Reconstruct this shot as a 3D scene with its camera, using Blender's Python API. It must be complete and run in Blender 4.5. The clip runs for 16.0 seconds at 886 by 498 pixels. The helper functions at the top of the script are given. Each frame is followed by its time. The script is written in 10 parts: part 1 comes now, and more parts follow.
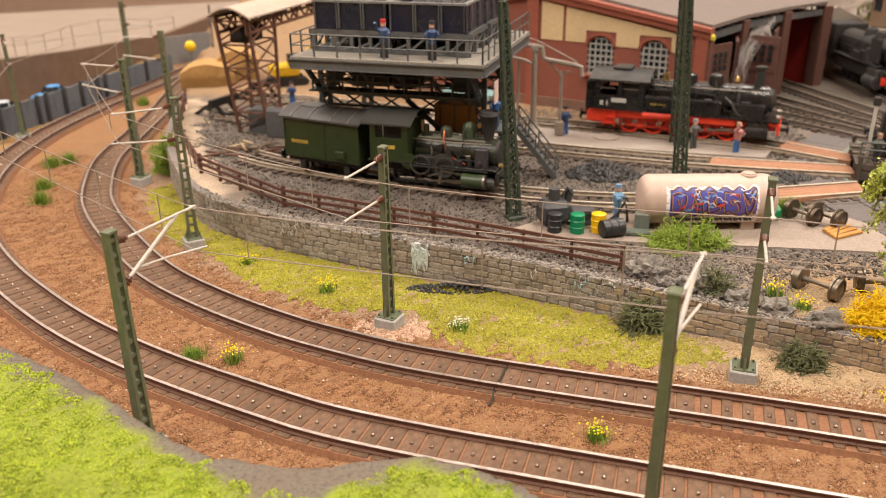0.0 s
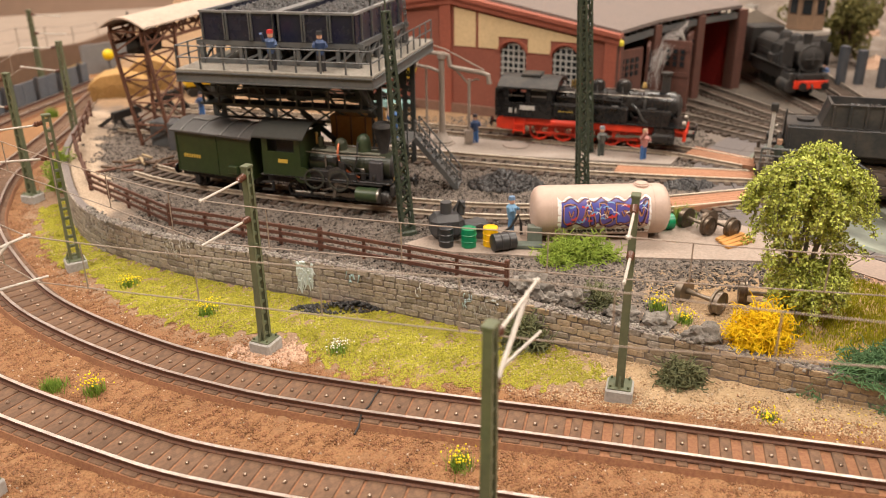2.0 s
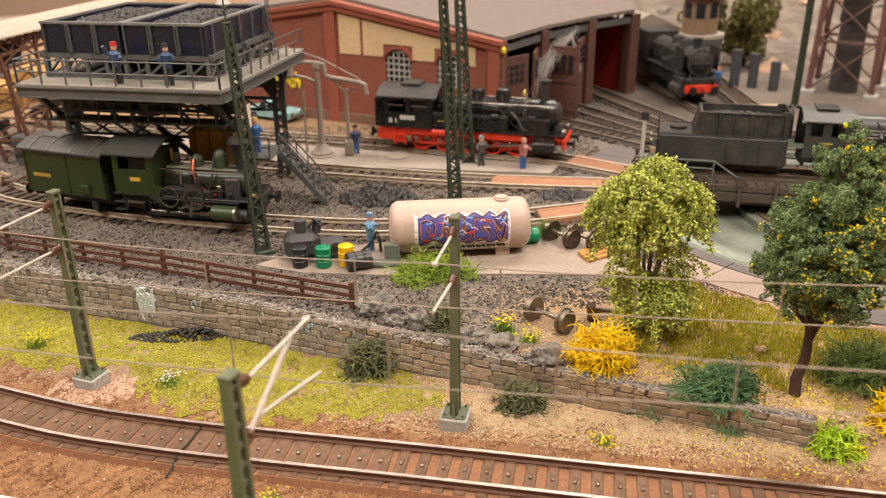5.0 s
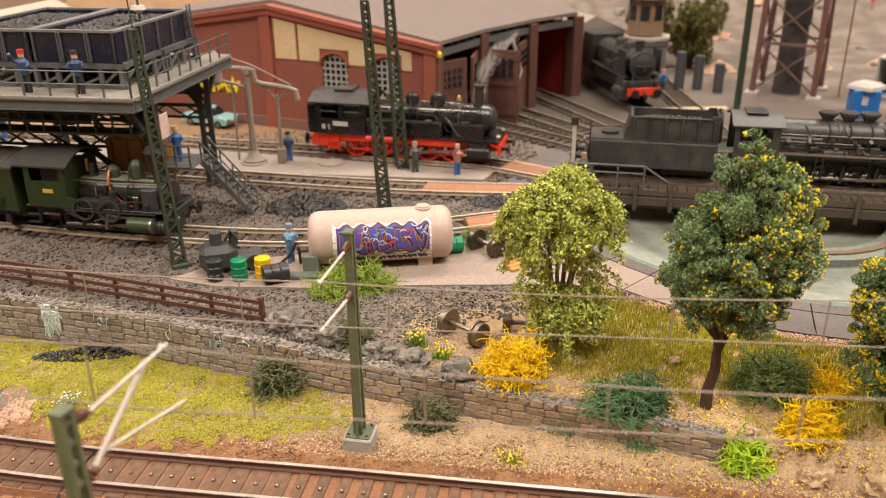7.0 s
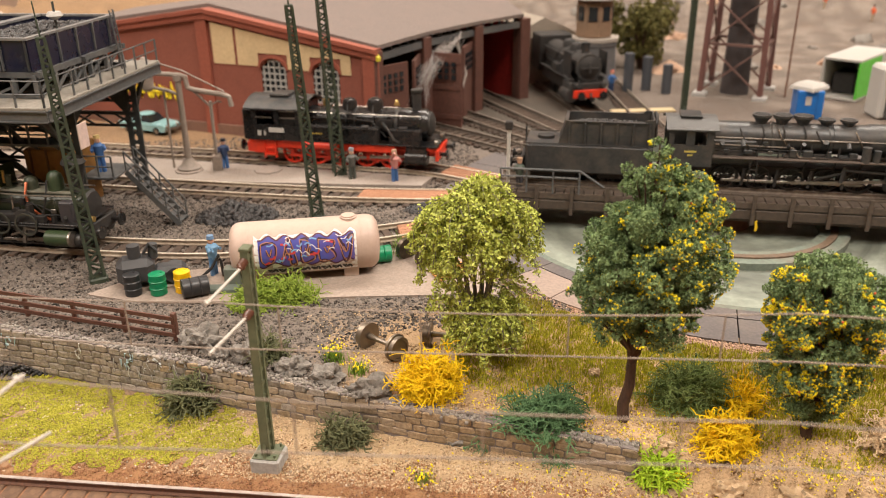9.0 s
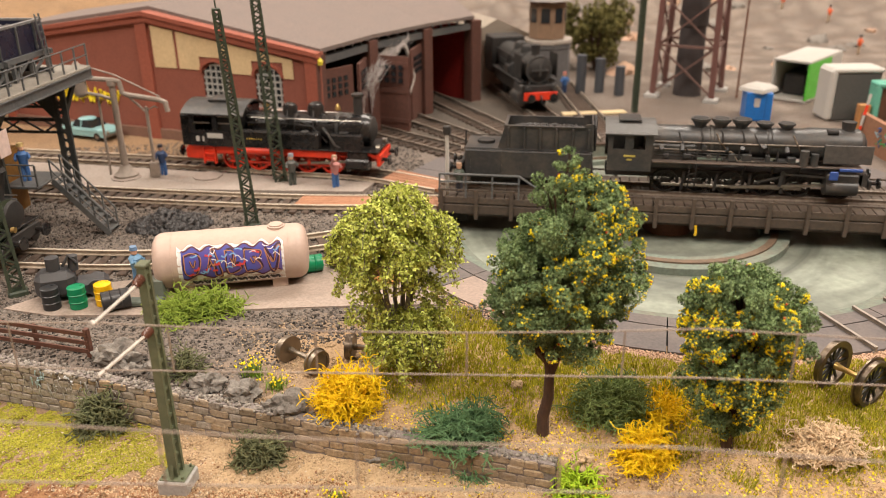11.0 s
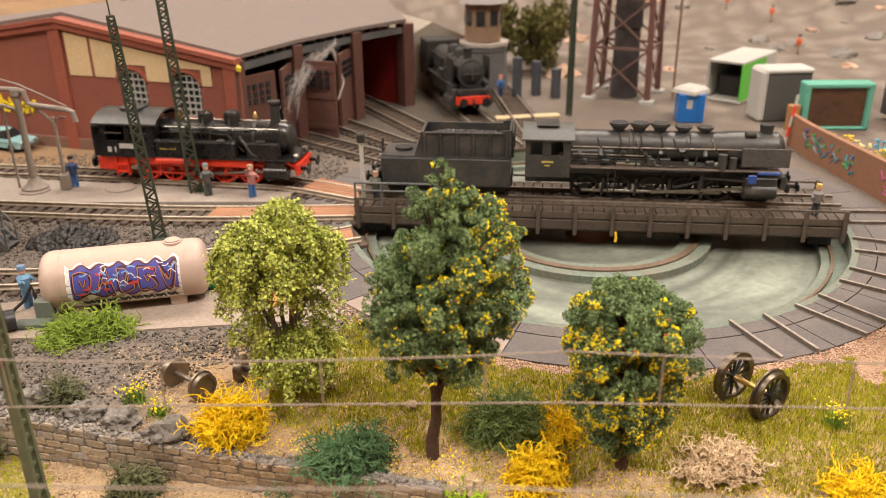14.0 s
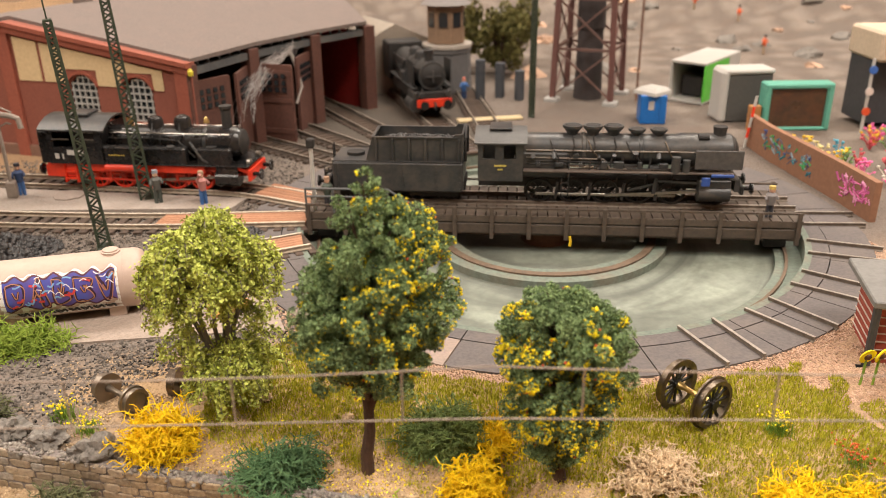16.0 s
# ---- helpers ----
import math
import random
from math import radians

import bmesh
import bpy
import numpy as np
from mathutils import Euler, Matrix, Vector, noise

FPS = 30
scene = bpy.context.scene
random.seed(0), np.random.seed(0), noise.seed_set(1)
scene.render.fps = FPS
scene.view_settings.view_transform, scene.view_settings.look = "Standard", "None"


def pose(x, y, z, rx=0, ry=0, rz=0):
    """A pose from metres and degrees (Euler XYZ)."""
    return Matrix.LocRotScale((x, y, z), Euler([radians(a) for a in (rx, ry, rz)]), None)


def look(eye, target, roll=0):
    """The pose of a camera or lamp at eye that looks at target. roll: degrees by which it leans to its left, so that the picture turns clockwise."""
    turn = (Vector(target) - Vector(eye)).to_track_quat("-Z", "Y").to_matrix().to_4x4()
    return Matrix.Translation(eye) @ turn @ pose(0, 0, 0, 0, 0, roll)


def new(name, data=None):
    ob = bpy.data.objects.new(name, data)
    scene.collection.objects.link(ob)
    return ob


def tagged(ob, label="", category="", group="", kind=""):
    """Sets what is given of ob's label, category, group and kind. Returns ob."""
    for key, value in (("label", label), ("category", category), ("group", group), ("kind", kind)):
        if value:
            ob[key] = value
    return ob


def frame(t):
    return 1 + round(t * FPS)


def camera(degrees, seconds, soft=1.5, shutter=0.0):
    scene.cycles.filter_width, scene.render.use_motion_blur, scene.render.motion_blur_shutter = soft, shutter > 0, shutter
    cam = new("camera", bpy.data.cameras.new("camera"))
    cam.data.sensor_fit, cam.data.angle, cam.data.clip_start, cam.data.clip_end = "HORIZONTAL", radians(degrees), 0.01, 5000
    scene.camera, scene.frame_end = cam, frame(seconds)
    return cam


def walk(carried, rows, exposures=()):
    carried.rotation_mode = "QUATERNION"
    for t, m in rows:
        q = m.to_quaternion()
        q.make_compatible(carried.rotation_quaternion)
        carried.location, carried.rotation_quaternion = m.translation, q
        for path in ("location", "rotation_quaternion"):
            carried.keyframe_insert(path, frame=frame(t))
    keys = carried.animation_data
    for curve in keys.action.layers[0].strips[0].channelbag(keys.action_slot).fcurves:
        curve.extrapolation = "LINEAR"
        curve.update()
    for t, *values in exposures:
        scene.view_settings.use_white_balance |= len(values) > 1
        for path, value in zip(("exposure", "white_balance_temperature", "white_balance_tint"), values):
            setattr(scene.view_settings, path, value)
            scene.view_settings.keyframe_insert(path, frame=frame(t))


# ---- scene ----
# The camera and its walk. Places are worked out in centimetres (the layout is of the scale 1:87) and brought to metres by CM.
CM = 0.01
cam = camera(56.5, 16.0, soft=0.8)
cam.data.dof.use_dof, cam.data.dof.focus_distance, cam.data.dof.aperture_fstop = True, 0.335, 15.5
PATH = [
    (0, (0.00538, -0.01216, 0.17942), (-0.0204, 0.5383, -0.0579), -0.60),
    (0.5, (0.01457, -0.00850, 0.18041), (-0.0059, 0.5423, -0.0564), -0.69),
    (1, (0.02405, -0.00486, 0.18097), (0.0105, 0.5462, -0.0560), -0.70),
    (1.5, (0.03347, -0.00141, 0.18141), (0.0273, 0.5497, -0.0556), -0.70),
    (2, (0.04283, 0.00187, 0.18176), (0.0435, 0.5530, -0.0552), -0.70),
    (2.5, (0.05270, 0.00524, 0.18195), (0.0600, 0.5566, -0.0548), -0.70),
    (3, (0.06241, 0.00845, 0.18222), (0.0766, 0.5598, -0.0542), -0.68),
    (3.5, (0.07064, 0.01118, 0.18260), (0.0915, 0.5623, -0.0536), -0.62),
    (4, (0.07733, 0.01345, 0.18289), (0.1037, 0.5642, -0.0535), -0.60),
    (6.5, (0.11026, 0.02302, 0.18377), (0.1612, 0.5720, -0.0526), -0.50),
    (7, (0.11706, 0.02511, 0.18392), (0.1722, 0.5740, -0.0525), -0.50),
    (7.5, (0.12285, 0.02688, 0.18406), (0.1826, 0.5750, -0.0523), -0.50),
    (8, (0.12882, 0.02851, 0.18430), (0.1928, 0.5761, -0.0522), -0.50),
    (8.5, (0.13525, 0.03005, 0.18468), (0.2033, 0.5772, -0.0522), -0.51),
    (9, (0.14177, 0.03135, 0.18507), (0.2141, 0.5780, -0.0519), -0.60),
    (11.5, (0.17035, 0.03776, 0.18592), (0.2624, 0.5814, -0.0514), -0.50),
    (12, (0.17569, 0.03911, 0.18565), (0.2714, 0.5820, -0.0511), -0.59),
    (12.5, (0.18054, 0.04036, 0.18550), (0.2797, 0.5826, -0.0511), -0.60),
    (13, (0.18557, 0.04162, 0.18540), (0.2880, 0.5833, -0.0511), -0.60),
    (13.5, (0.19096, 0.04286, 0.18543), (0.2969, 0.5838, -0.0512), -0.60),
    (14, (0.19625, 0.04396, 0.18542), (0.3057, 0.5843, -0.0512), -0.62),
    (14.5, (0.20110, 0.04495, 0.18526), (0.3135, 0.5848, -0.0513), -0.68),
    (15, (0.20540, 0.04593, 0.18520), (0.3208, 0.5851, -0.0514), -0.68),
    (15.5, (0.20954, 0.04670, 0.18520), (0.3282, 0.5852, -0.0512), -0.64),
    (16, (0.21360, 0.04747, 0.18504), (0.3354, 0.5854, -0.0511), -0.70),
]
walk(cam, [(t, look(eye, target, roll)) for t, eye, target, roll in PATH])

# ---- light: an exhibition hall with rows of warm ceiling panels ----
world = bpy.data.worlds.new("hall_air")
scene.world = world
world.use_nodes = True
world.node_tree.nodes["Background"].inputs[0].default_value = (0.9, 0.8, 0.68, 1)
world.node_tree.nodes["Background"].inputs[1].default_value = 0.075
LAMP_WARM = (1.0, 0.90, 0.79)
for lx, ly, power in ((-1.2, -0.4, 46), (0.9, -0.4, 46), (-1.2, 1.3, 42), (0.9, 1.3, 42), (2.6, 0.6, 26), (-0.2, 3.4, 14)):
    lamp = bpy.data.lights.new("ceiling_panel_light", "AREA")
    lamp.shape, lamp.size, lamp.size_y, lamp.energy, lamp.color = "RECTANGLE", 1.2, 0.45, power, LAMP_WARM
    new("ceiling_panel_light", lamp).matrix_world = pose(lx, ly, 1.72)
scene.view_settings.exposure = -0.05

# ---- building tools: all lengths in centimetres ----
RNG = np.random.default_rng(7)


def at(x, y, z, rz=0, rx=0, ry=0):
    return pose(x * CM, y * CM, z * CM, rx, ry, rz)


class G:
    """A heap of faces that becomes one mesh."""

    def __init__(self):
        self.v, self.f, self.m = [], [], []

    def add(self, verts, faces, m=0):
        o = len(self.v)
        self.v.extend(tuple(p) for p in verts)
        self.f.extend(tuple(i + o for i in q) for q in faces)
        self.m.extend([m] * len(faces))
        return self

    def box(self, c, s, rz=0, m=0, b=0.0, rx=0, ry=0):
        """A box at the centre c of the size s; b: the chamfer of its edges."""
        hx, hy, hz = s[0] / 2, s[1] / 2, s[2] / 2
        rot = Euler((radians(rx), radians(ry), radians(rz))).to_matrix()
        cv = Vector(c)
        sg = [(x, y, z) for x in (-1, 1) for y in (-1, 1) for z in (-1, 1)]
        if b <= 0:
            vs = [cv + rot @ Vector((x * hx, y * hy, z * hz)) for x, y, z in sg]
            return self.add(vs, [(0, 1, 3, 2), (4, 6, 7, 5), (0, 4, 5, 1), (2, 3, 7, 6), (0, 2, 6, 4), (1, 5, 7, 3)], m)
        b = min(b, hx * 0.9, hy * 0.9, hz * 0.9)
        vs, idx = [], {}
        for x, y, z in sg:
            for a in range(3):
                p = [x * (hx - b), y * (hy - b), z * (hz - b)]
                p[a] = (x * hx, y * hy, z * hz)[a]
                idx[(x, y, z, a)] = len(vs)
                vs.append(cv + rot @ Vector(p))
        fs = []
        for a in range(3):
            b1, b2 = [(1, 2), (2, 0), (0, 1)][a]
            for s1 in (-1, 1):
                q = []
                for u, w in ((-1, -1), (1, -1), (1, 1), (-1, 1)):
                    k = [0, 0, 0]
                    k[a], k[b1], k[b2] = s1, u, w
                    q.append(idx[(*k, a)])
                fs.append(q if s1 > 0 else q[::-1])
            for u in (-1, 1):
                for w in (-1, 1):
                    k0, k1 = [0, 0, 0], [0, 0, 0]
                    k0[a], k0[b1], k0[b2] = -1, u, w
                    k1[a], k1[b1], k1[b2] = 1, u, w
                    q = [idx[(*k0, b1)], idx[(*k1, b1)], idx[(*k1, b2)], idx[(*k0, b2)]]
                    fs.append(q if u * w > 0 else q[::-1])
        for k in sg:
            q = [idx[(*k, 0)], idx[(*k, 1)], idx[(*k, 2)]]
            fs.append(q if k[0] * k[1] * k[2] > 0 else q[::-1])
        return self.add(vs, fs, m)

    def beam(self, p0, p1, w, h=None, m=0, up=(0, 0, 1)):
        """A straight bar of the section w x h from p0 to p1."""
        h = h or w
        a, c = Vector(p0), Vector(p1)
        d = (c - a).normalized()
        u = Vector(up)
        if abs(d.dot(u)) > 0.98:
            u = Vector((1, 0, 0))
        side = d.cross(u).normalized() * (w / 2)
        top = side.cross(d).normalized() * (h / 2)
        vs = [p + i * side + j * top for p in (a, c) for i, j in ((-1, -1), (1, -1), (1, 1), (-1, 1))]
        return self.add(vs, [(3, 2, 1, 0), (4, 5, 6, 7), (0, 1, 5, 4), (1, 2, 6, 5), (2, 3, 7, 6), (3, 0, 4, 7)], m)

    def cyl(self, p0, p1, r0, r1=None, n=14, m=0, caps=True):
        return self.lathe([(r0, 0), (r0 if r1 is None else r1, 1)], p0, p1, n, m, caps)

    def lathe(self, prof, p0, p1, n=16, m=0, caps=True):
        """prof: (radius, share of the way from p0 to p1)."""
        a, c = Vector(p0), Vector(p1)
        d = (c - a)
        dn = d.normalized()
        u = Vector((0, 0, 1)) if abs(dn.z) < 0.9 else Vector((1, 0, 0))
        e1 = dn.cross(u).normalized()
        e2 = dn.cross(e1)
        vs = [a + d * s + (e1 * math.cos(t) + e2 * math.sin(t)) * r for r, s in prof for t in [math.tau * i / n for i in range(n)]]
        fs = [(k * n + i, k * n + (i + 1) % n, (k + 1) * n + (i + 1) % n, (k + 1) * n + i) for k in range(len(prof) - 1) for i in range(n)]
        if caps:
            fs += [tuple(range(n))[::-1], tuple(range((len(prof) - 1) * n, len(prof) * n))]
        return self.add(vs, fs, m)

    def tube(self, pts, r, n=6, m=0, r1=None):
        """A round bar along pts, tapering to r1."""
        pts = [Vector(p) for p in pts]
        vs, fs = [], []
        for k, p in enumerate(pts):
            d = (pts[min(k + 1, len(pts) - 1)] - pts[max(k - 1, 0)]).normalized()
            u = Vector((0, 0, 1)) if abs(d.z) < 0.9 else Vector((1, 0, 0))
            e1 = d.cross(u).normalized()
            e2 = d.cross(e1)
            q = r if r1 is None else r + (r1 - r) * k / (len(pts) - 1)
            vs += [p + (e1 * math.cos(math.tau * i / n) + e2 * math.sin(math.tau * i / n)) * q for i in range(n)]
        for k in range(len(pts) - 1):
            fs += [(k * n + i, k * n + (i + 1) % n, (k + 1) * n + (i + 1) % n, (k + 1) * n + i) for i in range(n)]
        fs += [tuple(range(n))[::-1], tuple(range((len(pts) - 1) * n, len(pts) * n))]
        return self.add(vs, fs, m)

    def prism(self, poly, z0, z1, m=0):
        """A flat outline (x, y), counter-clockwise, from z0 up to z1."""
        n = len(poly)
        vs = [(x, y, z0) for x, y in poly] + [(x, y, z1) for x, y in poly]
        return self.add(vs, [tuple(range(n))[::-1], tuple(range(n, 2 * n))] + [(i, (i + 1) % n, n + (i + 1) % n, n + i) for i in range(n)], m)

    def side(self, poly, y0, y1, m=0):
        """An outline (x, z) drawn out from y0 to y1."""
        n = len(poly)
        vs = [(x, y0, z) for x, z in poly] + [(x, y1, z) for x, z in poly]
        return self.add(vs, [tuple(range(n)), tuple(range(n, 2 * n))[::-1]] + [(i, n + i, n + (i + 1) % n, (i + 1) % n) for i in range(n)], m)

    def cross(self, poly, x0, x1, m=0):
        """An outline (y, z) drawn out from x0 to x1."""
        n = len(poly)
        vs = [(x0, y, z) for y, z in poly] + [(x1, y, z) for y, z in poly]
        return self.add(vs, [tuple(range(n))[::-1], tuple(range(n, 2 * n))] + [(i, (i + 1) % n, n + (i + 1) % n, n + i) for i in range(n)], m)

    def sweep(self, prof, line, m=0, ms=None):
        """A section (sideways, up) led along a line of (x, y, z); ms: a material for each face of the section."""
        n, pts = len(prof), [Vector(p) for p in line]
        vs, o = [], len(self.v)
        for k, p in enumerate(pts):
            d = pts[min(k + 1, len(pts) - 1)] - pts[max(k - 1, 0)]
            s = Vector((d.y, -d.x, 0)).normalized()
            vs += [p + s * a + Vector((0, 0, b)) for a, b in prof]
        self.v.extend(tuple(p) for p in vs)
        for k in range(len(pts) - 1):
            for i in range(n):
                self.f.append((o + k * n + i, o + k * n + (i + 1) % n, o + (k + 1) * n + (i + 1) % n, o + (k + 1) * n + i))
                self.m.append(ms[i] if ms else m)
        for q in (tuple(range(o, o + n))[::-1], tuple(range(o + (len(pts) - 1) * n, o + len(pts) * n))):
            self.f.append(q)
            self.m.append(m)
        return self

    def blob(self, c, r, rough=0.25, m=0, seed=0, n=2):
        """An uneven stone: r is its three half lengths."""
        bm = bmesh.new()
        bmesh.ops.create_icosphere(bm, subdivisions=n, radius=1)
        vs = []
        for w in bm.verts:
            k = 1 + rough * noise.noise(w.co * 1.7 + Vector((seed * 3.1, seed * 1.7, 0))) + rough * 0.5 * noise.noise(w.co * 4 + Vector((0, seed, 0)))
            vs.append((c[0] + w.co.x * r[0] * k, c[1] + w.co.y * r[1] * k, c[2] + w.co.z * r[2] * k))
        self.add(vs, [tuple(x.index for x in q.verts) for q in bm.faces], m)
        bm.free()
        return self


def mesh_of(name, g, mats, smooth=35):
    me = bpy.data.meshes.new(name)
    me.from_pydata([(x * CM, y * CM, z * CM) for x, y, z in g.v], [], g.f)
    for q in (mats if isinstance(mats, (list, tuple)) else [mats]):
        me.materials.append(q)
    me.polygons.foreach_set("material_index", g.m)
    me.update()
    if smooth:
        me.polygons.foreach_set("use_smooth", [True] * len(g.f))
        me.set_sharp_from_angle(angle=radians(smooth))
    return me


def part(name, g, mats, parent=None, label="", m=None, smooth=35):
    """One mesh object under a thing or a part; g is a heap of faces or a mesh made before."""
    ob = new(name, g if isinstance(g, bpy.types.Mesh) else mesh_of(name, g, mats, smooth))
    ob.parent = parent
    if m is not None:
        ob.matrix_basis = m
    return tagged(ob, label)


def thing(name, label, category, m, group="", kind=""):
    ob = new(name)
    ob.empty_display_size = 0.01
    ob.matrix_basis = m
    return tagged(ob, label, category, group, kind)


def solo(name, g, mats, label, category, m=None, group="", kind="", smooth=35):
    return tagged(part(name, g, mats, None, label, m, smooth), label, category, group, kind)


def scatter(shape, places, sizes, rng, squash=(1, 1, 1), lean=True):
    """Many small copies of one shape (verts, faces) in one mesh's arrays, each turned at random."""
    sv, sf = np.array(shape[0], float), np.array(shape[1], int)
    n = len(places)
    q = rng.normal(size=(n, 4)) if lean else np.column_stack([rng.normal(size=n), np.zeros(n), np.zeros(n), rng.normal(size=n)])
    q /= np.linalg.norm(q, axis=1)[:, None]
    w, x, y, z = q.T
    R = np.stack([1 - 2 * (y * y + z * z), 2 * (x * y - z * w), 2 * (x * z + y * w), 2 * (x * y + z * w), 1 - 2 * (x * x + z * z), 2 * (y * z - x * w),
                  2 * (x * z - y * w), 2 * (y * z + x * w), 1 - 2 * (x * x + y * y)], 1).reshape(n, 3, 3)
    vs = np.einsum("nij,nkj->nki", R, sv[None] * np.asarray(sizes)[:, None, None] * np.array(squash)) + np.asarray(places)[:, None, :]
    fs = sf[None] + (np.arange(n) * len(sv))[:, None, None]
    return vs.reshape(-1, 3), fs.reshape(-1, sf.shape[1])


def raw_mesh(name, vs, fs, mat):
    me = bpy.data.meshes.new(name)
    vs, fs = np.asarray(vs, np.float32) * CM, np.asarray(fs, np.int32)
    k = fs.shape[1]
    me.vertices.add(len(vs))
    me.vertices.foreach_set("co", vs.ravel())
    me.loops.add(fs.size)
    me.loops.foreach_set("vertex_index", fs.ravel())
    me.polygons.add(len(fs))
    me.polygons.foreach_set("loop_start", np.arange(0, fs.size, k, dtype=np.int32))
    me.update(calc_edges=True)
    me.materials.append(mat)
    return me


STONE = ([(1, 0.1, 0), (-0.9, 0.2, 0.1), (0.1, 0.95, 0), (0, -1, 0.15), (0.1, 0, 0.8), (0, 0.1, -0.7)],
         [(0, 2, 4), (2, 1, 4), (1, 3, 4), (3, 0, 4), (2, 0, 5), (1, 2, 5), (3, 1, 5), (0, 3, 5)])
GRAIN = ([(1, 0, -0.4), (-0.6, 0.8, -0.35), (-0.5, -0.85, -0.4), (0, 0.05, 0.75)], [(0, 1, 3), (1, 2, 3), (2, 0, 3), (0, 2, 1)])
SPIKE = ([(-0.13, 0, 0), (0.13, 0, 0), (0.0, 0.3, 1.0)], [(0, 1, 2)])
LEAF = ([(-0.5, 0, 0), (0, -0.9, 0.12), (0.5, 0, 0), (0, 0.9, 0.12)], [(0, 1, 2, 3)])
BLADE = ([(-0.10, 0, 0), (0.10, 0, 0), (0.07, 0.12, 0.6), (0.0, 0.35, 1.0), (-0.07, 0.12, 0.6), (0.0, 0.34, 0.98)], [(0, 1, 2, 4), (4, 2, 3, 5)])


def line_at(pts, step):
    """Even points along a smooth line through pts, with their headings in degrees."""
    P = np.array(pts, float)
    ext = np.vstack([2 * P[0] - P[1], P, 2 * P[-1] - P[-2]])
    out = []
    for i in range(1, len(ext) - 2):
        p0, p1, p2, p3 = ext[i - 1:i + 3]
        for t in np.linspace(0, 1, 24, endpoint=False):
            out.append(0.5 * (2 * p1 + (p2 - p0) * t + (2 * p0 - 5 * p1 + 4 * p2 - p3) * t * t + (3 * p1 - p0 - 3 * p2 + p3) * t ** 3))
    out = np.array(out + [P[-1]])
    s = np.concatenate([[0], np.cumsum(np.linalg.norm(np.diff(out, axis=0), axis=1))])
    n = max(2, int(round(s[-1] / step)) + 1)
    k = np.linspace(0, s[-1], n)
    xy = np.column_stack([np.interp(k, s, out[:, i]) for i in range(P.shape[1])])
    d = np.gradient(xy, axis=0)
    return xy, np.degrees(np.arctan2(d[:, 1], d[:, 0]))


# ---- materials ----
def rgb(c):
    return (*c, 1.0)


def M(name, col, rough=0.6, metal=0.0, col2=None, grain=6.0, bump=0.0, dirt=None, dirt_amount=0.35, dirt_size=0.5, rnd=0.0, island=0.0, world=False,
      coat=0.0, attr="", spec=0.5, streak=1.0, trans=0.0):
    """A paint or stuff with fine grain (per cm), a bump (cm) and larger stains; rnd, island: how far single pieces differ in tone."""
    mat = bpy.data.materials.new(name)
    mat.use_nodes = True
    nt = mat.node_tree
    N, Lk = nt.nodes, nt.links
    bs = N["Principled BSDF"]
    bs.inputs["Roughness"].default_value, bs.inputs["Metallic"].default_value = rough, metal
    bs.inputs["Specular IOR Level"].default_value = spec
    bs.inputs["Coat Weight"].default_value = coat
    if trans:
        bs.inputs["Transmission Weight"].default_value = trans
    if world:
        geo = N.new("ShaderNodeNewGeometry")
        vec = geo.outputs["Position"]
    else:
        vec = N.new("ShaderNodeTexCoord").outputs["Object"]
    if streak != 1.0:
        mp = N.new("ShaderNodeMapping")
        mp.inputs["Scale"].default_value = (1, 1, streak)
        Lk.new(vec, mp.inputs[0])
        vec = mp.outputs[0]

    def noise_node(scale, detail):
        n = N.new("ShaderNodeTexNoise")
        n.inputs["Scale"].default_value, n.inputs["Detail"].default_value = scale * 100, detail
        n.inputs["Roughness"].default_value = 0.62
        Lk.new(vec, n.inputs["Vector"])
        return n.outputs["Fac"]

    def mix(kind, fac, a, b):
        n = N.new("ShaderNodeMix")
        n.data_type, n.blend_type, n.clamp_result = "RGBA", kind, True
        for sock, val in ((n.inputs["Factor"], fac), (n.inputs[6], a), (n.inputs[7], b)):
            if hasattr(val, "is_linked"):
                Lk.new(val, sock)
            else:
                sock.default_value = val
        return n.outputs[2]

    def stretch(fac, lo, hi):
        n = N.new("ShaderNodeMapRange")
        n.inputs[1].default_value, n.inputs[2].default_value = lo, hi
        Lk.new(fac, n.inputs[0])
        return n.outputs[0]

    fine = noise_node(grain, 4)
    base = rgb(col)
    if attr:
        at_node = N.new("ShaderNodeAttribute")
        at_node.attribute_name = attr
        base = at_node.outputs["Color"]
    c = mix("MIX", stretch(fine, 0.36, 0.66), base, rgb(col2)) if col2 else base
    if attr:
        c = mix("MULTIPLY", 1.0, c, mix("MIX", stretch(fine, 0.3, 0.7), (0.55, 0.55, 0.55, 1), (1.3, 1.27, 1.22, 1)))
    big = noise_node(dirt_size, 5)
    d = dirt or tuple(x * 0.55 for x in col)
    amt = N.new("ShaderNodeMath")
    amt.operation = "MULTIPLY"
    Lk.new(stretch(big, 0.45, 0.72), amt.inputs[0])
    amt.inputs[1].default_value = dirt_amount
    c = mix("MIX", amt.outputs[0], c, rgb(d))
    for use, out_name in ((rnd, "obj"), (island, "isl")):
        if use:
            src = N.new("ShaderNodeObjectInfo").outputs["Random"] if out_name == "obj" else N.new("ShaderNodeNewGeometry").outputs["Random Per Island"]
            tone = mix("MIX", src, (1 - use,) * 3 + (1,), (1 + use, 1 + use * 0.95, 1 + use * 0.85, 1))
            c = mix("MULTIPLY", 1.0, c, tone)
    if hasattr(c, "is_linked"):
        Lk.new(c, bs.inputs["Base Color"])
    else:
        bs.inputs["Base Color"].default_value = c
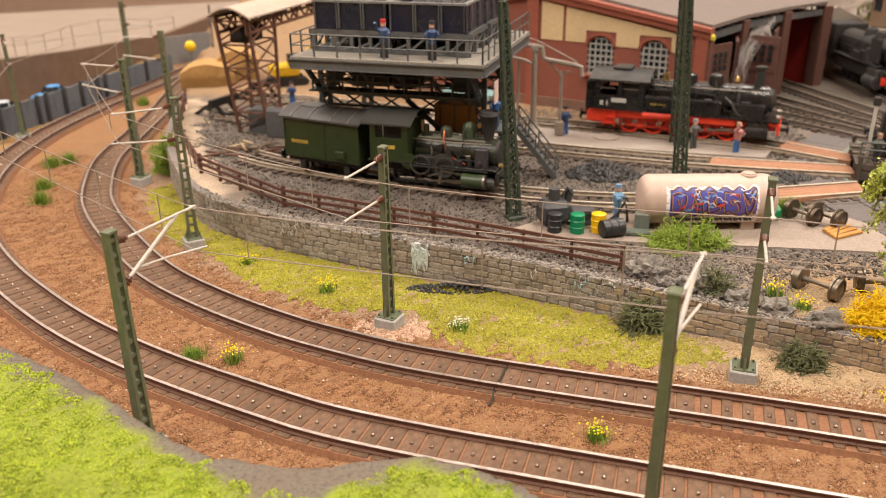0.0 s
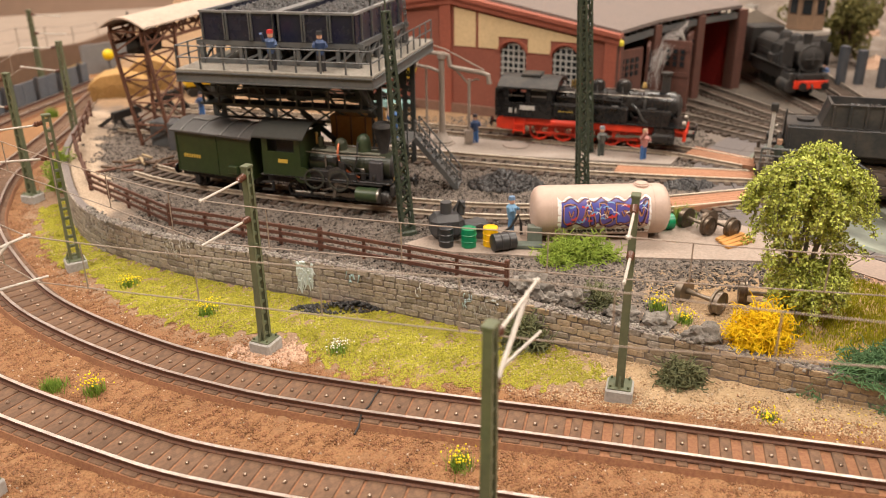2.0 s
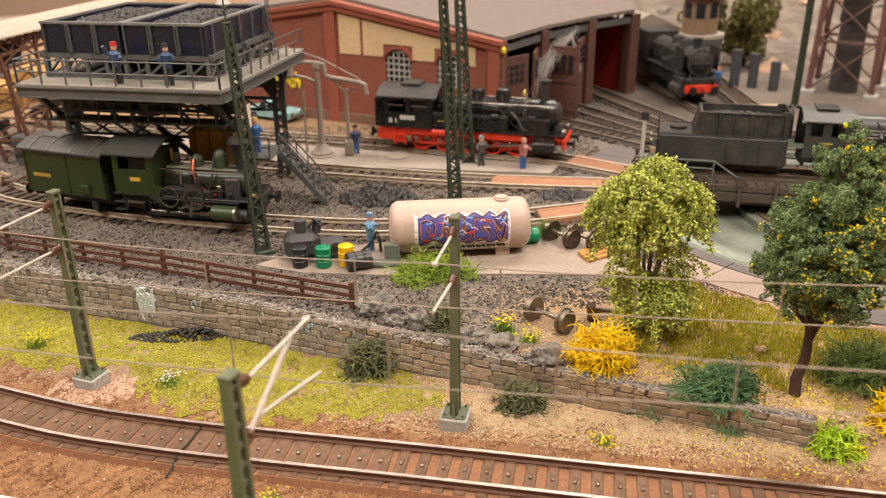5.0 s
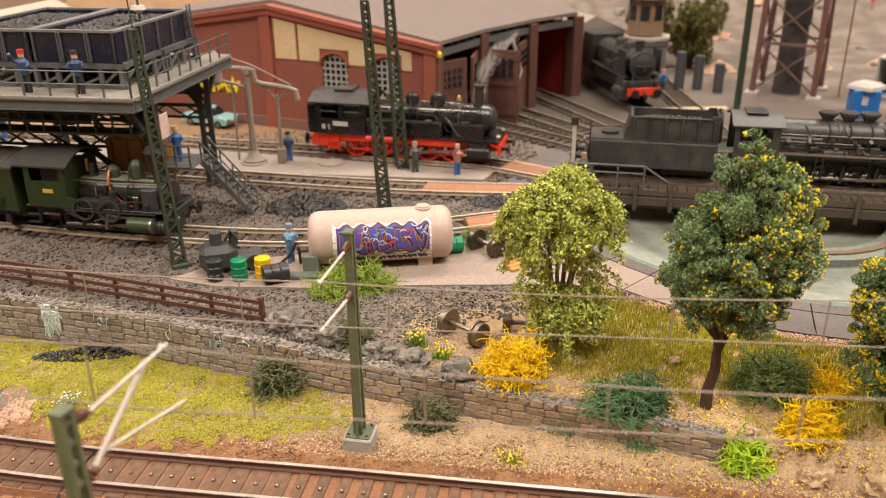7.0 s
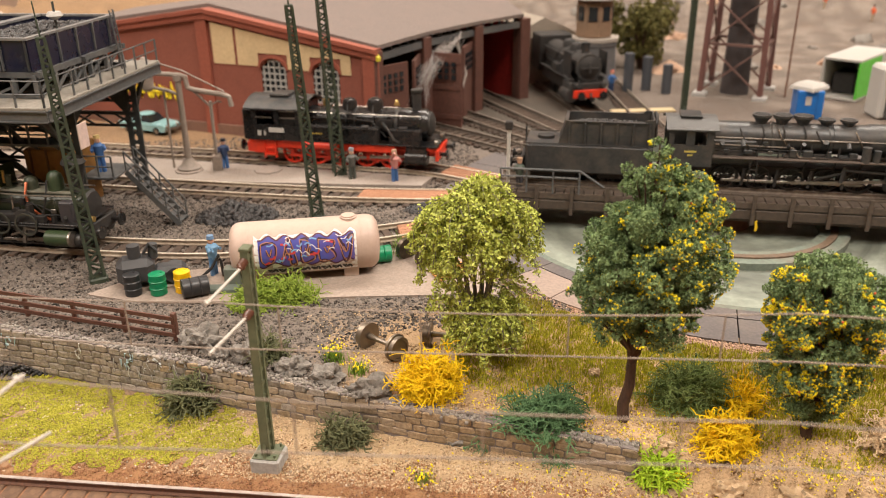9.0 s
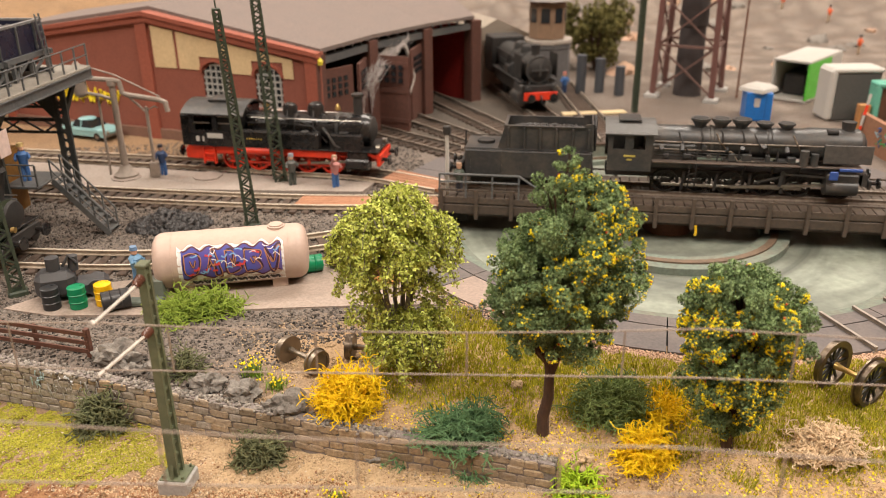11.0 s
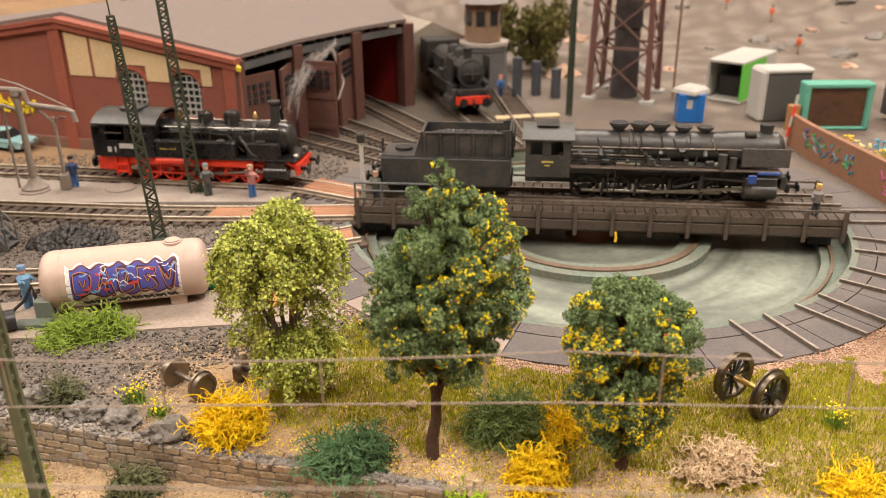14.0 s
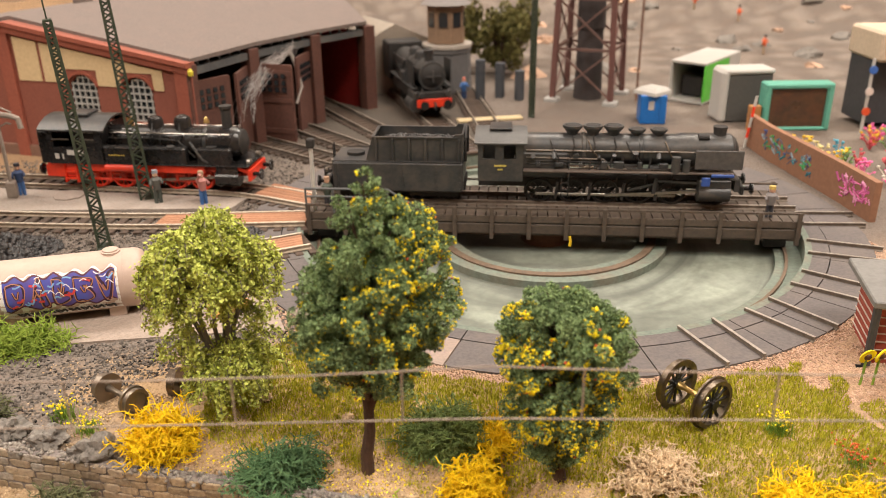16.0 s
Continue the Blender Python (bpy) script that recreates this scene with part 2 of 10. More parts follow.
    rr = N.new("ShaderNodeMapRange")
    rr.inputs[3].default_value, rr.inputs[4].default_value = max(0.03, rough - 0.12), min(1, rough + 0.12)
    Lk.new(big, rr.inputs[0])
    Lk.new(rr.outputs[0], bs.inputs["Roughness"])
    if bump:
        bn = N.new("ShaderNodeBump")
        bn.inputs["Strength"].default_value, bn.inputs["Distance"].default_value = 1.0, bump * CM
        Lk.new(fine, bn.inputs["Height"])
        Lk.new(bn.outputs[0], bs.inputs["Normal"])
    return mat


m_ground = M("layout_ground", (0.3, 0.2, 0.15), 0.95, attr="soil", grain=9, bump=0.05, dirt=(0.16, 0.11, 0.08), dirt_amount=0.35, dirt_size=0.35, world=True, spec=0.2)
m_red_grain = M("red_ballast", (0.365, 0.195, 0.095), 0.95, col2=(0.25, 0.115, 0.064), grain=5, island=0.5, spec=0.2)
m_grey_grain = M("grey_ballast", (0.215, 0.185, 0.162), 0.9, col2=(0.1, 0.084, 0.073), grain=4, island=0.95, spec=0.25)
m_beige_grain = M("beige_gravel", (0.58, 0.435, 0.275), 0.95, col2=(0.41, 0.275, 0.16), grain=5, island=0.5, spec=0.2)
m_pebble = M("pale_pebble", (0.6, 0.5, 0.38), 0.9, col2=(0.42, 0.33, 0.23), grain=5, island=0.5)
m_pink_grain = M("pink_gravel", (0.47, 0.29, 0.2), 0.95, col2=(0.56, 0.4, 0.29), grain=5, island=0.45, spec=0.2)
m_coal = M("coal", (0.022, 0.02, 0.02), 0.45, col2=(0.05, 0.046, 0.045), grain=7, bump=0.02, island=0.4)
m_rail_side = M("rusty_rail", (0.16, 0.075, 0.045), 0.75, col2=(0.10, 0.05, 0.035), grain=9, metal=0.2)
m_rail_head = M("polished_rail_head", (0.78, 0.72, 0.68), 0.36, metal=0.9, col2=(0.62, 0.54, 0.49), grain=3, dirt=(0.38, 0.25, 0.18), dirt_amount=0.35)
m_rail_yard = M("worn_yard_rail", (0.4, 0.36, 0.31), 0.45, metal=0.5, col2=(0.28, 0.245, 0.205), grain=4)
m_sleeper = M("brown_sleeper", (0.18, 0.10, 0.056), 0.8, col2=(0.112, 0.062, 0.036), grain=5, bump=0.012, rnd=0.22, streak=1)
m_sleeper_dark = M("dark_sleeper", (0.10, 0.066, 0.046), 0.85, col2=(0.06, 0.042, 0.032), grain=5, bump=0.012, rnd=0.25)
m_trackbed = M("track_bed", (0.27, 0.13, 0.062), 0.9, col2=(0.2, 0.085, 0.045), grain=8, bump=0.02)
m_stud = M("contact_stud", (0.36, 0.28, 0.22), 0.3, metal=0.9)
m_brick = M("wall_stone", (0.45, 0.345, 0.22), 0.9, col2=(0.29, 0.215, 0.14), grain=8, bump=0.05, rnd=0.36, dirt=(0.40, 0.38, 0.36), dirt_amount=0.5, dirt_size=0.25, world=True, spec=0.25)
m_brick_grey = M("weathered_wall_stone", (0.42, 0.38, 0.33), 0.9, col2=(0.26, 0.225, 0.19), grain=8, bump=0.05, rnd=0.34, dirt=(0.28, 0.2, 0.13), dirt_amount=0.6, dirt_size=0.3, world=True, spec=0.25)
m_edge = M("crumbled_edge", (0.36, 0.33, 0.29), 0.95, col2=(0.2, 0.17, 0.145), grain=5, island=0.6)
m_mortar = M("wall_mortar", (0.25, 0.215, 0.2), 0.95, col2=(0.15, 0.125, 0.115), grain=9, bump=0.02, world=True)
m_fence = M("brown_fence_wood", (0.13, 0.055, 0.036), 0.6, col2=(0.085, 0.038, 0.026), grain=6, bump=0.01)
m_mast = M("mast_green", (0.135, 0.155, 0.09), 0.5, col2=(0.10, 0.12, 0.07), grain=3, dirt=(0.12, 0.08, 0.05), dirt_amount=0.3)
m_tower = M("dark_tower_green", (0.045, 0.062, 0.038), 0.5, col2=(0.03, 0.04, 0.027), grain=4)
m_foot = M("concrete_foot", (0.42, 0.41, 0.39), 0.85, col2=(0.32, 0.31, 0.29), grain=6, bump=0.01)
m_tube = M("pale_cantilever_tube", (0.56, 0.52, 0.47), 0.5, col2=(0.46, 0.42, 0.37), grain=3)
m_insul = M("brown_insulator", (0.12, 0.05, 0.032), 0.3)
m_wire = M("catenary_wire", (0.36, 0.30, 0.25), 0.5, metal=0.4)
m_pad = M("concrete_pad", (0.345, 0.28, 0.232), 0.9, col2=(0.26, 0.206, 0.17), grain=8, bump=0.012, dirt=(0.25, 0.19, 0.15), world=True)
m_apron = M("apron_slab", (0.125, 0.108, 0.104), 0.75, col2=(0.092, 0.08, 0.078), grain=6, bump=0.01, dirt=(0.22, 0.18, 0.15), world=True)
m_apron_tan = M("tan_apron_slab", (0.33, 0.255, 0.21), 0.85, col2=(0.26, 0.2, 0.17), grain=6, bump=0.01, dirt=(0.16, 0.13, 0.11), world=True)
def pit_floor_stuff():
    """Stained concrete whose marks follow the circle of the bridge's wheels."""
    mat = M("pit_concrete", (0.30, 0.33, 0.27), 0.55, col2=(0.225, 0.25, 0.205), grain=2, bump=0.01, dirt=(0.06, 0.062, 0.052), dirt_amount=0.9, dirt_size=0.1, world=True)
    nt = mat.node_tree
    N, Lk = nt.nodes, nt.links
    bs = N["Principled BSDF"]
    was = bs.inputs["Base Color"].links[0].from_socket
    geo, off, ln, sc, sep, comb, nz, mr, mx = (N.new(k) for k in ("ShaderNodeNewGeometry", "ShaderNodeVectorMath", "ShaderNodeVectorMath", "ShaderNodeMath", "ShaderNodeSeparateXYZ", "ShaderNodeCombineXYZ", "ShaderNodeTexNoise", "ShaderNodeMapRange", "ShaderNodeMix"))
    off.operation, ln.operation, sc.operation = "SUBTRACT", "LENGTH", "MULTIPLY"
    off.inputs[1].default_value = (36.7 * CM, 46.0 * CM, 0)
    Lk.new(geo.outputs["Position"], off.inputs[0])
    Lk.new(off.outputs[0], ln.inputs[0])
    Lk.new(off.outputs[0], sep.inputs[0])
    Lk.new(ln.outputs["Value"], sc.inputs[0])
    sc.inputs[1].default_value = 4.0
    Lk.new(sc.outputs[0], comb.inputs[2])
    Lk.new(sep.outputs[0], comb.inputs[0])
    Lk.new(sep.outputs[1], comb.inputs[1])
    Lk.new(comb.outputs[0], nz.inputs["Vector"])
    nz.inputs["Scale"].default_value, nz.inputs["Detail"].default_value, nz.inputs["Distortion"].default_value = 11.0, 4.0, 0.6
    Lk.new(nz.outputs["Fac"], mr.inputs[0])
    mr.inputs[1].default_value, mr.inputs[2].default_value, mr.inputs[4].default_value = 0.44, 0.66, 0.85
    mx.data_type = "RGBA"
    Lk.new(mr.outputs[0], mx.inputs["Factor"])
    Lk.new(was, mx.inputs[6])
    mx.inputs[7].default_value = (0.065, 0.07, 0.058, 1)
    Lk.new(mx.outputs[2], bs.inputs["Base Color"])
    return mat


m_pit = pit_floor_stuff()
m_pit_ring = M("pit_ring", (0.17, 0.205, 0.165), 0.8, col2=(0.12, 0.145, 0.12), grain=4, dirt=(0.25, 0.15, 0.1), world=True)
m_rust = M("rusty_steel", (0.17, 0.075, 0.045), 0.75, col2=(0.11, 0.05, 0.033), grain=6, bump=0.008)
m_black = M("black_loco_paint", (0.010, 0.010, 0.011), 0.27, col2=(0.018, 0.017, 0.017), grain=4, dirt=(0.06, 0.05, 0.042), dirt_amount=0.25, dirt_size=0.6)
m_loco_grey = M("weathered_loco_black", (0.027, 0.029, 0.031), 0.42, col2=(0.043, 0.043, 0.043), grain=5, dirt=(0.105, 0.088, 0.072), dirt_amount=0.6, dirt_size=0.9)
m_soot = M("soot_black", (0.012, 0.011, 0.011), 0.7, col2=(0.025, 0.022, 0.02), grain=5, dirt=(0.06, 0.05, 0.04))
m_red = M("loco_frame_red", (0.80, 0.055, 0.018), 0.4, col2=(0.68, 0.04, 0.016), grain=3, dirt=(0.2, 0.03, 0.02))
m_green = M("loco_green", (0.028, 0.048, 0.014), 0.38, col2=(0.02, 0.036, 0.011), grain=3, dirt=(0.05, 0.05, 0.03))
m_steel = M("bright_steel", (0.42, 0.39, 0.35), 0.35, metal=0.9, col2=(0.3, 0.26, 0.22), grain=5)
m_brass = M("brass", (0.6, 0.42, 0.16), 0.35, metal=0.9)
m_gold = M("gold_lettering", (0.55, 0.38, 0.06), 0.5)
m_bunker = M("bunker_steel_blue", (0.009, 0.011, 0.03), 0.28, col2=(0.014, 0.015, 0.034), grain=4, dirt=(0.028, 0.028, 0.04), dirt_amount=0.3, dirt_size=0.7)
m_frame = M("grey_bunker_frame", (0.11, 0.115, 0.118), 0.5, col2=(0.075, 0.08, 0.082), grain=4, dirt=(0.16, 0.15, 0.135), dirt_amount=0.5)
m_dark_frame = M("dark_bunker_frame", (0.035, 0.042, 0.042), 0.55, col2=(0.05, 0.056, 0.054), grain=4, dirt=(0.1, 0.09, 0.075))
m_deck = M("grey_deck_boards", (0.30, 0.275, 0.235), 0.8, col2=(0.22, 0.2, 0.17), grain=5, bump=0.01)
m_wood = M("brown_timber", (0.145, 0.085, 0.05), 0.8, col2=(0.095, 0.058, 0.036), grain=5, bump=0.012, rnd=0.2)
m_plank = M("orange_brown_planks", (0.42, 0.21, 0.12), 0.8, col2=(0.33, 0.155, 0.085), grain=5, bump=0.01, rnd=0.2)
m_bridge = M("bridge_timber_steel", (0.105, 0.078, 0.058), 0.7, col2=(0.07, 0.053, 0.042), grain=5, bump=0.01, rnd=0.2)
m_shed_wall = M("shed_brick_red", (0.28, 0.092, 0.06), 0.85, col2=(0.225, 0.07, 0.047), grain=9, bump=0.008, dirt=(0.19, 0.067, 0.048), world=True)
m_shed_trim = M("shed_trim_red", (0.325, 0.092, 0.055), 0.8, col2=(0.265, 0.074, 0.046), grain=6, world=True)
m_cream = M("cream_plaster", (0.68, 0.52, 0.30), 0.85, col2=(0.6, 0.45, 0.255), grain=5, bump=0.008, world=True)
m_roof = M("roofing_felt", (0.195, 0.156, 0.139), 0.9, col2=(0.14, 0.114, 0.103), grain=7, bump=0.015, dirt=(0.22, 0.17, 0.15), world=True)
m_door = M("brown_shed_door", (0.135, 0.058, 0.042), 0.7, col2=(0.095, 0.042, 0.032), grain=5, bump=0.01)
m_red_inside = M("red_shed_door_inside", (0.30, 0.016, 0.012), 0.6, col2=(0.22, 0.012, 0.01), grain=4)
# Shade of the shed's inside, put into the wall colour.
m_inside_shade = M("shed_inside_shade", (0.05, 0.042, 0.036), 0.9)
m_window = M("grey_window_bars", (0.4, 0.4, 0.38), 0.6)
m_pane = M("dark_window_pane", (0.02, 0.024, 0.028), 0.15)
m_tank = M("tank_beige", (0.52, 0.39, 0.325), 0.5, col2=(0.475, 0.355, 0.295), grain=3, dirt=(0.48, 0.36, 0.29), dirt_amount=0.3, dirt_size=0.4)
m_white = M("white_paint", (0.47, 0.455, 0.425), 0.5, dirt_amount=0.1)
m_straw_pale = M("pale_straw", (0.55, 0.36, 0.15), 0.95, col2=(0.4, 0.25, 0.1), grain=5, island=0.5)
m_straw = M("straw", (0.5, 0.30, 0.11), 0.95, col2=(0.34, 0.19, 0.06), grain=7, bump=0.05)
m_board_brown = M("brown_backboard", (0.16, 0.10, 0.068), 0.8, col2=(0.13, 0.082, 0.057), grain=1, dirt_size=0.05)
m_hall_floor = M("hall_floor_grey", (0.74, 0.65, 0.55), 0.8, col2=(0.68, 0.6, 0.5), grain=0.3, dirt_size=0.01)
m_hall = M("hall_beige", (0.66, 0.50, 0.40), 0.9, col2=(0.62, 0.47, 0.375), grain=0.2, dirt_size=0.01)
m_fence_blue = M("grey_blue_fence", (0.11, 0.125, 0.15), 0.75, col2=(0.08, 0.09, 0.105), grain=4, dirt=(0.2, 0.18, 0.16))
m_rock = M("layout_rock", (0.13, 0.118, 0.105), 0.9, col2=(0.26, 0.235, 0.205), grain=5, bump=0.05, dirt=(0.10, 0.09, 0.08))
m_tyre = M("wheel_steel", (0.25, 0.21, 0.165), 0.42, metal=0.85, col2=(0.24, 0.2, 0.16), grain=4)
m_tyre_dark = M("bronzed_wheel_steel", (0.17, 0.135, 0.10), 0.38, metal=0.85, col2=(0.11, 0.085, 0.065), grain=4)
m_wheel_dark = M("wheel_dark", (0.02, 0.018, 0.016), 0.45, metal=0.3)
m_bark = M("tree_bark", (0.10, 0.055, 0.036), 0.9, col2=(0.065, 0.037, 0.026), grain=7, bump=0.04, streak=0.3)
m_bark_grey = M("grey_bark", (0.24, 0.215, 0.18), 0.9, col2=(0.16, 0.14, 0.115), grain=7, bump=0.03, streak=0.3)
m_leaf_lime = M("lime_leaves", (0.66, 0.70, 0.16), 0.65, col2=(0.36, 0.43, 0.075), grain=4, island=0.5, spec=0.25)
m_leaf_dark = M("dark_leaves", (0.30, 0.42, 0.18), 0.75, col2=(0.11, 0.175, 0.075), grain=3, island=0.6, spec=0.25)
m_blossom = M("yellow_blossom", (0.96, 0.82, 0.03), 0.8, col2=(0.93, 0.7, 0.015), island=0.3, spec=0.2)
m_blossom_red = M("red_blossom", (0.65, 0.10, 0.03), 0.8, island=0.3)
m_lawn = M("yellow_green_flock", (0.44, 0.405, 0.055), 0.95, col2=(0.33, 0.315, 0.04), grain=5, island=0.45, spec=0.15)
m_grass = M("olive_grass", (0.58, 0.54, 0.05), 0.85, col2=(0.38, 0.385, 0.035), grain=4, island=0.5, spec=0.15)
m_moss = M("bright_moss", (0.39, 0.45, 0.045), 0.95, col2=(0.25, 0.34, 0.03), grain=4, island=0.45, spec=0.15)
m_far_leaf = M("dull_olive_leaves", (0.21, 0.19, 0.065), 0.85, col2=(0.12, 0.115, 0.04), grain=2, island=0.5, spec=0.15)
m_tuft = M("green_tuft", (0.21, 0.33, 0.05), 0.85, island=0.4, spec=0.2)
m_fibre_yellow = M("yellow_fibre", (0.95, 0.68, 0.012), 0.7, col2=(0.86, 0.54, 0.01), grain=3, island=0.25, spec=0.2)
m_fibre_lime = M("lime_fibre", (0.30, 0.40, 0.06), 0.8, col2=(0.21, 0.3, 0.045), grain=3, island=0.3, spec=0.2)
m_fibre_bottle = M("bottle_green_fibre", (0.23, 0.31, 0.10), 0.8, col2=(0.15, 0.21, 0.07), grain=3, island=0.4, spec=0.2)
m_fibre_green = M("deep_green_fibre", (0.15, 0.275, 0.125), 0.8, col2=(0.095, 0.19, 0.085), grain=3, island=0.35, spec=0.2)
m_fibre_olive = M("olive_fibre", (0.185, 0.195, 0.095), 0.8, col2=(0.115, 0.125, 0.065), grain=3, island=0.35, spec=0.2)
m_fibre_tan = M("tan_fibre", (0.80, 0.63, 0.42), 0.85, col2=(0.68, 0.51, 0.33), grain=3, island=0.25, spec=0.2)
PAINTS = {}


def paint(r, g, b, rough=0.5, metal=0.0):
    key = (r, g, b, rough, metal)
    if key not in PAINTS:
        PAINTS[key] = M("paint_%d" % len(PAINTS), (r, g, b), rough, metal, col2=(r * 0.85, g * 0.85, b * 0.85), grain=4, dirt_amount=0.25)
    return PAINTS[key]

# ---- the hall round the layout ----
g = G()
g.box((0, 60, -90), (900, 900, 4))
solo("hall_floor", g, m_hall_floor, "plain pale beige-grey hall floor below the layout", "floor", kind="structure", smooth=0)
g = G()
g.box((0, 60, 179), (900, 900, 4))
solo("hall_ceiling", g, m_hall, "plain pale hall ceiling", "ceiling", kind="structure", smooth=0)
for nm, c, s in (("wall_north", (0, 512, 45), (900, 4, 264)), ("wall_south", (0, -392, 45), (900, 4, 264)),
                 ("wall_east", (452, 60, 45), (4, 900, 264)), ("wall_west", (-452, 60, 45), (4, 900, 264))):
    g = G()
    g.box(c, s)
    solo(nm, g, m_hall, "plain beige hall wall", "wall", kind="structure", smooth=0)

# ---- the lie of the land ----
YARD = 1.6
PIT = (36.7, 46.0)
PIT_R, APRON_R = 13.6, 16.9
WALL = [(-24.8, 66), (-22.6, 57.2), (-20.6, 52.2), (-17.6, 46.4), (-14.8, 43.0), (-11.9, 41.0), (-8.8, 39.3), (-5.5, 37.9), (-2.0, 36.6), (2.0, 34.95), (6.2, 33.0),
        (9.4, 31.6), (14.4, 29.3), (16.8, 28.2), (19.7, 27.0), (23.7, 25.1)]
EDGE = WALL + [(28, 23.0), (35, 20.2), (46, 16.5), (80, 6)]
TOP_X, TOP_Z = (-25, -5, 3, 8, 12, 18, 23.7, 26, 46), (2.0, 1.95, 1.9, 1.72, 1.5, 1.2, 1.08, 0.75, 0.55)
INNER = [(-31, 92), (-29.5, 80), (-28, 70), (-27.2, 62.4), (-26.5, 55.5), (-24.4, 48.8), (-22.4, 44.8), (-19.3, 40.4), (-15.7, 36.1), (-12, 33.1), (-8.1, 30.65), (-5.35, 29.3),
         (-2.85, 28.25), (-0.5, 27.5), (1.76, 26.85), (5.2, 25.98), (10.2, 24.75), (15.8, 23.3), (21.3, 21.9), (30, 19.6), (60, 11.7)]
OUTER = [(-31.5, 92), (-32.6, 82), (-34, 73), (-34.6, 66.5), (-34.7, 61), (-33.7, 53.5), (-31.2, 46.4), (-28.2, 41.2), (-24.8, 37.0), (-21.2, 33.5), (-17.2, 30.2), (-12.5, 27.2), (-6.6, 24.25), (-4.4, 23.35), (-2.3, 22.7),
         (-0.2, 22.1), (1.6, 21.65), (5.2, 20.75), (10.2, 19.5), (21, 16.75), (32, 13.9), (60, 6.6)]
CREST = [(-40, 34.5), (-24, 28), (-16, 23.5), (-14.4, 22.6), (-12, 21.1), (-9.6, 19.3), (-7.8, 18.05), (-6.2, 17.55), (-4.6, 17.3), (-3.2, 17.45), (-2.1, 17.85), (-0.4, 17.85), (2.2, 16.4), (4.5, 13.5), (7, 8)]


def near_line(px, py, line):
    """Signed distance from a line of points (positive to its left) and the x of the nearest place."""
    best, sign, nx = np.full(px.shape, 1e9), np.ones(px.shape), np.zeros(px.shape)
    for (x0, y0), (x1, y1) in zip(line[:-1], line[1:]):
        dx, dy = x1 - x0, y1 - y0
        t = np.clip(((px - x0) * dx + (py - y0) * dy) / (dx * dx + dy * dy), 0, 1)
        qx, qy = x0 + t * dx, y0 + t * dy
        d = np.hypot(px - qx, py - qy)
        k = d < best
        best[k], nx[k] = d[k], qx[k]
        sign[k] = np.where((dx * (py - y0) - dy * (px - x0))[k] > 0, 1, -1)
    return best * sign, nx


def soft(a, lo, hi):
    t = np.clip((a - lo) / (hi - lo), 0, 1)
    return t * t * (3 - 2 * t)


def wobble(px, py, size, seed=0):
    """Smooth uneven values between about -1 and 1."""
    rr = np.random.default_rng(seed)
    out = np.zeros(np.shape(px))
    for k in range(7):
        a, ph, f = rr.uniform(0, math.tau), rr.uniform(0, math.tau), rr.uniform(0.6, 1.9) / size
        out = out + np.sin((px * math.cos(a) + py * math.sin(a)) * f * math.tau + ph)
    return out / 3.2


EDGE_FINE = line_at(EDGE, 1.2)[0]
INNER_FINE, OUTER_FINE, CREST_FINE = line_at(INNER, 1.5)[0], line_at(OUTER, 1.5)[0], line_at(CREST, 1.5)[0]


def land(px, py):
    """Height of the ground, and how far behind the wall a place lies."""
    px, py = np.asarray(px, float), np.asarray(py, float)
    d, nx = near_line(px, py, EDGE_FINE)
    top = np.interp(nx, TOP_X, TOP_Z)
    yard = top - 0.12 * soft(-d, -0.9, -0.4) + (YARD - top) * soft(d, 0.5, 4.5) + 0.05 * wobble(px, py, 3, 3)
    yard = np.where(d > 5, YARD + 0.02 * wobble(px, py, 2, 4), yard)
    rise = 16 * soft(px * 0.75 + py * 0.66, 122, 190) + 1.6 * soft(py, 92, 130) * wobble(px, py, 18, 9)
    front = 0.04 * wobble(px, py, 2.2, 5)
    ch, _ = near_line(px, py, CREST_FINE)
    hill = 3.3 * soft(-ch, -1.3, 0.1) + 0.35 * soft(-ch, 0.5, 4) * wobble(px, py, 4.5, 6)
    gap = np.minimum(np.abs(near_line(px, py, INNER_FINE)[0]), np.abs(near_line(px, py, OUTER_FINE)[0]))
    front = front * soft(gap, 1.3, 2.4) + hill
    return np.where(d > 0.32, yard + rise, front), d


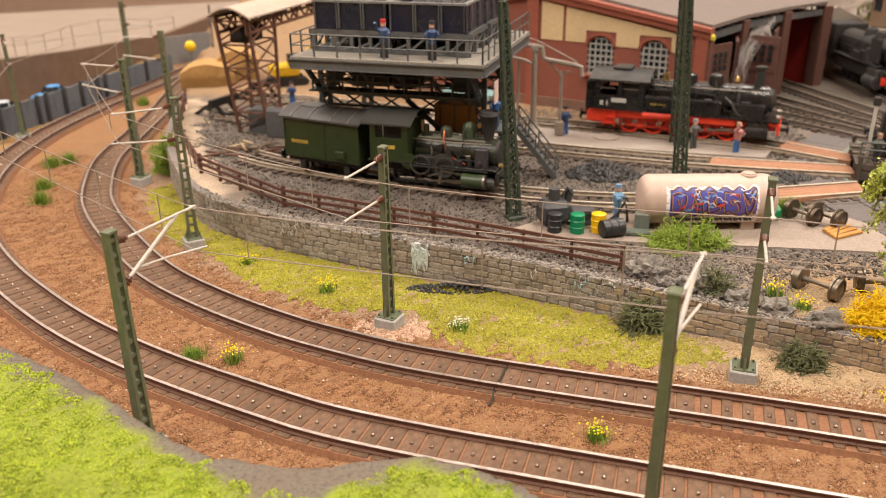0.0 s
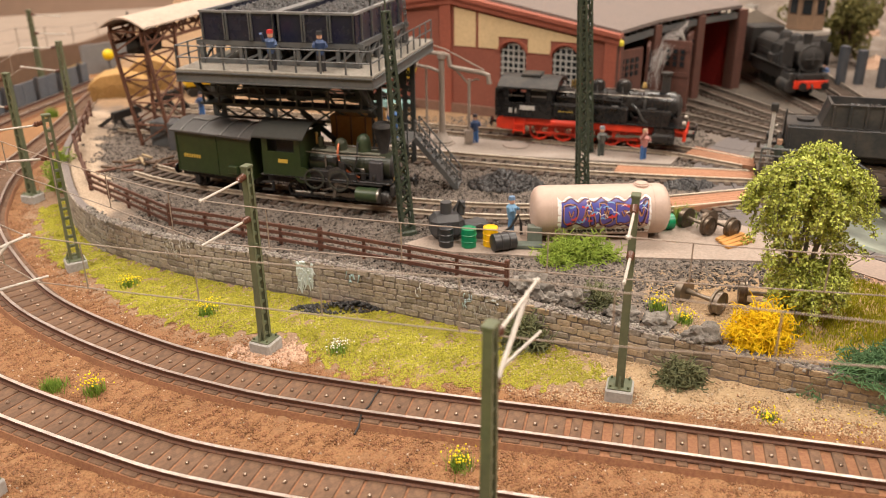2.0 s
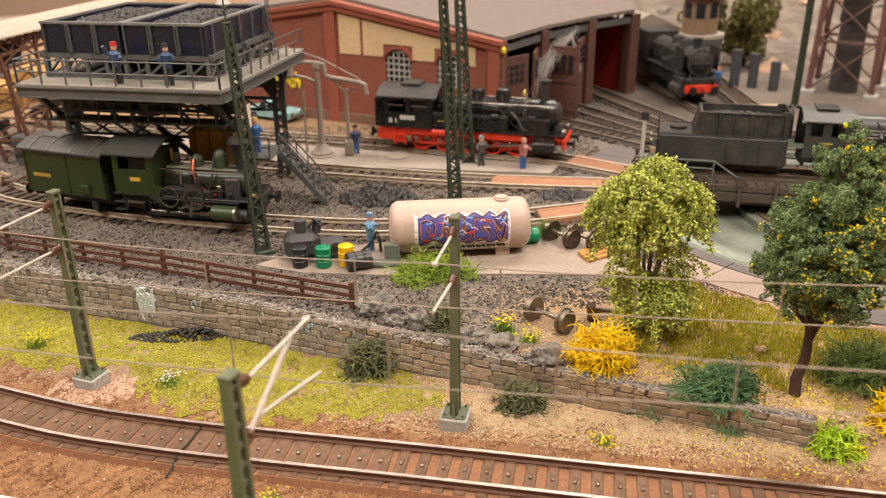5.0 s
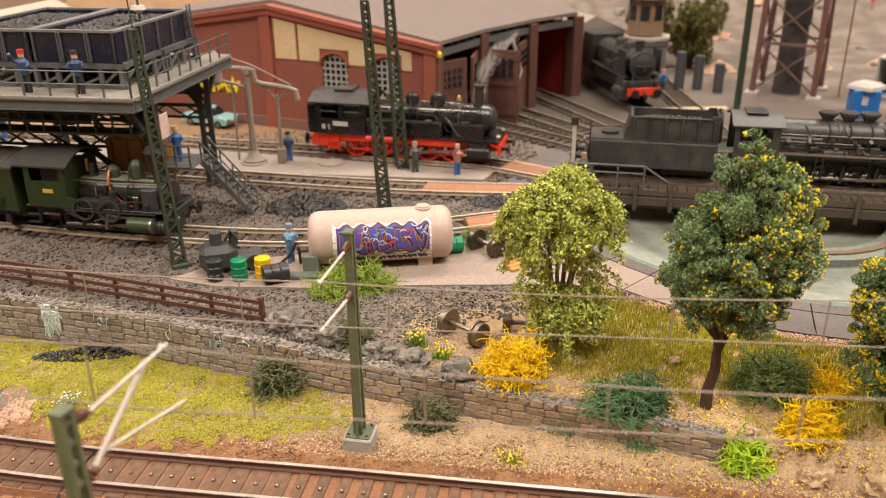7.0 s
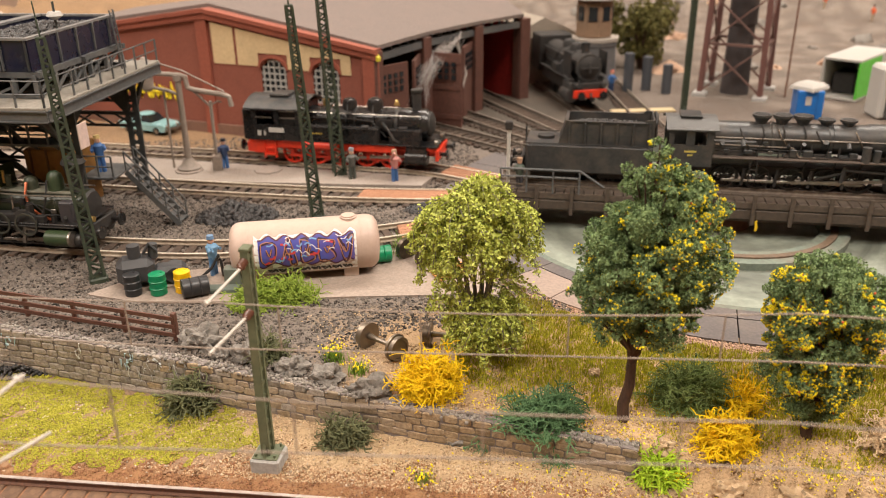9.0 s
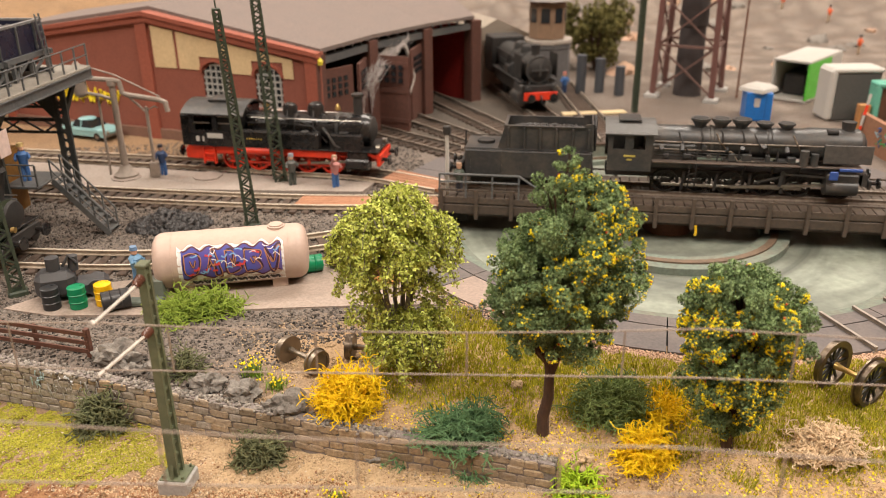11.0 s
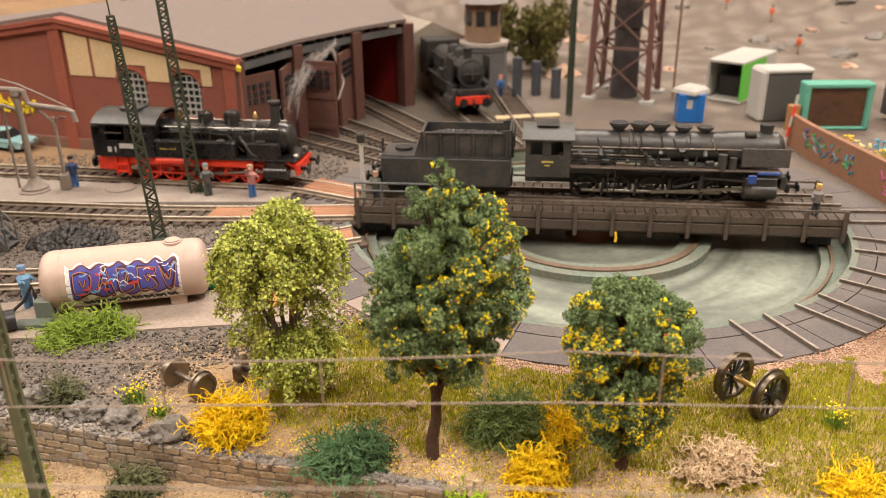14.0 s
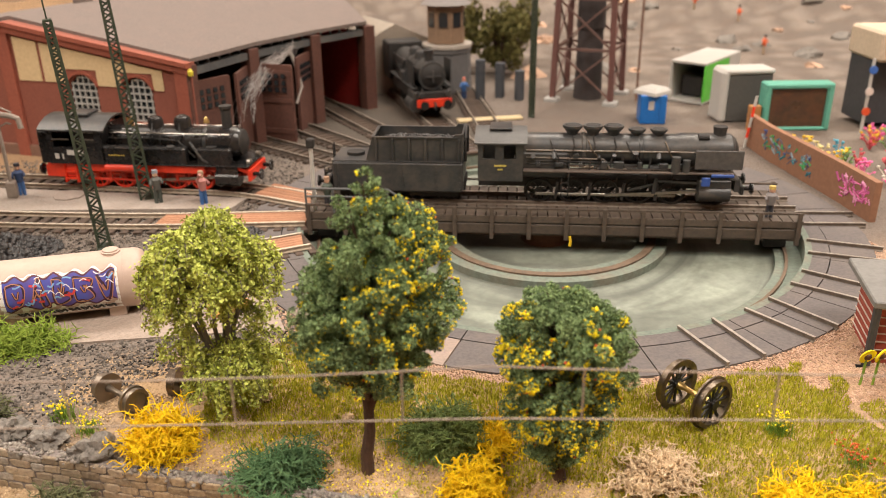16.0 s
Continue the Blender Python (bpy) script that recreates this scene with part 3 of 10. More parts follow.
def soil_colour(px, py, d):
    """Colour of the bare ground: red earth along the line, grey ash in the yard, sand and rubble elsewhere."""
    n = len(px)
    c = np.tile(np.array((0.295, 0.158, 0.077)), (n, 1))

    def lay(col, k):
        nonlocal c
        c = c * (1 - k[:, None]) + np.array(col) * k[:, None]

    w = wobble(px, py, 3.5, 11)
    din = near_line(px, py, INNER_FINE)[0]
    lay((0.30, 0.20, 0.13), soft(din, 1.9 + 0.4 * w, 2.8 + 0.4 * w) * (d < 0))
    lay((0.5, 0.365, 0.215), soft(px + 2 * w, 8, 15) * soft(din, 2.4, 3.6) * (d < 0))
    lay((0.185, 0.155, 0.135), (d > 0) * 1.0)
    lay((0.33, 0.215, 0.125), (d > 0) * soft(py + px * 0.3 + 1.5 * w, 60, 66) * soft(-px, -22, -14))
    lay((0.165, 0.137, 0.118), (d > 0) * soft(px + 0.4 * py + w, 70, 80))
    lay((0.25, 0.212, 0.182), (d > 0) * soft(px + 0.4 * py, 74, 84) * soft(wobble(px, py, 7, 21), -0.1, 0.6))
    lay((0.42, 0.39, 0.05), (d > 1.6) * soft(px + 0.6 * w, 18.5, 20) * soft(-py, -33, -31.5) * soft(-(px + 0.45 * (py - 27)) + w, -42, -40))
    lay((0.5, 0.345, 0.2), (d > 0) * soft(px + 1.2 * w, 12, 17) * soft(-py, -37, -33.5))
    lay((0.42, 0.28, 0.18), (d > 0) * soft(px + w, 36, 41) * soft(-py, -40, -34))
    lay((0.56, 0.44, 0.33), (d > 0) * soft(-px - w, 12, 16) * soft(-d + 0.8 * w, -3.2, -1.6))
    lay((0.10, 0.085, 0.072), (d > 0) * soft(px + 0.5 * w, 18, 21) * soft(-px, -42, -38) * soft(py + w, 60.5, 63) * soft(-py, -84, -78))
    ch, _ = near_line(px, py, CREST_FINE)
    lay((0.17, 0.145, 0.12), soft(-ch, -0.9, 0.0))
    lay((0.24, 0.29, 0.04), soft(-ch + 0.4 * w - 0.8 * np.exp(-((px + 4.2) / 1.7) ** 2), 0.3, 0.9))
    lay((0.40, 0.27, 0.10), soft(-(px + 36.8 + (py - 66) * 0.02) + 0.4 * w, 0, 1.2) * (d < 0))
    return c


xs = np.unique(np.concatenate([np.arange(-47, -30, 1.2), np.arange(-30, 46, 0.3), np.arange(46, 125, 1.5)]))
ys = np.unique(np.concatenate([np.arange(4, 14, 0.8), np.arange(14, 62, 0.3), np.arange(62, 100, 0.8), np.arange(100, 176, 2.0)]))
GX, GY = np.meshgrid(xs, ys)
gx, gy = GX.ravel() + 0, GY.ravel() + 0
gz, gd = land(gx, gy)
fine = (gx > -30) & (gx < 46) & (gy < 62)
gz = gz + np.where(fine, RNG.normal(0, 0.022, len(gz)), 0)
gz = np.where(np.hypot(gx - PIT[0], gy - PIT[1]) < APRON_R + 0.7, np.minimum(gz, YARD - 0.03), gz)
nx_, ny_ = len(xs), len(ys)
ii, jj = np.meshgrid(np.arange(nx_ - 1), np.arange(ny_ - 1))
a = (jj * nx_ + ii).ravel()
quads = np.column_stack([a, a + 1, a + 1 + nx_, a + nx_])
mid = np.column_stack([gx[quads].mean(1), gy[quads].mean(1)])
keep = np.hypot(mid[:, 0] - PIT[0], mid[:, 1] - PIT[1]) > APRON_R - 0.6
keep &= mid[:, 0] > np.interp(mid[:, 1], (60, 73, 83, 103, 176), (-46, -44.3, -41.5, -39, -38))
me = raw_mesh("ground", np.column_stack([gx, gy, gz]), quads[keep], m_ground)
me.polygons.foreach_set("use_smooth", [True] * len(me.polygons))
tint = me.color_attributes.new("soil", "FLOAT_COLOR", "POINT")
tint.data.foreach_set("color", np.column_stack([soil_colour(gx, gy, gd), np.ones(len(gx))]).astype(np.float32).ravel())
tagged(new("ground", me), "model landscape of red earth, grey ash and sand", "ground", kind="structure")
g = G()
g.box((39, 90, -1.5), (172, 173, 1.2))
lt = solo("layout_table", g, m_board_brown, "brown table of boards under the model landscape", "table", kind="structure", smooth=0)
for x in (-42, 32, 116):
    for y in (10, 90, 168):
        part("table_leg", G().box((x, y, -45), (6, 6, 86)), m_board_brown, lt, smooth=0)
for c, sz in (((39, 4.6, -6.5), (172, 2, 9)), ((39, 175.4, -6.5), (172, 2, 9)), ((-46, 90, -6.5), (2, 168, 9)), ((124, 90, -6.5), (2, 168, 9))):
    part("table_apron", G().box(c, sz), m_board_brown, lt, smooth=0)
g = G()
BB = [(-46.3, 60, 4.6), (-44.6, 73, 4.3), (-41.8, 83, 3.5), (-39.3, 103, 2.1), (-38.4, 176, 1.0)]
for (x0, y0, z0), (x1, y1, z1) in zip(BB[:-1], BB[1:]):
    g.add([(x0 - 0.4, y0, -1), (x0 + 0.4, y0, -1), (x1 + 0.4, y1, -1), (x1 - 0.4, y1, -1), (x0 - 0.4, y0, z0), (x0 + 0.4, y0, z0), (x1 + 0.4, y1, z1), (x1 - 0.4, y1, z1)],
          [(3, 2, 1, 0), (4, 5, 6, 7), (0, 1, 5, 4), (1, 2, 6, 5), (2, 3, 7, 6), (3, 0, 4, 7)])
solo("backboard", g, m_board_brown, "brown board along the edge of the layout", "board", kind="structure", smooth=0)

m_wc = paint(0.30, 0.25, 0.21, 0.6)
# pale neighbouring table past the board, with a thin railing
PALE = [(-140, 40), (-49, 40), (-47.4, 60), (-45.6, 73), (-42.8, 83), (-40.3, 103), (-39.6, 154), (-49, 150), (-74, 139), (-140, 110)]
n = len(PALE)
g = G().add([(x, y, -2.0) for x, y in PALE] + [(x, y, 0.4) for x, y in PALE], [tuple(range(n, 2 * n)), tuple(range(n - 1, -1, -1))] + [(k, (k + 1) % n, n + (k + 1) % n, n + k) for k in range(n)])
pt = solo("pale_table", g, M("pale_table_top", (0.30, 0.235, 0.185), 0.85, col2=(0.27, 0.21, 0.165), grain=0.3, dirt_size=0.01), "plain pale beige table top beyond the brown board", "table", kind="structure", smooth=0)
for x, y in ((-130, 50), (-56, 50), (-50, 140), (-130, 104)):
    part("table_leg", G().box((x, y, -45), (5, 5, 86)), m_board_brown, pt, smooth=0)
rl = thing("thin_railing", "thin grey wire railing along the pale table's edge", "railing", at(0, 0, 0.4))
rows = [(-62 + 19.5 * k / 9, 88 + 28 * k / 9) for k in range(10)]
for k, (x, y) in enumerate(rows):
    part("railing_post", G().cyl((x, y, 0), (x, y, 2.6 + 0.5 * math.sin(1.3 * k)), 0.06, n=6), m_wc, rl)
for z in (1.3, 2.5):
    part("railing_wire", G().tube([(x, y, z + (0.45 * math.sin(1.3 * k) if z > 2 else 0)) for k, (x, y) in enumerate(rows)], 0.045, 6), m_wc, rl)

# ---- the front tracks ----
RAIL = [(-0.13, 0), (0.13, 0), (0.13, 0.03), (0.035, 0.07), (0.035, 0.17), (0.07, 0.2), (0.07, 0.255), (-0.07, 0.255), (-0.07, 0.2), (-0.035, 0.17), (-0.035, 0.07), (-0.13, 0.03)]
RAIL_FACES = [0, 0, 0, 0, 0, 0, 1, 0, 0, 0, 0, 0]


def shifted(xy, head, side, z):
    h = np.radians(head)
    return [(x + side * math.sin(t), y - side * math.cos(t), z) for (x, y), t in zip(xy, h)]


def box_mesh(name, s, mat, b=0.03):
    return mesh_of(name, G().box((0, 0, 0), s, b=b), mat, 30)


def track(label, line, z, sleeper_mat, rail_mats, step=0.74, bed=None, studs=True, length=2.75, wide=0.42, group="", start=0, stop=None):
    t = thing("railway_track", label, "railway track", at(0, 0, 0), group)
    xy, head = line_at(line, 1.0)
    for s in (-0.87, 0.87):
        part("rail", G().sweep(RAIL, shifted(xy, head, s, z + 0.2), 0, RAIL_FACES), rail_mats, t, "steel rail with a worn bright head")
    if bed:
        part("track_bed", G().sweep([(-1.42, -0.15), (1.42, -0.15), (1.27, 0.15), (-1.27, 0.15)], shifted(xy, head, 0, z), 0), bed, t, "rust-brown earth between the sleepers")
    xy, head = line_at(line, step)
    me_s, me_b = box_mesh("sleeper", (wide, length, 0.2), sleeper_mat), None
    me_n = box_mesh("sleeper", (0.4, length, 0.2), sleeper_mat)
    if studs:
        me_b = mesh_of("contact_stud", G().lathe([(0.078, 0), (0.078, 0.3), (0.066, 0.6), (0.04, 0.87), (0.012, 1)], (0, 0, 0), (0, 0, 0.1), 10), m_stud)
    r = np.random.default_rng(len(line))
    for (x, y), h in list(zip(xy, head))[start:stop]:
        part("sleeper", me_n if studs and x > 9 else me_s, None, t, m=at(x, y, z + 0.1 + r.uniform(-0.008, 0.008), h + r.uniform(-0.8, 0.8)))
        if studs:
            part("contact_stud", me_b, None, t, m=at(x, y, z + 0.195, h))
    return t


track("front track with brown sleepers and bright centre studs beside the lawn", INNER, 0.08, m_sleeper, [m_rail_side, m_rail_head], bed=m_trackbed, group="front tracks", wide=0.66, length=2.45)
track("front track with brown sleepers and bright centre studs in red earth", OUTER, 0.08, m_sleeper, [m_rail_side, m_rail_head], bed=m_trackbed, group="front tracks", wide=0.66, length=2.45)

# ---- the yard tracks ----
T1 = [(-15.0, 51.9), (-12, 49.9), (-5, 46.9), (2.5, 44.5), (8.7, 43.3), (15.5, 44.0), (23.2, 45.6)]
T2 = [(-20.2, 63.1), (-10, 59), (2.2, 54.7), (10, 52.1), (16, 50.4), (23.5, 48.9)]
T3 = [(-18.6, 69.5), (-16, 68.6), (1.6, 62.1), (8.2, 59.7), (15, 57.0), (20, 54.9), (24.2, 51.6)]
m_rail_pale = M("pale_rail_side", (0.2, 0.165, 0.13), 0.7, col2=(0.13, 0.1, 0.078), grain=4)
yard_rails = [m_rail_pale, m_rail_yard]
dull_rails = [M("dull_rail_side", (0.13, 0.105, 0.085), 0.8, col2=(0.09, 0.07, 0.055), grain=4), M("dull_rail_head", (0.3, 0.255, 0.205), 0.5, metal=0.4, col2=(0.2, 0.165, 0.13), grain=4)]
bright_rails = [M("dusty_yard_rail", (0.4, 0.33, 0.25), 0.7, col2=(0.27, 0.21, 0.155), grain=4), M("bright_yard_rail_head", (0.72, 0.64, 0.52), 0.45, metal=0.25, col2=(0.56, 0.48, 0.38), grain=4)]
for nm, ln in (("dark yard track that passes under the coaling bunker", T1), ("dark yard track along the concrete platform", T2), ("dark yard track beside the locomotive shed", T3)):
    track(nm, ln, YARD - 0.05, m_sleeper_dark, bright_rails, step=0.75, studs=False, group="yard tracks", length=2.9)
for k, (ang, far) in enumerate(((127.5, 45), (117.5, 45), (107, 45), (93.5, 42), (83.5, 34), (-16, 17.3), (-33, 17.3), (-50.5, 17.1), (-67, 17.0), (-82.3, 16.95))):
    t = math.radians(ang)
    ln = [(PIT[0] + r * math.cos(t), PIT[1] + r * math.sin(t)) for r in (PIT_R + 0.1, (PIT_R + far) / 2, far)]
    track("short radial track at the rim of the turntable", ln, YARD - 0.05 if far > 20 else YARD - 0.19, m_sleeper_dark, dull_rails if far > 20 else yard_rails, step=0.75, studs=False, stop=None if far > 20 else 0, group="radial tracks",
          length=2.6 if far > 20 else 1.5)

# ---- turntable pit ----
g = G()


def ring(g, r0, r1, z0, z1, n=96, m=0):
    for k in range(n):
        a0, a1 = math.tau * k / n, math.tau * (k + 1) / n
        p = [(PIT[0] + r * math.cos(t), PIT[1] + r * math.sin(t)) for r, t in ((r0, a0), (r1, a0), (r1, a1), (r0, a1))]
        g.add([(x, y, z0) for x, y in p] + [(x, y, z1) for x, y in p], [(4, 5, 6, 7), (0, 4, 7, 3), (1, 2, 6, 5), (0, 3, 2, 1)], m)


m_ring_rail = M("dull_ring_rail", (0.16, 0.105, 0.068), 0.75, col2=(0.11, 0.078, 0.052), grain=4)
pit = thing("turntable_pit", "pale green-grey concrete turntable pit with dark slab apron", "turntable pit", at(0, 0, 0), kind="structure")
g = G()
g.add([(PIT[0] + 13.7 * math.cos(math.tau * k / 96), PIT[1] + 13.7 * math.sin(math.tau * k / 96), 0.45) for k in range(96)], [tuple(range(96))])
part("pit_floor", g, m_pit, pit, "pale stained concrete floor")
g = G()
ring(g, PIT_R, PIT_R + 0.35, 0.3, YARD + 0.1)
part("pit_wall", g, m_pit_ring, pit, "grey pit wall")
g = G()
ring(g, 12.3, PIT_R + 0.1, 0.3, 0.75)
part("pit_ledge", g, m_pit_ring, pit, "grey ledge along the pit wall")
g = G()
ring(g, 5.15, 6.75, 0.3, 0.84)
part("ring_plinth", g, m_pit_ring, pit, "grey-green ring that carries the rail")
g = G()
ring(g, 5.72, 6.12, 0.8, 0.93)
part("ring_rail", g, m_ring_rail, pit, "dull brown ring rail")
g = G()
ring(g, 12.75, 12.9, 0.7, 0.9)
part("outer_ring_rail", g, m_ring_rail, pit, "dull brown outer rail")
NSL = 38
for k in range(NSL):
    a0, a1 = math.tau * (k + 0.012) / NSL, math.tau * (k + 0.988) / NSL
    for r0, r1, zz in ((PIT_R + 0.34, 14.75, 0.1), (14.8, APRON_R, 0.08)):
        poly = [(PIT[0] + r * math.cos(t), PIT[1] + r * math.sin(t)) for r, t in ((r0, a0), (r1, a0), (r1, (a0 + a1) / 2), (r1, a1), (r0, a1), (r0, (a0 + a1) / 2))]
        tan = r0 > 14.5 and k in (22, 23, 24)
        part("slab", G().prism(poly, 1.2, YARD + zz), m_apron_tan if tan else m_apron, pit, smooth=0)

# ---- retaining wall ----
wall = thing("retaining_wall", "old masonry retaining wall, tan stones turning grey and whitened", "wall", at(0, 0, 0), kind="structure")
wl, wh = line_at(WALL, 0.5)
g = G()
n = len(wl)
tops = np.interp(wl[:, 0], TOP_X, TOP_Z)
off = [(math.sin(math.radians(h)), -math.cos(math.radians(h))) for h in wh]
vs, fs = [], []
for (x, y), (ox, oy), tz in zip(wl, off, tops):
    vs += [(x + ox * 0.08, y + oy * 0.08, -0.1), (x, y, tz), (x - ox * 0.42, y - oy * 0.42, tz - 0.01), (x - ox * 0.42, y - oy * 0.42, -0.1)]
for k in range(n - 1):
    fs += [(4 * k + i, 4 * (k + 1) + i, 4 * (k + 1) + (i + 1) % 4, 4 * k + (i + 1) % 4) for i in range(3)]
fs += [(0, 1, 2, 3), tuple(4 * (n - 1) + i for i in (3, 2, 1, 0))]
g.add(vs, fs)
part("wall_core", g, m_mortar, wall, "dark mortar")


def stone_mesh(mat, seed):
    r = random.Random(seed)
    w, h = r.uniform(0.92, 1.08), r.uniform(0.9, 1.02)
    gg = G().box((0, 0, 0), (1.0 * w, 1.0, 1.0 * h), b=0.14)
    gg.v = [(x + r.uniform(-0.05, 0.05), y + r.uniform(-0.08, 0.08), z + r.uniform(-0.06, 0.06)) for x, y, z in gg.v]
    return mesh_of("stone", gg, mat, 50)


stones = {m.name: [stone_mesh(m, s) for s in range(7)] for m in (m_brick, m_brick_grey)}
fine_wall, fine_head = line_at(WALL, 0.05)
length = (len(fine_wall) - 1) * 0.05
rr = random.Random(4)
COURSE = 0.31
spare = []
for row in range(7):
    s = -0.35 * (row % 2) + length
    while s > 0.4:
        w = rr.uniform(0.42, 0.74)
        k = max(0, min(len(fine_wall) - 1, int((s - w / 2) / 0.05)))
        (x, y), h = fine_wall[k], fine_head[k]
        top = float(np.interp(x, TOP_X, TOP_Z))
        zc = top - (row + 0.5) * COURSE + rr.uniform(-0.03, 0.03)
        s -= w + 0.05
        if zc < -0.05 or x < -22:
            continue
        grey = soft(np.array(x + 2.0 * math.sin(y)), 6.5, 12.5) < rr.random() * 0.8 + 0.1
        lean = 0.03 * (top - zc)
        m = at(x + math.sin(math.radians(h)) * lean, y - math.cos(math.radians(h)) * lean, zc, h + rr.uniform(-2, 2)) @ Matrix.Diagonal((w * 0.99, 0.12, COURSE * 0.92, 1))
        part("stone", rr.choice(stones[(m_brick_grey if grey else m_brick).name]), None, wall, m=m)
# broken edge: small whitish lumps along the top
rng_top = np.random.default_rng(8)
n_top = 2600
k_top = rng_top.integers(0, len(fine_wall), n_top)
side_top = rng_top.normal(0.2, 0.13, n_top)
hd = np.radians(np.array(fine_head)[k_top])
px_ = np.array(fine_wall)[k_top, 0] - np.sin(hd) * side_top
py_ = np.array(fine_wall)[k_top, 1] + np.cos(hd) * side_top
pz_ = np.interp(np.array(fine_wall)[k_top, 0], TOP_X, TOP_Z) + rng_top.uniform(-0.05, 0.04, n_top)
near = px_ > -16
px_, py_, pz_ = px_[near], py_[near], pz_[near]
n_top = int(near.sum())
vs, fs = scatter(STONE, np.column_stack([px_, py_, pz_]), rng_top.uniform(0.05, 0.13, n_top), rng_top)
tagged(part("broken_edge", raw_mesh("broken_edge", vs, fs, m_edge), None, wall, "crumbled whitish stone edge"), kind="stuff")

# ---- overhead line: masts, cantilevers, wires ----
def mast_parts(t, height=8.0):
    """A channel-section mast with rectangular openings, on a concrete foot."""
    part("concrete_foot", G().box((0, 0, 0.22), (1.05, 1.05, 0.62), b=0.06), m_foot, t, "grey concrete foot")
    g = G()
    w0, w1 = 0.2, 0.145
    for s in (-1, 1):
        g.add([(s * w0 - 0.07, -0.16, 0.5), (s * w0 + 0.07, -0.16, 0.5), (s * w0 + 0.07, 0.16, 0.5), (s * w0 - 0.07, 0.16, 0.5),
               (s * w1 - 0.06, -0.13, height), (s * w1 + 0.06, -0.13, height), (s * w1 + 0.06, 0.13, height), (s * w1 - 0.06, 0.13, height)],
              [(3, 2, 1, 0), (4, 5, 6, 7), (0, 1, 5, 4), (1, 2, 6, 5), (2, 3, 7, 6), (3, 0, 4, 7)])
    z = 0.8
    while z < height - 0.1:
        w = w0 + (w1 - w0) * z / height
        g.box((0, 0, z), (2 * w, 0.2, 0.12))
        z += 0.52
    g.box((0, 0, height), (0.44, 0.34, 0.12), b=0.02)
    part("mast_post", g, m_mast, t)
    g = G().box((0, 0, 0.56), (0.9, 0.9, 0.07), b=0.02)
    for s in (-1, 1):
        g.add([(s * 0.3, 0.05, 0.58), (s * 0.44, 0.05, 0.58), (s * 0.3, 0.05, 1.1), (s * 0.3, -0.05, 0.58), (s * 0.44, -0.05, 0.58), (s * 0.3, -0.05, 1.1)],
              [(0, 1, 2), (5, 4, 3), (0, 3, 4, 1), (1, 4, 5, 2), (2, 5, 3, 0)])
        g.cyl((s * 0.34, 0.34, 0.58), (s * 0.34, 0.34, 0.7), 0.05, n=6)
        g.cyl((s * 0.34, -0.34, 0.58), (s * 0.34, -0.34, 0.7), 0.05, n=6)
    part("foot_plate", g, m_mast, t)


RIBS = [(0.09, 0), (0.15, 0.1), (0.09, 0.25), (0.15, 0.4), (0.09, 0.55), (0.15, 0.7), (0.09, 0.85), (0.09, 1)]


def catenary_mast(x, y, reach, heading, diag=False, z0=0.0, top=8.35, wire=(7.85, 6.15)):
    """A mast whose arms reach out along its own +x to hang the wires."""
    t = thing("catenary_mast", "green steel catenary mast with pale cantilever arms on a concrete foot", "catenary mast", at(x, y, z0, heading), "catenary masts")
    mast_parts(t, top)
    zu, zl = wire
    za = top - 0.35
    arm = part("upper_arm", G().tube([(0.6, 0, za - 0.1), (reach + 0.15, 0, zu)], 0.05, 8), m_tube, t, "pale tube")
    part("insulator", G().lathe(RIBS, (0.2, 0, za), (0.65, 0, za - 0.08), 10), m_insul, arm, "brown ribbed insulator")
    part("wire_clamp", G().cyl((reach, -0.09, zu), (reach, 0.09, zu), 0.07, n=8), m_tube, arm)
    low = top - (1.8 if diag else 2.15)
    if diag:
        mid = (0.85, 0, low + 0.2)
        arm = part("brace", G().tube([(0.5, 0, low), (reach * 0.8, 0, za + (zu - za) * 0.8)], 0.07, 8), m_tube, t, "white diagonal tube")
        part("insulator", G().lathe(RIBS, (0.18, 0, low - 0.2), (0.55, 0, low + 0.02), 10), m_insul, arm, "brown ribbed insulator")
        part("lower_arm", G().tube([mid, (reach * 0.6, 0, low + 0.15 + (zl - low) * 0.4), (reach + 0.5, 0, zl)], 0.045, 8), m_tube, t, "thin pale tube")
    else:
        arm = part("lower_arm", G().tube([(0.6, 0, low - 0.02), (reach + 0.35, 0, zl)], 0.055, 8), m_tube, t, "pale tube")
        part("insulator", G().lathe(RIBS, (0.2, 0, low), (0.65, 0, low - 0.02), 10), m_insul, arm, "brown ribbed insulator")
    return t


# supports of the wires: place, height of the upper and of the lower wire
IN_SUP = [(-27.3, 63.5, 7.9, 6.5), (-25.6, 52.4, 7.9, 6.5), (-17.9, 38.9, 7.9, 6.4), (-4.6, 29.05, 7.85, 6.15), (10.3, 24.75, 7.95, 6.45), (26, 20.65, 8.45, 7.0), (52, 13.8, 8.4, 7.05)]
OUT_SUP = [(-34.2, 70, 8.1, 6.6), (-34.6, 59.5, 8.1, 6.6), (-27.6, 40.4, 8.0, 6.5), (-9.6, 25.75, 7.85, 6.15), (6.8, 20.1, 8.65, 6.85), (23, 16.25, 8.45, 7.3), (50, 9.2, 8.45, 7.3)]
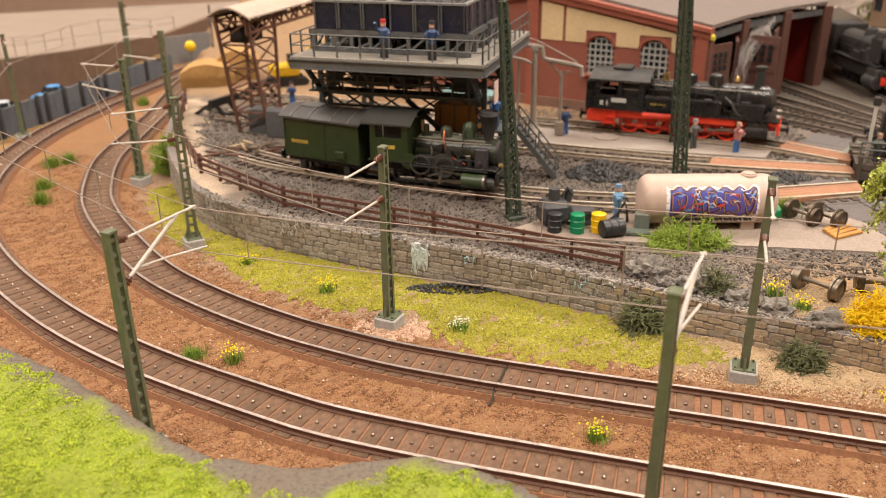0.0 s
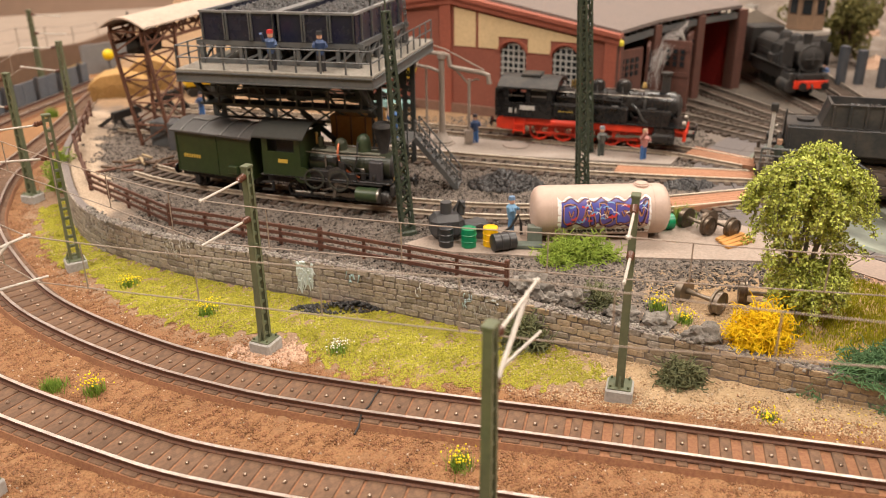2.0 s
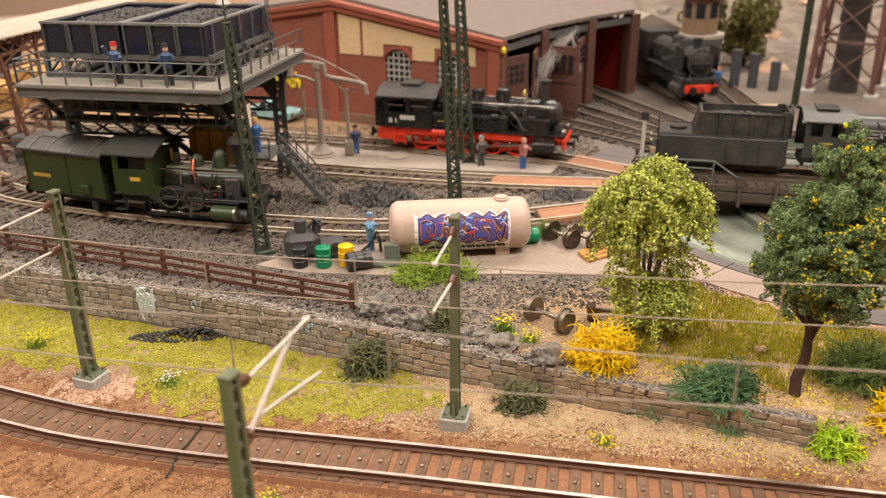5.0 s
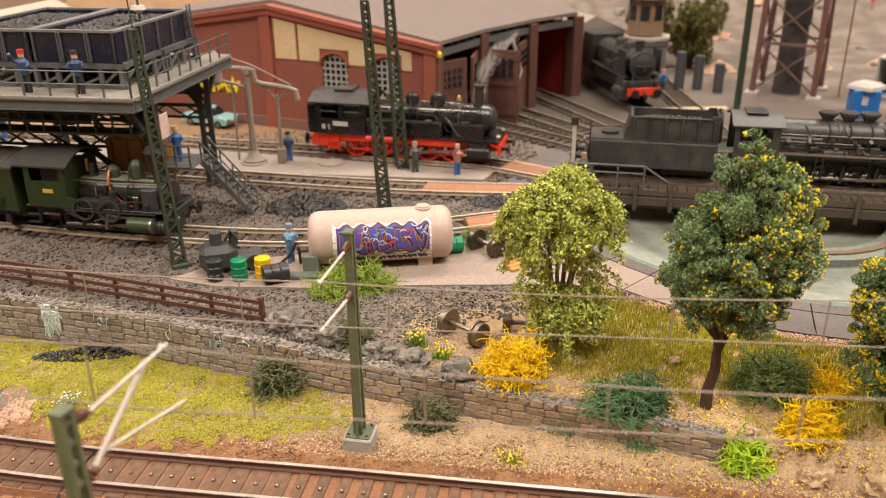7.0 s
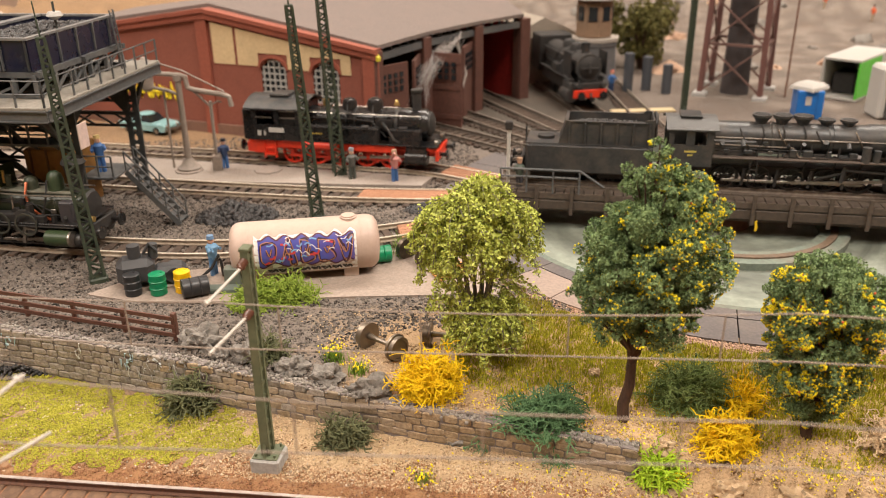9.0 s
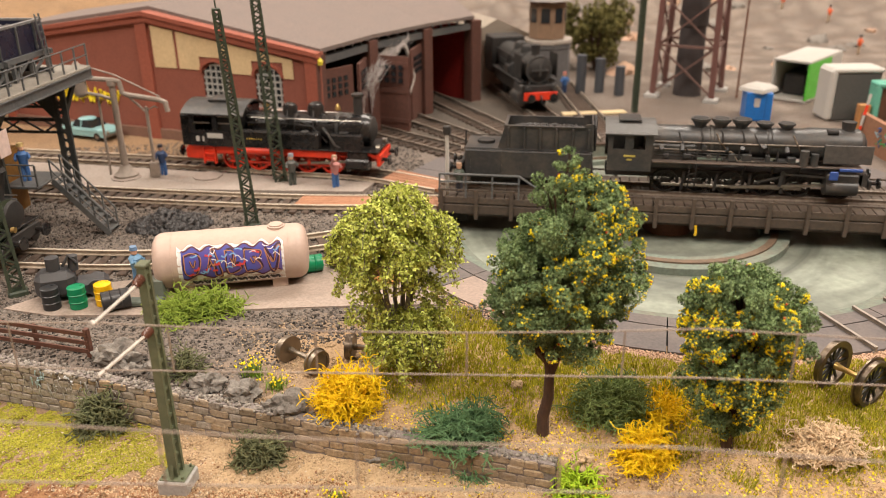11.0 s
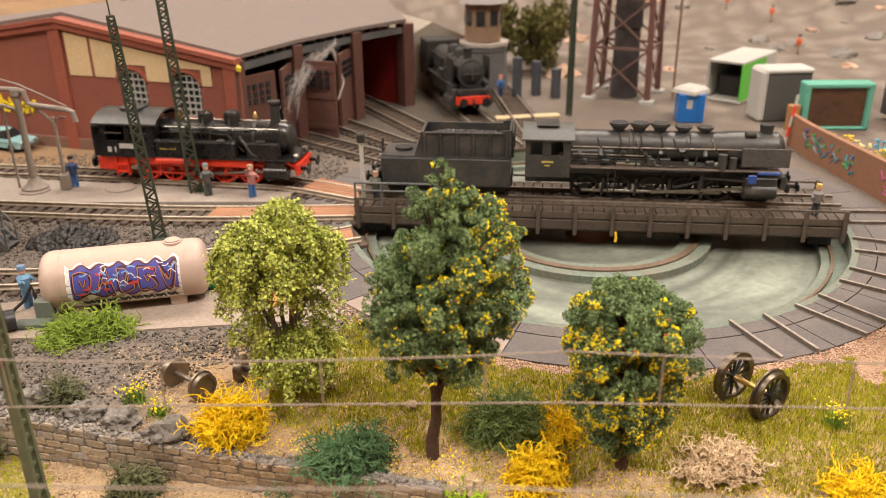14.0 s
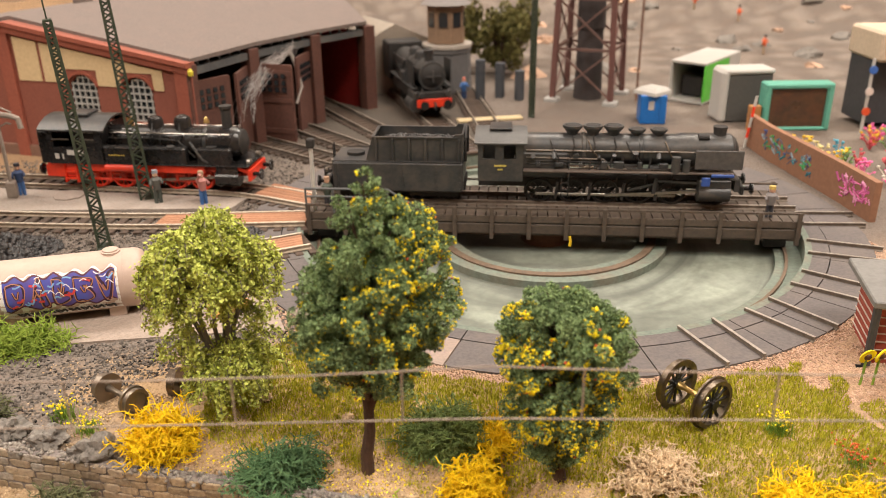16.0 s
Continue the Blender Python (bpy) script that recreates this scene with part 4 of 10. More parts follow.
for sup, k, x, y, dg in ((IN_SUP, 3, -3.45, 31.6, False), (IN_SUP, 4, 11.15, 27.6, False), (IN_SUP, 2, -15.3, 40.5, False), (IN_SUP, 1, -22.45, 51.25, False), (IN_SUP, 0, -24.3, 63.3, False),
                         (OUT_SUP, 3, -11.0, 22.15, True), (OUT_SUP, 4, 5.4, 17.27, True), (OUT_SUP, 1, -36.1, 61.8, False)):
    sx, sy, zu, zl = sup[k]
    catenary_mast(x, y, math.hypot(sx - x, sy - y), math.degrees(math.atan2(sy - y, sx - x)), dg, top=8.87 if y < 20 else 8.35, wire=(zu, zl))
catenary_mast(-35.4, 82.7, 3.2, -10, False)


def wire_run(label, sup):
    t = thing("catenary_wire", label, "overhead wire", at(0, 0, 0), "overhead wires")
    drops = []
    for (x0, y0, u0, l0), (x1, y1, u1, l1) in zip(sup[:-1], sup[1:]):
        n = 12
        S = [k / n for k in range(n + 1)]

        def up(s):
            return u0 + (u1 - u0) * s - 0.2 * (1 - (2 * s - 1) ** 2)

        part("messenger_wire", G().tube([(x0 + (x1 - x0) * s, y0 + (y1 - y0) * s, up(s)) for s in S], 0.022, 6), m_wire, t)
        part("contact_wire", G().tube([(x0 + (x1 - x0) * s, y0 + (y1 - y0) * s, l0 + (l1 - l0) * s) for s in S], 0.022, 6), m_wire, t)
        m = max(2, round(math.hypot(x1 - x0, y1 - y0) / 4.6))
        for k in range(m):
            s = (k + 0.5) / m
            drops.append((x0 + (x1 - x0) * s, y0 + (y1 - y0) * s, l0 + (l1 - l0) * s, up(s)))
    for x, y, a, b in drops:
        part("dropper", G().tube([(x, y, a), (x, y, b)], 0.026, 5), m_wire, t)


wire_run("thin rusty overhead wires above the track by the lawn", IN_SUP)
wire_run("thin rusty overhead wires above the outer front track", OUT_SUP)

# ---- lattice light towers ----
def lattice_tower(x, y, height, w0, w1, rz, lamp=True, lean=(0.0, 0.0), spike=0.0):
    """lean: by how much the top stands off the foot."""
    tilt = Vector((0, 0, 1)).rotation_difference(Vector((*lean, height))).to_matrix().to_4x4()
    t = thing("lattice_mast", "tall dark green lattice mast standing in the yard", "lattice mast", at(x, y, YARD - 0.05) @ tilt @ Matrix.Rotation(radians(rz), 4, "Z"), "lattice masts")
    part("mast_base", G().box((0, 0, 0.1), (w0 * 1.5, w0 * 1.5, 0.35), b=0.08), m_tower, t)
    for sx in (-1, 1):
        for sy in (-1, 1):
            part("corner_post", G().beam((sx * w0 / 2, sy * w0 / 2, 0), (sx * w1 / 2, sy * w1 / 2, height), 0.13), m_tower, t)
    g = G()
    z, k = 0.35, 0
    while z < height - 0.3:
        a = w0 + (w1 - w0) * z / height
        step = a * 0.72
        b = w0 + (w1 - w0) * min(z + step, height) / height
        for i in range(4):
            c, s = ((-1, -1), (1, -1), (1, 1), (-1, 1))[i], ((1, -1), (1, 1), (-1, 1), (-1, -1))[i]
            if (k + i) % 2:
                c, s = s, c
            g.beam((c[0] * a / 2, c[1] * a / 2, z), (s[0] * b / 2, s[1] * b / 2, z + step), 0.085)
        z += step
        k += 1
    part("lattice", g, m_tower, t)
    if spike:
        part("cap", G().box((0, 0, height + 0.04), (w1 + 0.1, w1 + 0.1, 0.12), b=0.03), m_tower, t)
        part("spike", G().cyl((0, 0, height), (0, 0, height + spike), 0.045, 0.03, n=6), m_tower, t)
    elif lamp:
        part("lamp_head", G().lathe([(0.14, 0), (0.3, 0.5), (0.34, 0.8), (0.2, 1)], (0, 0, height), (0, 0, height + 0.7), 10), m_tower, t)


lattice_tower(2.46, 40.95, 11.4, 0.58, 0.3, 20, lean=(-0.8, 0.95), spike=1.6)
lattice_tower(12.87, 47.75, 11.8, 0.58, 0.3, 10, lean=(-0.67, -0.2), spike=2.4)
lattice_tower(14.3, 55.05, 14.6, 0.7, 0.36, 10, lean=(-0.7, 0.0))

# ---- fences ----
def rail_fence(p, q, zp, zq, posts, group, mat, rails=3, height=1.25, label="dark brown wooden rail fence on the retaining wall", post=0.2, first=True):
    t = thing("fence", label, "fence", at(0, 0, 0), group)
    for k in range(posts + 1):
        s = k / posts
        x, y, z = p[0] + (q[0] - p[0]) * s, p[1] + (q[1] - p[1]) * s, zp + (zq - zp) * s
        big = k in (0, posts)
        part("post", G().box((0, 0, height * (0.5 if big else 0.44)), (post * (1 if big else 0.75), post * (1 if big else 0.75), height * (1.0 if big else 0.9) + 0.15), b=0.02), mat, t, m=at(x, y, z, math.degrees(math.atan2(q[1] - p[1], q[0] - p[0]))))
    for k in range(rails):
        z = height * (0.28 + 0.3 * k)
        part("rail", G().beam((p[0], p[1] - 0.1, zp + z), (q[0], q[1] - 0.1, zq + z), 0.08, 0.17), mat, t)


FENCE = [(-24.0, 66.0), (-21.2, 56.0), (-16.9, 47.6), (-10.3, 41.6), (-1.75, 38.0), (7.2, 34.0)]
for k, (p, q) in enumerate(zip(FENCE[:-1], FENCE[1:])):
    zp, zq = (float(land(np.array([v[0]]), np.array([v[1]]))[0][0]) - 0.05 for v in (p, q))
    rail_fence(p, q, zp, zq, 4, "fence sections on the wall", m_fence)
# grey-blue board fence along the outer curve
BF = [(-38.6, 60), (-37.2, 68), (-35.4, 76), (-33.0, 88)]
for p, q in zip(BF[:-1], BF[1:]):
    t = thing("board_fence", "weathered grey-blue board fence beside the outer track", "fence", at(0, 0, 0), "board fence sections")
    n = 7
    for k in range(n):
        a, b = (p[0] + (q[0] - p[0]) * k / n, p[1] + (q[1] - p[1]) * k / n), (p[0] + (q[0] - p[0]) * (k + 0.97) / n, p[1] + (q[1] - p[1]) * (k + 0.97) / n)
        part("board", G().beam((*a, 1.15), (*b, 1.15), 0.2, 2.3), m_fence_blue, t)
        if k % 2 == 0:
            part("post", G().box((a[0] + 0.25, a[1], 1.25), (0.3, 0.3, 2.6), b=0.03), paint(0.05, 0.05, 0.055, 0.8), t)

# ---- coaling bunker ----
U = -14.5
bk = thing("coaling_bunker", "dark blue-grey steel coaling bunker on a tall platform full of coal", "coaling bunker", at(0.75, 43.5, YARD, U))
ZP = 7.85


def stones_in(x0, x1, y0, y1, z, n, size, seed):
    r = np.random.default_rng(seed)
    p = np.column_stack([r.uniform(x0, x1, n), r.uniform(y0, y1, n), np.zeros(n)])
    cx, cy = (p[:, 0] - (x0 + x1) / 2) / (x1 - x0) * 2, (p[:, 1] - (y0 + y1) / 2) / (y1 - y0) * 2
    p[:, 2] = z + 0.45 * (1 - np.maximum(np.abs(cx), np.abs(cy)) ** 2) + r.uniform(-0.1, 0.1, n)
    return scatter(STONE, p, r.uniform(0.6, 1.3, n) * size, r)


def shell(x0, x1, y0, y1, z0, z1, w, floor=True):
    """An open box with walls of the thickness w."""
    o = [(x0, y0), (x1, y0), (x1, y1), (x0, y1)]
    i = [(x0 + w, y0 + w), (x1 - w, y0 + w), (x1 - w, y1 - w), (x0 + w, y1 - w)]
    zi = z0 + w if floor else z0
    vs = [(*p, z0) for p in o] + [(*p, z1) for p in o] + [(*p, zi) for p in i] + [(*p, z1) for p in i]
    fs = [(k, (k + 1) % 4, 4 + (k + 1) % 4, 4 + k) for k in range(4)] + [(8 + (k + 1) % 4, 8 + k, 12 + k, 12 + (k + 1) % 4) for k in range(4)]
    fs += [(4 + k, 4 + (k + 1) % 4, 12 + (k + 1) % 4, 12 + k) for k in range(4)]
    fs += [(3, 2, 1, 0), (8, 9, 10, 11)] if floor else [((k + 1) % 4, k, 8 + k, 8 + (k + 1) % 4) for k in range(4)]
    return G().add(vs, fs)


LX, LY = 11.55, 12.4
deck = part("deck", G().box((-LX / 2, LY / 2, ZP - 0.08), (LX, LY, 0.16), b=0.03), m_deck, bk, "grey boarded walkway")
for v in (0.05, LY - 0.05):
    g = G().box((-LX / 2, v, ZP - 0.42), (LX, 0.1, 0.5))
    g.box((-LX / 2, v, ZP - 0.17), (LX, 0.3, 0.06)).box((-LX / 2, v, ZP - 0.68), (LX, 0.3, 0.06))
    part("edge_beam", g, m_frame, bk, "grey steel edge beam")
for u in (-0.05, -LX + 0.05):
    g = G().box((u, LY / 2, ZP - 0.42), (0.1, LY - 0.3, 0.5))
    g.box((u, LY / 2, ZP - 0.17), (0.3, LY - 0.3, 0.06)).box((u, LY / 2, ZP - 0.68), (0.3, LY - 0.3, 0.06))
    part("edge_beam", g, m_frame, bk, "grey steel edge beam")
for k in range(6):
    part("cross_beam", G().box((-1.1 - k * 1.87, LY / 2, ZP - 0.5), (0.18, LY - 0.4, 0.5)), m_dark_frame, bk)


def railing(parent, pts, height=1.25, step=1.35, mat=None):
    g = G()
    for p, q in zip(pts[:-1], pts[1:]):
        d = math.dist(p, q)
        n = max(1, round(d / step))
        for k in range(n + 1):
            c = [p[i] + (q[i] - p[i]) * k / n for i in range(3)]
            g.beam(c, (c[0], c[1], c[2] + height), 0.085)
        for h in (0.5, 1.0):
            g.tube([(p[0], p[1], p[2] + height * h), (q[0], q[1], q[2] + height * h)], 0.042, 5)
    return part("railing", g, mat or m_frame, parent, "thin steel railing")


railing(bk, [(-LX + 0.1, LY - 3, ZP), (-LX + 0.1, 0.1, ZP), (-0.1, 0.1, ZP), (-0.1, LY - 0.1, ZP)])
# bin frame and bins
B0, B1, V0, V1 = -10.8, -1.45, 1.9, 10.6
ZB = ZP + 1.3
for v in (V0 + 0.1, (V0 + V1) / 2, V1 - 0.1):
    g = G().box(((B0 + B1) / 2, v, ZB - 0.14), (B1 - B0 + 0.7, 0.22, 0.28))
    g.box(((B0 + B1) / 2, v, ZP + 0.12), (B1 - B0 + 0.4, 0.2, 0.2))
    for k in range(9):
        u = B0 + (B1 - B0) * k / 8
        g.box((u, v, ZP + 0.6), (0.2, 0.2, 1.1))
        if k < 8:
            g.beam((u, v, ZP + 0.15), (u + (B1 - B0) / 8, v, ZB - 0.2) if k % 2 else (u + (B1 - B0) / 8, v, ZP + 0.6), 0.13)
    part("bin_frame", g, m_frame, bk, "grey braced steel frame")
for u in (B0, (B0 + B1) / 2, B1):
    g = G().box((u, (V0 + V1) / 2, ZB - 0.14), (0.24, V1 - V0, 0.28))
    for k in range(6):
        v = V0 + (V1 - V0) * k / 5
        g.box((u, v, ZP + 0.6), (0.2, 0.2, 1.15))
        if k < 5:
            g.beam((u, v, ZP + 0.15), (u, v + (V1 - V0) / 5, ZB - 0.2), 0.13)
    part("bin_frame", g, m_frame, bk, "grey braced steel frame")
HB = 1.58
m_bin_rim = M("worn_bin_rim", (0.2, 0.2, 0.2), 0.45, col2=(0.12, 0.122, 0.125), grain=4, dirt=(0.3, 0.29, 0.27), dirt_amount=0.5)
for k in range(2):
    u0 = B0 + k * (B1 - B0) / 2 + 0.06
    u1 = u0 + (B1 - B0) / 2 - 0.12
    g = shell(u0, u1, V0, V1, ZB, ZB + HB, 0.16)
    bin_ = part("coal_bin", g, m_bunker, bk, "dark blue steel coal bin")
    g = shell(u0 - 0.05, u1 + 0.05, V0 - 0.08, V1 + 0.08, ZB + HB - 0.06, ZB + HB + 0.06, 0.26, False)
    part("bin_rim", g, m_bin_rim, bin_, "pale worn rim")
    g = G()
    for j in range(4):
        u = u0 + (u1 - u0) * (j + 0.02) / 3
        for e in (-0.07, 0.07):
            g.box((min(max(u + e, u0 + 0.1), u1 - 0.1), V0 - 0.07, ZB + HB / 2), (0.07, 0.16, HB - 0.1), b=0.015)
    for j in range(5):
        v = V0 + (V1 - V0) * (j + 0.5) / 5
        g.box(((u1 + 0.03) if k else (u0 - 0.03), v, ZB + HB / 2), (0.16, 0.1, HB - 0.1), b=0.015)
    part("bin_ribs", g, m_frame, bin_, "thin vertical ribs")
    vs, fs = stones_in(u0 + 0.3, u1 - 0.3, V0 + 0.3, V1 - 0.3, ZB + HB - 0.55, 1500, 0.2, 3 + k)
    tagged(part("coal_load", raw_mesh("coal_load", vs, fs, m_coal), None, bin_, "heaped black coal"), kind="stuff")
    part("coal_core", G().box(((u0 + u1) / 2, (V0 + V1) / 2, ZB + HB / 2 - 0.35), (u1 - u0 - 0.34, V1 - V0 - 0.34, HB - 0.5)), m_coal, bin_)
# ladder, lamp and sign
g = G()
for e in (0, 0.4):
    g.beam((-0.95, V1 - 1.0 + e, ZP), (-1.2, V1 - 1.0 + e, ZB + HB + 0.4), 0.07)
for j in range(8):
    z = ZP + 0.3 + j * 0.4
    g.beam((-0.97 - 0.03 * j, V1 - 1.0, z), (-0.97 - 0.03 * j, V1 - 0.6, z), 0.05)
part("ladder", g, m_frame, bk, "steel ladder")
lamp_ = part("lamp_post", G().tube([(-1.7, V0 + 3.1, ZB + HB), (-1.7, V0 + 3.1, ZB + HB + 1.4)], 0.06), m_dark_frame, bk)
part("lamp_shade", G().lathe([(0.1, 0), (0.42, 0.5), (0.3, 1)], (-1.7, V0 + 3.1, ZB + HB + 0.5), (-1.7, V0 + 3.1, ZB + HB + 0.9), 12), m_white, lamp_, "white lamp shade")
part("sign_board", G().box((0.08, 2.6, ZP - 2.0), (0.06, 0.9, 1.3), b=0.02), paint(0.7, 0.55, 0.5), bk, "pinkish white sign board")
# portal legs
for u in (-11.0, -1.1):
    for v in (3.4, 10.2):
        g = G()
        for e in (-0.28, 0.28):
            g.beam((u + e, v, 0), (u + e, v, ZP - 0.7), 0.16, 0.3)
        z, k = 0.3, 0
        while z < ZP - 1.2:
            g.beam((u - 0.28, v, z), (u + 0.28, v, z + 0.55), 0.09)
            g.beam((u + 0.28, v, z), (u - 0.28, v, z + 0.55), 0.09)
            z += 0.55
        part("leg", g, m_dark_frame, bk, "dark lattice steel leg")
        s = 1 if u < -5 else -1
        part("knee_brace", G().add([(u + s * 0.3, v - 0.1, ZP - 2.9), (u + s * 2.1, v - 0.1, ZP - 0.7), (u + s * 0.3, v - 0.1, ZP - 0.7), (u + s * 0.3, v + 0.1, ZP - 2.9), (u + s * 2.1, v + 0.1, ZP - 0.7), (u + s * 0.3, v + 0.1, ZP - 0.7)],
                                   [(0, 1, 2), (5, 4, 3), (0, 3, 4, 1), (1, 4, 5, 2), (2, 5, 3, 0)]), m_dark_frame, bk)
        part("front_brace", G().beam((u, v, ZP - 3.0), (u, v - 2.6 if v < 5 else v + 2.2, ZP - 0.7), 0.18, 0.3), m_dark_frame, bk)
for v in (3.4, 10.2):
    for z in (ZP - 1.25, ZP - 2.75):
        g = G().box((-6.05, v, z), (10.2, 0.16, 0.2)).box((-6.05, v, z - 0.75), (10.2, 0.16, 0.14))
        for k in range(8):
            u = -11 + k * 1.24
            g.beam((u, v, z - 0.75), (u + 1.24, v, z) if k % 2 else (u + 1.24, v, z - 0.75), 0.1)
            g.beam((u, v, z), (u + 1.24, v, z - 0.75), 0.1)
        part("truss", g, m_dark_frame, bk, "dark truss between the legs")
for k in range(3):
    u = -9.3 + k * 3.3
    g = G().lathe([(1.3, 0), (1.3, 0.35), (0.5, 1)], (u, 5.5, ZP - 0.6), (u, 5.5, ZP - 2.6), 4)
    chute = part("coal_chute", g, m_dark_frame, bk, "dark hopper chute")
    part("chute_lip", G().box((u, 4.0, ZP - 2.2), (0.9, 2.0, 0.1), rx=-25), m_dark_frame, chute)
for k in range(5):
    u = -10.2 + k * 2.1
    part("hanger", G().beam((u, 1.7, ZP - 0.7), (u + 0.9, 2.2, ZP - 2.3), 0.12, 0.16).beam((u, 2.9, ZP - 0.7), (u, 2.9, ZP - 2.4), 0.12), m_dark_frame, bk)
part("hoist_drum", G().cyl((-8.8, 3.0, ZP - 1.6), (-6.6, 3.0, ZP - 1.6), 0.55, n=16).box((-5.6, 3.0, ZP - 1.6), (1.2, 1.0, 1.1), b=0.1), m_soot, bk, "black hoist drum and motor")
part("supply_pipe", G().tube([(-11.0, 1.4, ZP - 0.85), (-6, 1.4, ZP - 0.85), (-1.0, 1.4, ZP - 0.85), (-0.6, 1.6, ZP - 2.0)], 0.08, 7).tube([(-10.6, 1.0, ZP - 1.5), (-3.0, 1.0, ZP - 1.5)], 0.05, 6), m_dark_frame, bk)
part("side_brace", G().beam((-1.1, 3.4, 1.2), (-5.6, 3.2, ZP - 2.9), 0.16, 0.3), m_dark_frame, bk, "dark diagonal strut")
part("upper_catwalk", G().box((-6.0, 2.2, ZP - 2.3), (10.5, 1.2, 0.12)), m_dark_frame, bk)
railing(bk, [(-11.0, 1.65, ZP - 2.25), (-1.3, 1.65, ZP - 2.25)], 1.0, 1.0, m_dark_frame)
cab_ = part("control_cabin", G().box((-2.6, 4.6, 3.1), (2.6, 2.6, 3.4), b=0.05), paint(0.26, 0.125, 0.025, 0.6), bk, "ochre-brown control cabin")
for e in (-0.9, 0, 0.9):
    part("cabin_batten", G().box((-2.6 + e, 3.27, 3.1), (0.09, 0.08, 3.4)), paint(0.12, 0.06, 0.02), cab_)
part("landing", G().box((-0.2, 4.9, 3.2), (1.9, 2.6, 0.14), b=0.03), m_frame, bk, "grey stair landing")
railing(bk, [(0.7, 3.7, 3.25), (-0.9, 3.7, 3.25)], 1.15, 0.9, m_frame)
g = G()
for e in (0.0, 1.05):
    g.beam((0.75, 5.0 + e, 3.15), (3.3, 5.2 + e, 0.1), 0.09, 0.3)
for k in range(9):
    s = (k + 0.5) / 9
    g.box((0.75 + 2.55 * s, 5.52 + 0.2 * s, 3.15 - 3.05 * s), (0.4, 1.0, 0.07))
st = part("stairs", g, m_frame, bk, "grey steel stairs")
g = G()
for e in (0.0, 1.05):
    g.tube([(0.75, 5.0 + e, 4.3), (3.3, 5.2 + e, 1.25)], 0.05, 6)
    g.tube([(0.75, 5.0 + e, 3.75), (3.3, 5.2 + e, 0.7)], 0.04, 6)
    for k in range(5):
        s = k / 4
        g.beam((0.75 + 2.55 * s, 5.0 + e + 0.2 * s, 3.15 - 3.05 * s), (0.75 + 2.55 * s, 5.0 + e + 0.2 * s, 4.3 - 3.05 * s), 0.07)
part("handrail", g, m_frame, st)

# ---- rusty coal crane beside the bunker ----
cr = thing("coal_crane", "rusty lattice coal crane with a pale curved roof over its jib", "crane", at(-16.0, 59.2, YARD, 76))
FEET = [(-1.0, -1.2), (1.0, -1.2), (1.0, 1.2), (-1.0, 1.2)]
HEAD = [(-2.7, -1.25), (1.2, -1.25), (1.2, 1.25), (-2.7, 1.25)]


def crane_at(i, s):
    p, q = FEET[i % 4], HEAD[i % 4]
    return (p[0] + (q[0] - p[0]) * s, p[1] + (q[1] - p[1]) * s, 8.4 * s)


for i in range(4):
    part("corner_post", G().beam(crane_at(i, 0), crane_at(i, 1), 0.2), m_rust, cr)
    for k in range(5):
        s0, s1 = k / 5 + 0.03, (k + 1) / 5
        part("brace", G().beam(crane_at(i, s0), crane_at(i + 1, s1), 0.1), m_rust, cr)
        part("cross_bar", G().beam(crane_at(i, s1), crane_at(i + 1, s1), 0.11), m_rust, cr)
JL = 15.0
for v in (-1.15, 1.15):
    g = G()
    for z in (7.6, 8.7):
        g.beam((-2.8, v, z), (JL, v, z + 0.02), 0.2)
    for k in range(13):
        u = -2.8 + k * 1.35
        g.beam((u, v, 7.6), (u + 1.35, v, 8.7) if k % 2 else (u, v, 8.7), 0.12)
        g.beam((u, v, 8.7), (u + 1.35, v, 7.6), 0.12)
    part("jib_truss", g, m_rust, cr, "rusty lattice jib")
n = 9
arc = [(-1.65 + 3.3 * k / n, 8.75 + 0.65 * math.sin(math.pi * k / n)) for k in range(n + 1)]
part("roof", G().cross(arc + [(y, z - 0.12) for y, z in arc[::-1]], -3.2, JL), paint(0.5, 0.4, 0.325, 0.8), cr, "pale beige curved roof")
part("winch", G().box((-0.8, 0, 7.3), (2.2, 1.5, 1.0), b=0.1).cyl((-2.2, 0, 7.4), (0.8, 0, 7.4), 0.45, n=12), m_soot, cr, "black winch")
part("machine_box", G().box((-0.2, -0.3, 0.9), (1.5, 1.6, 1.8), b=0.05), paint(0.10, 0.105, 0.11), cr, "grey machine box")
# buffer stop beside the crane
def buffer_stop(x, y, rz):
    t = thing("buffer_stop", "black steel buffer stop at the end of a yard track", "buffer stop", at(x, y, YARD, rz), "buffer stops")
    for s in (-0.75, 0.75):
        part("side_frame", G().beam((1.0, s, 0.1), (-0.2, s, 1.5), 0.2, 0.3).beam((-2.4, s, 0.1), (-0.2, s, 1.4), 0.18, 0.25).beam((-2.4, s, 0.12), (1.0, s, 0.12), 0.18), m_soot, t)
    part("buffer_beam", G().box((0.1, 0, 1.4), (0.4, 3.0, 0.6), b=0.05), m_soot, t, "black beam")


buffer_stop(-20.0, 63.0, -24)
buffer_stop(-18.4, 69.4, -20)

# ---- rolling stock: x forward, rail head at z = 0 ----
RAIL_TOP = YARD - 0.05 + 0.455


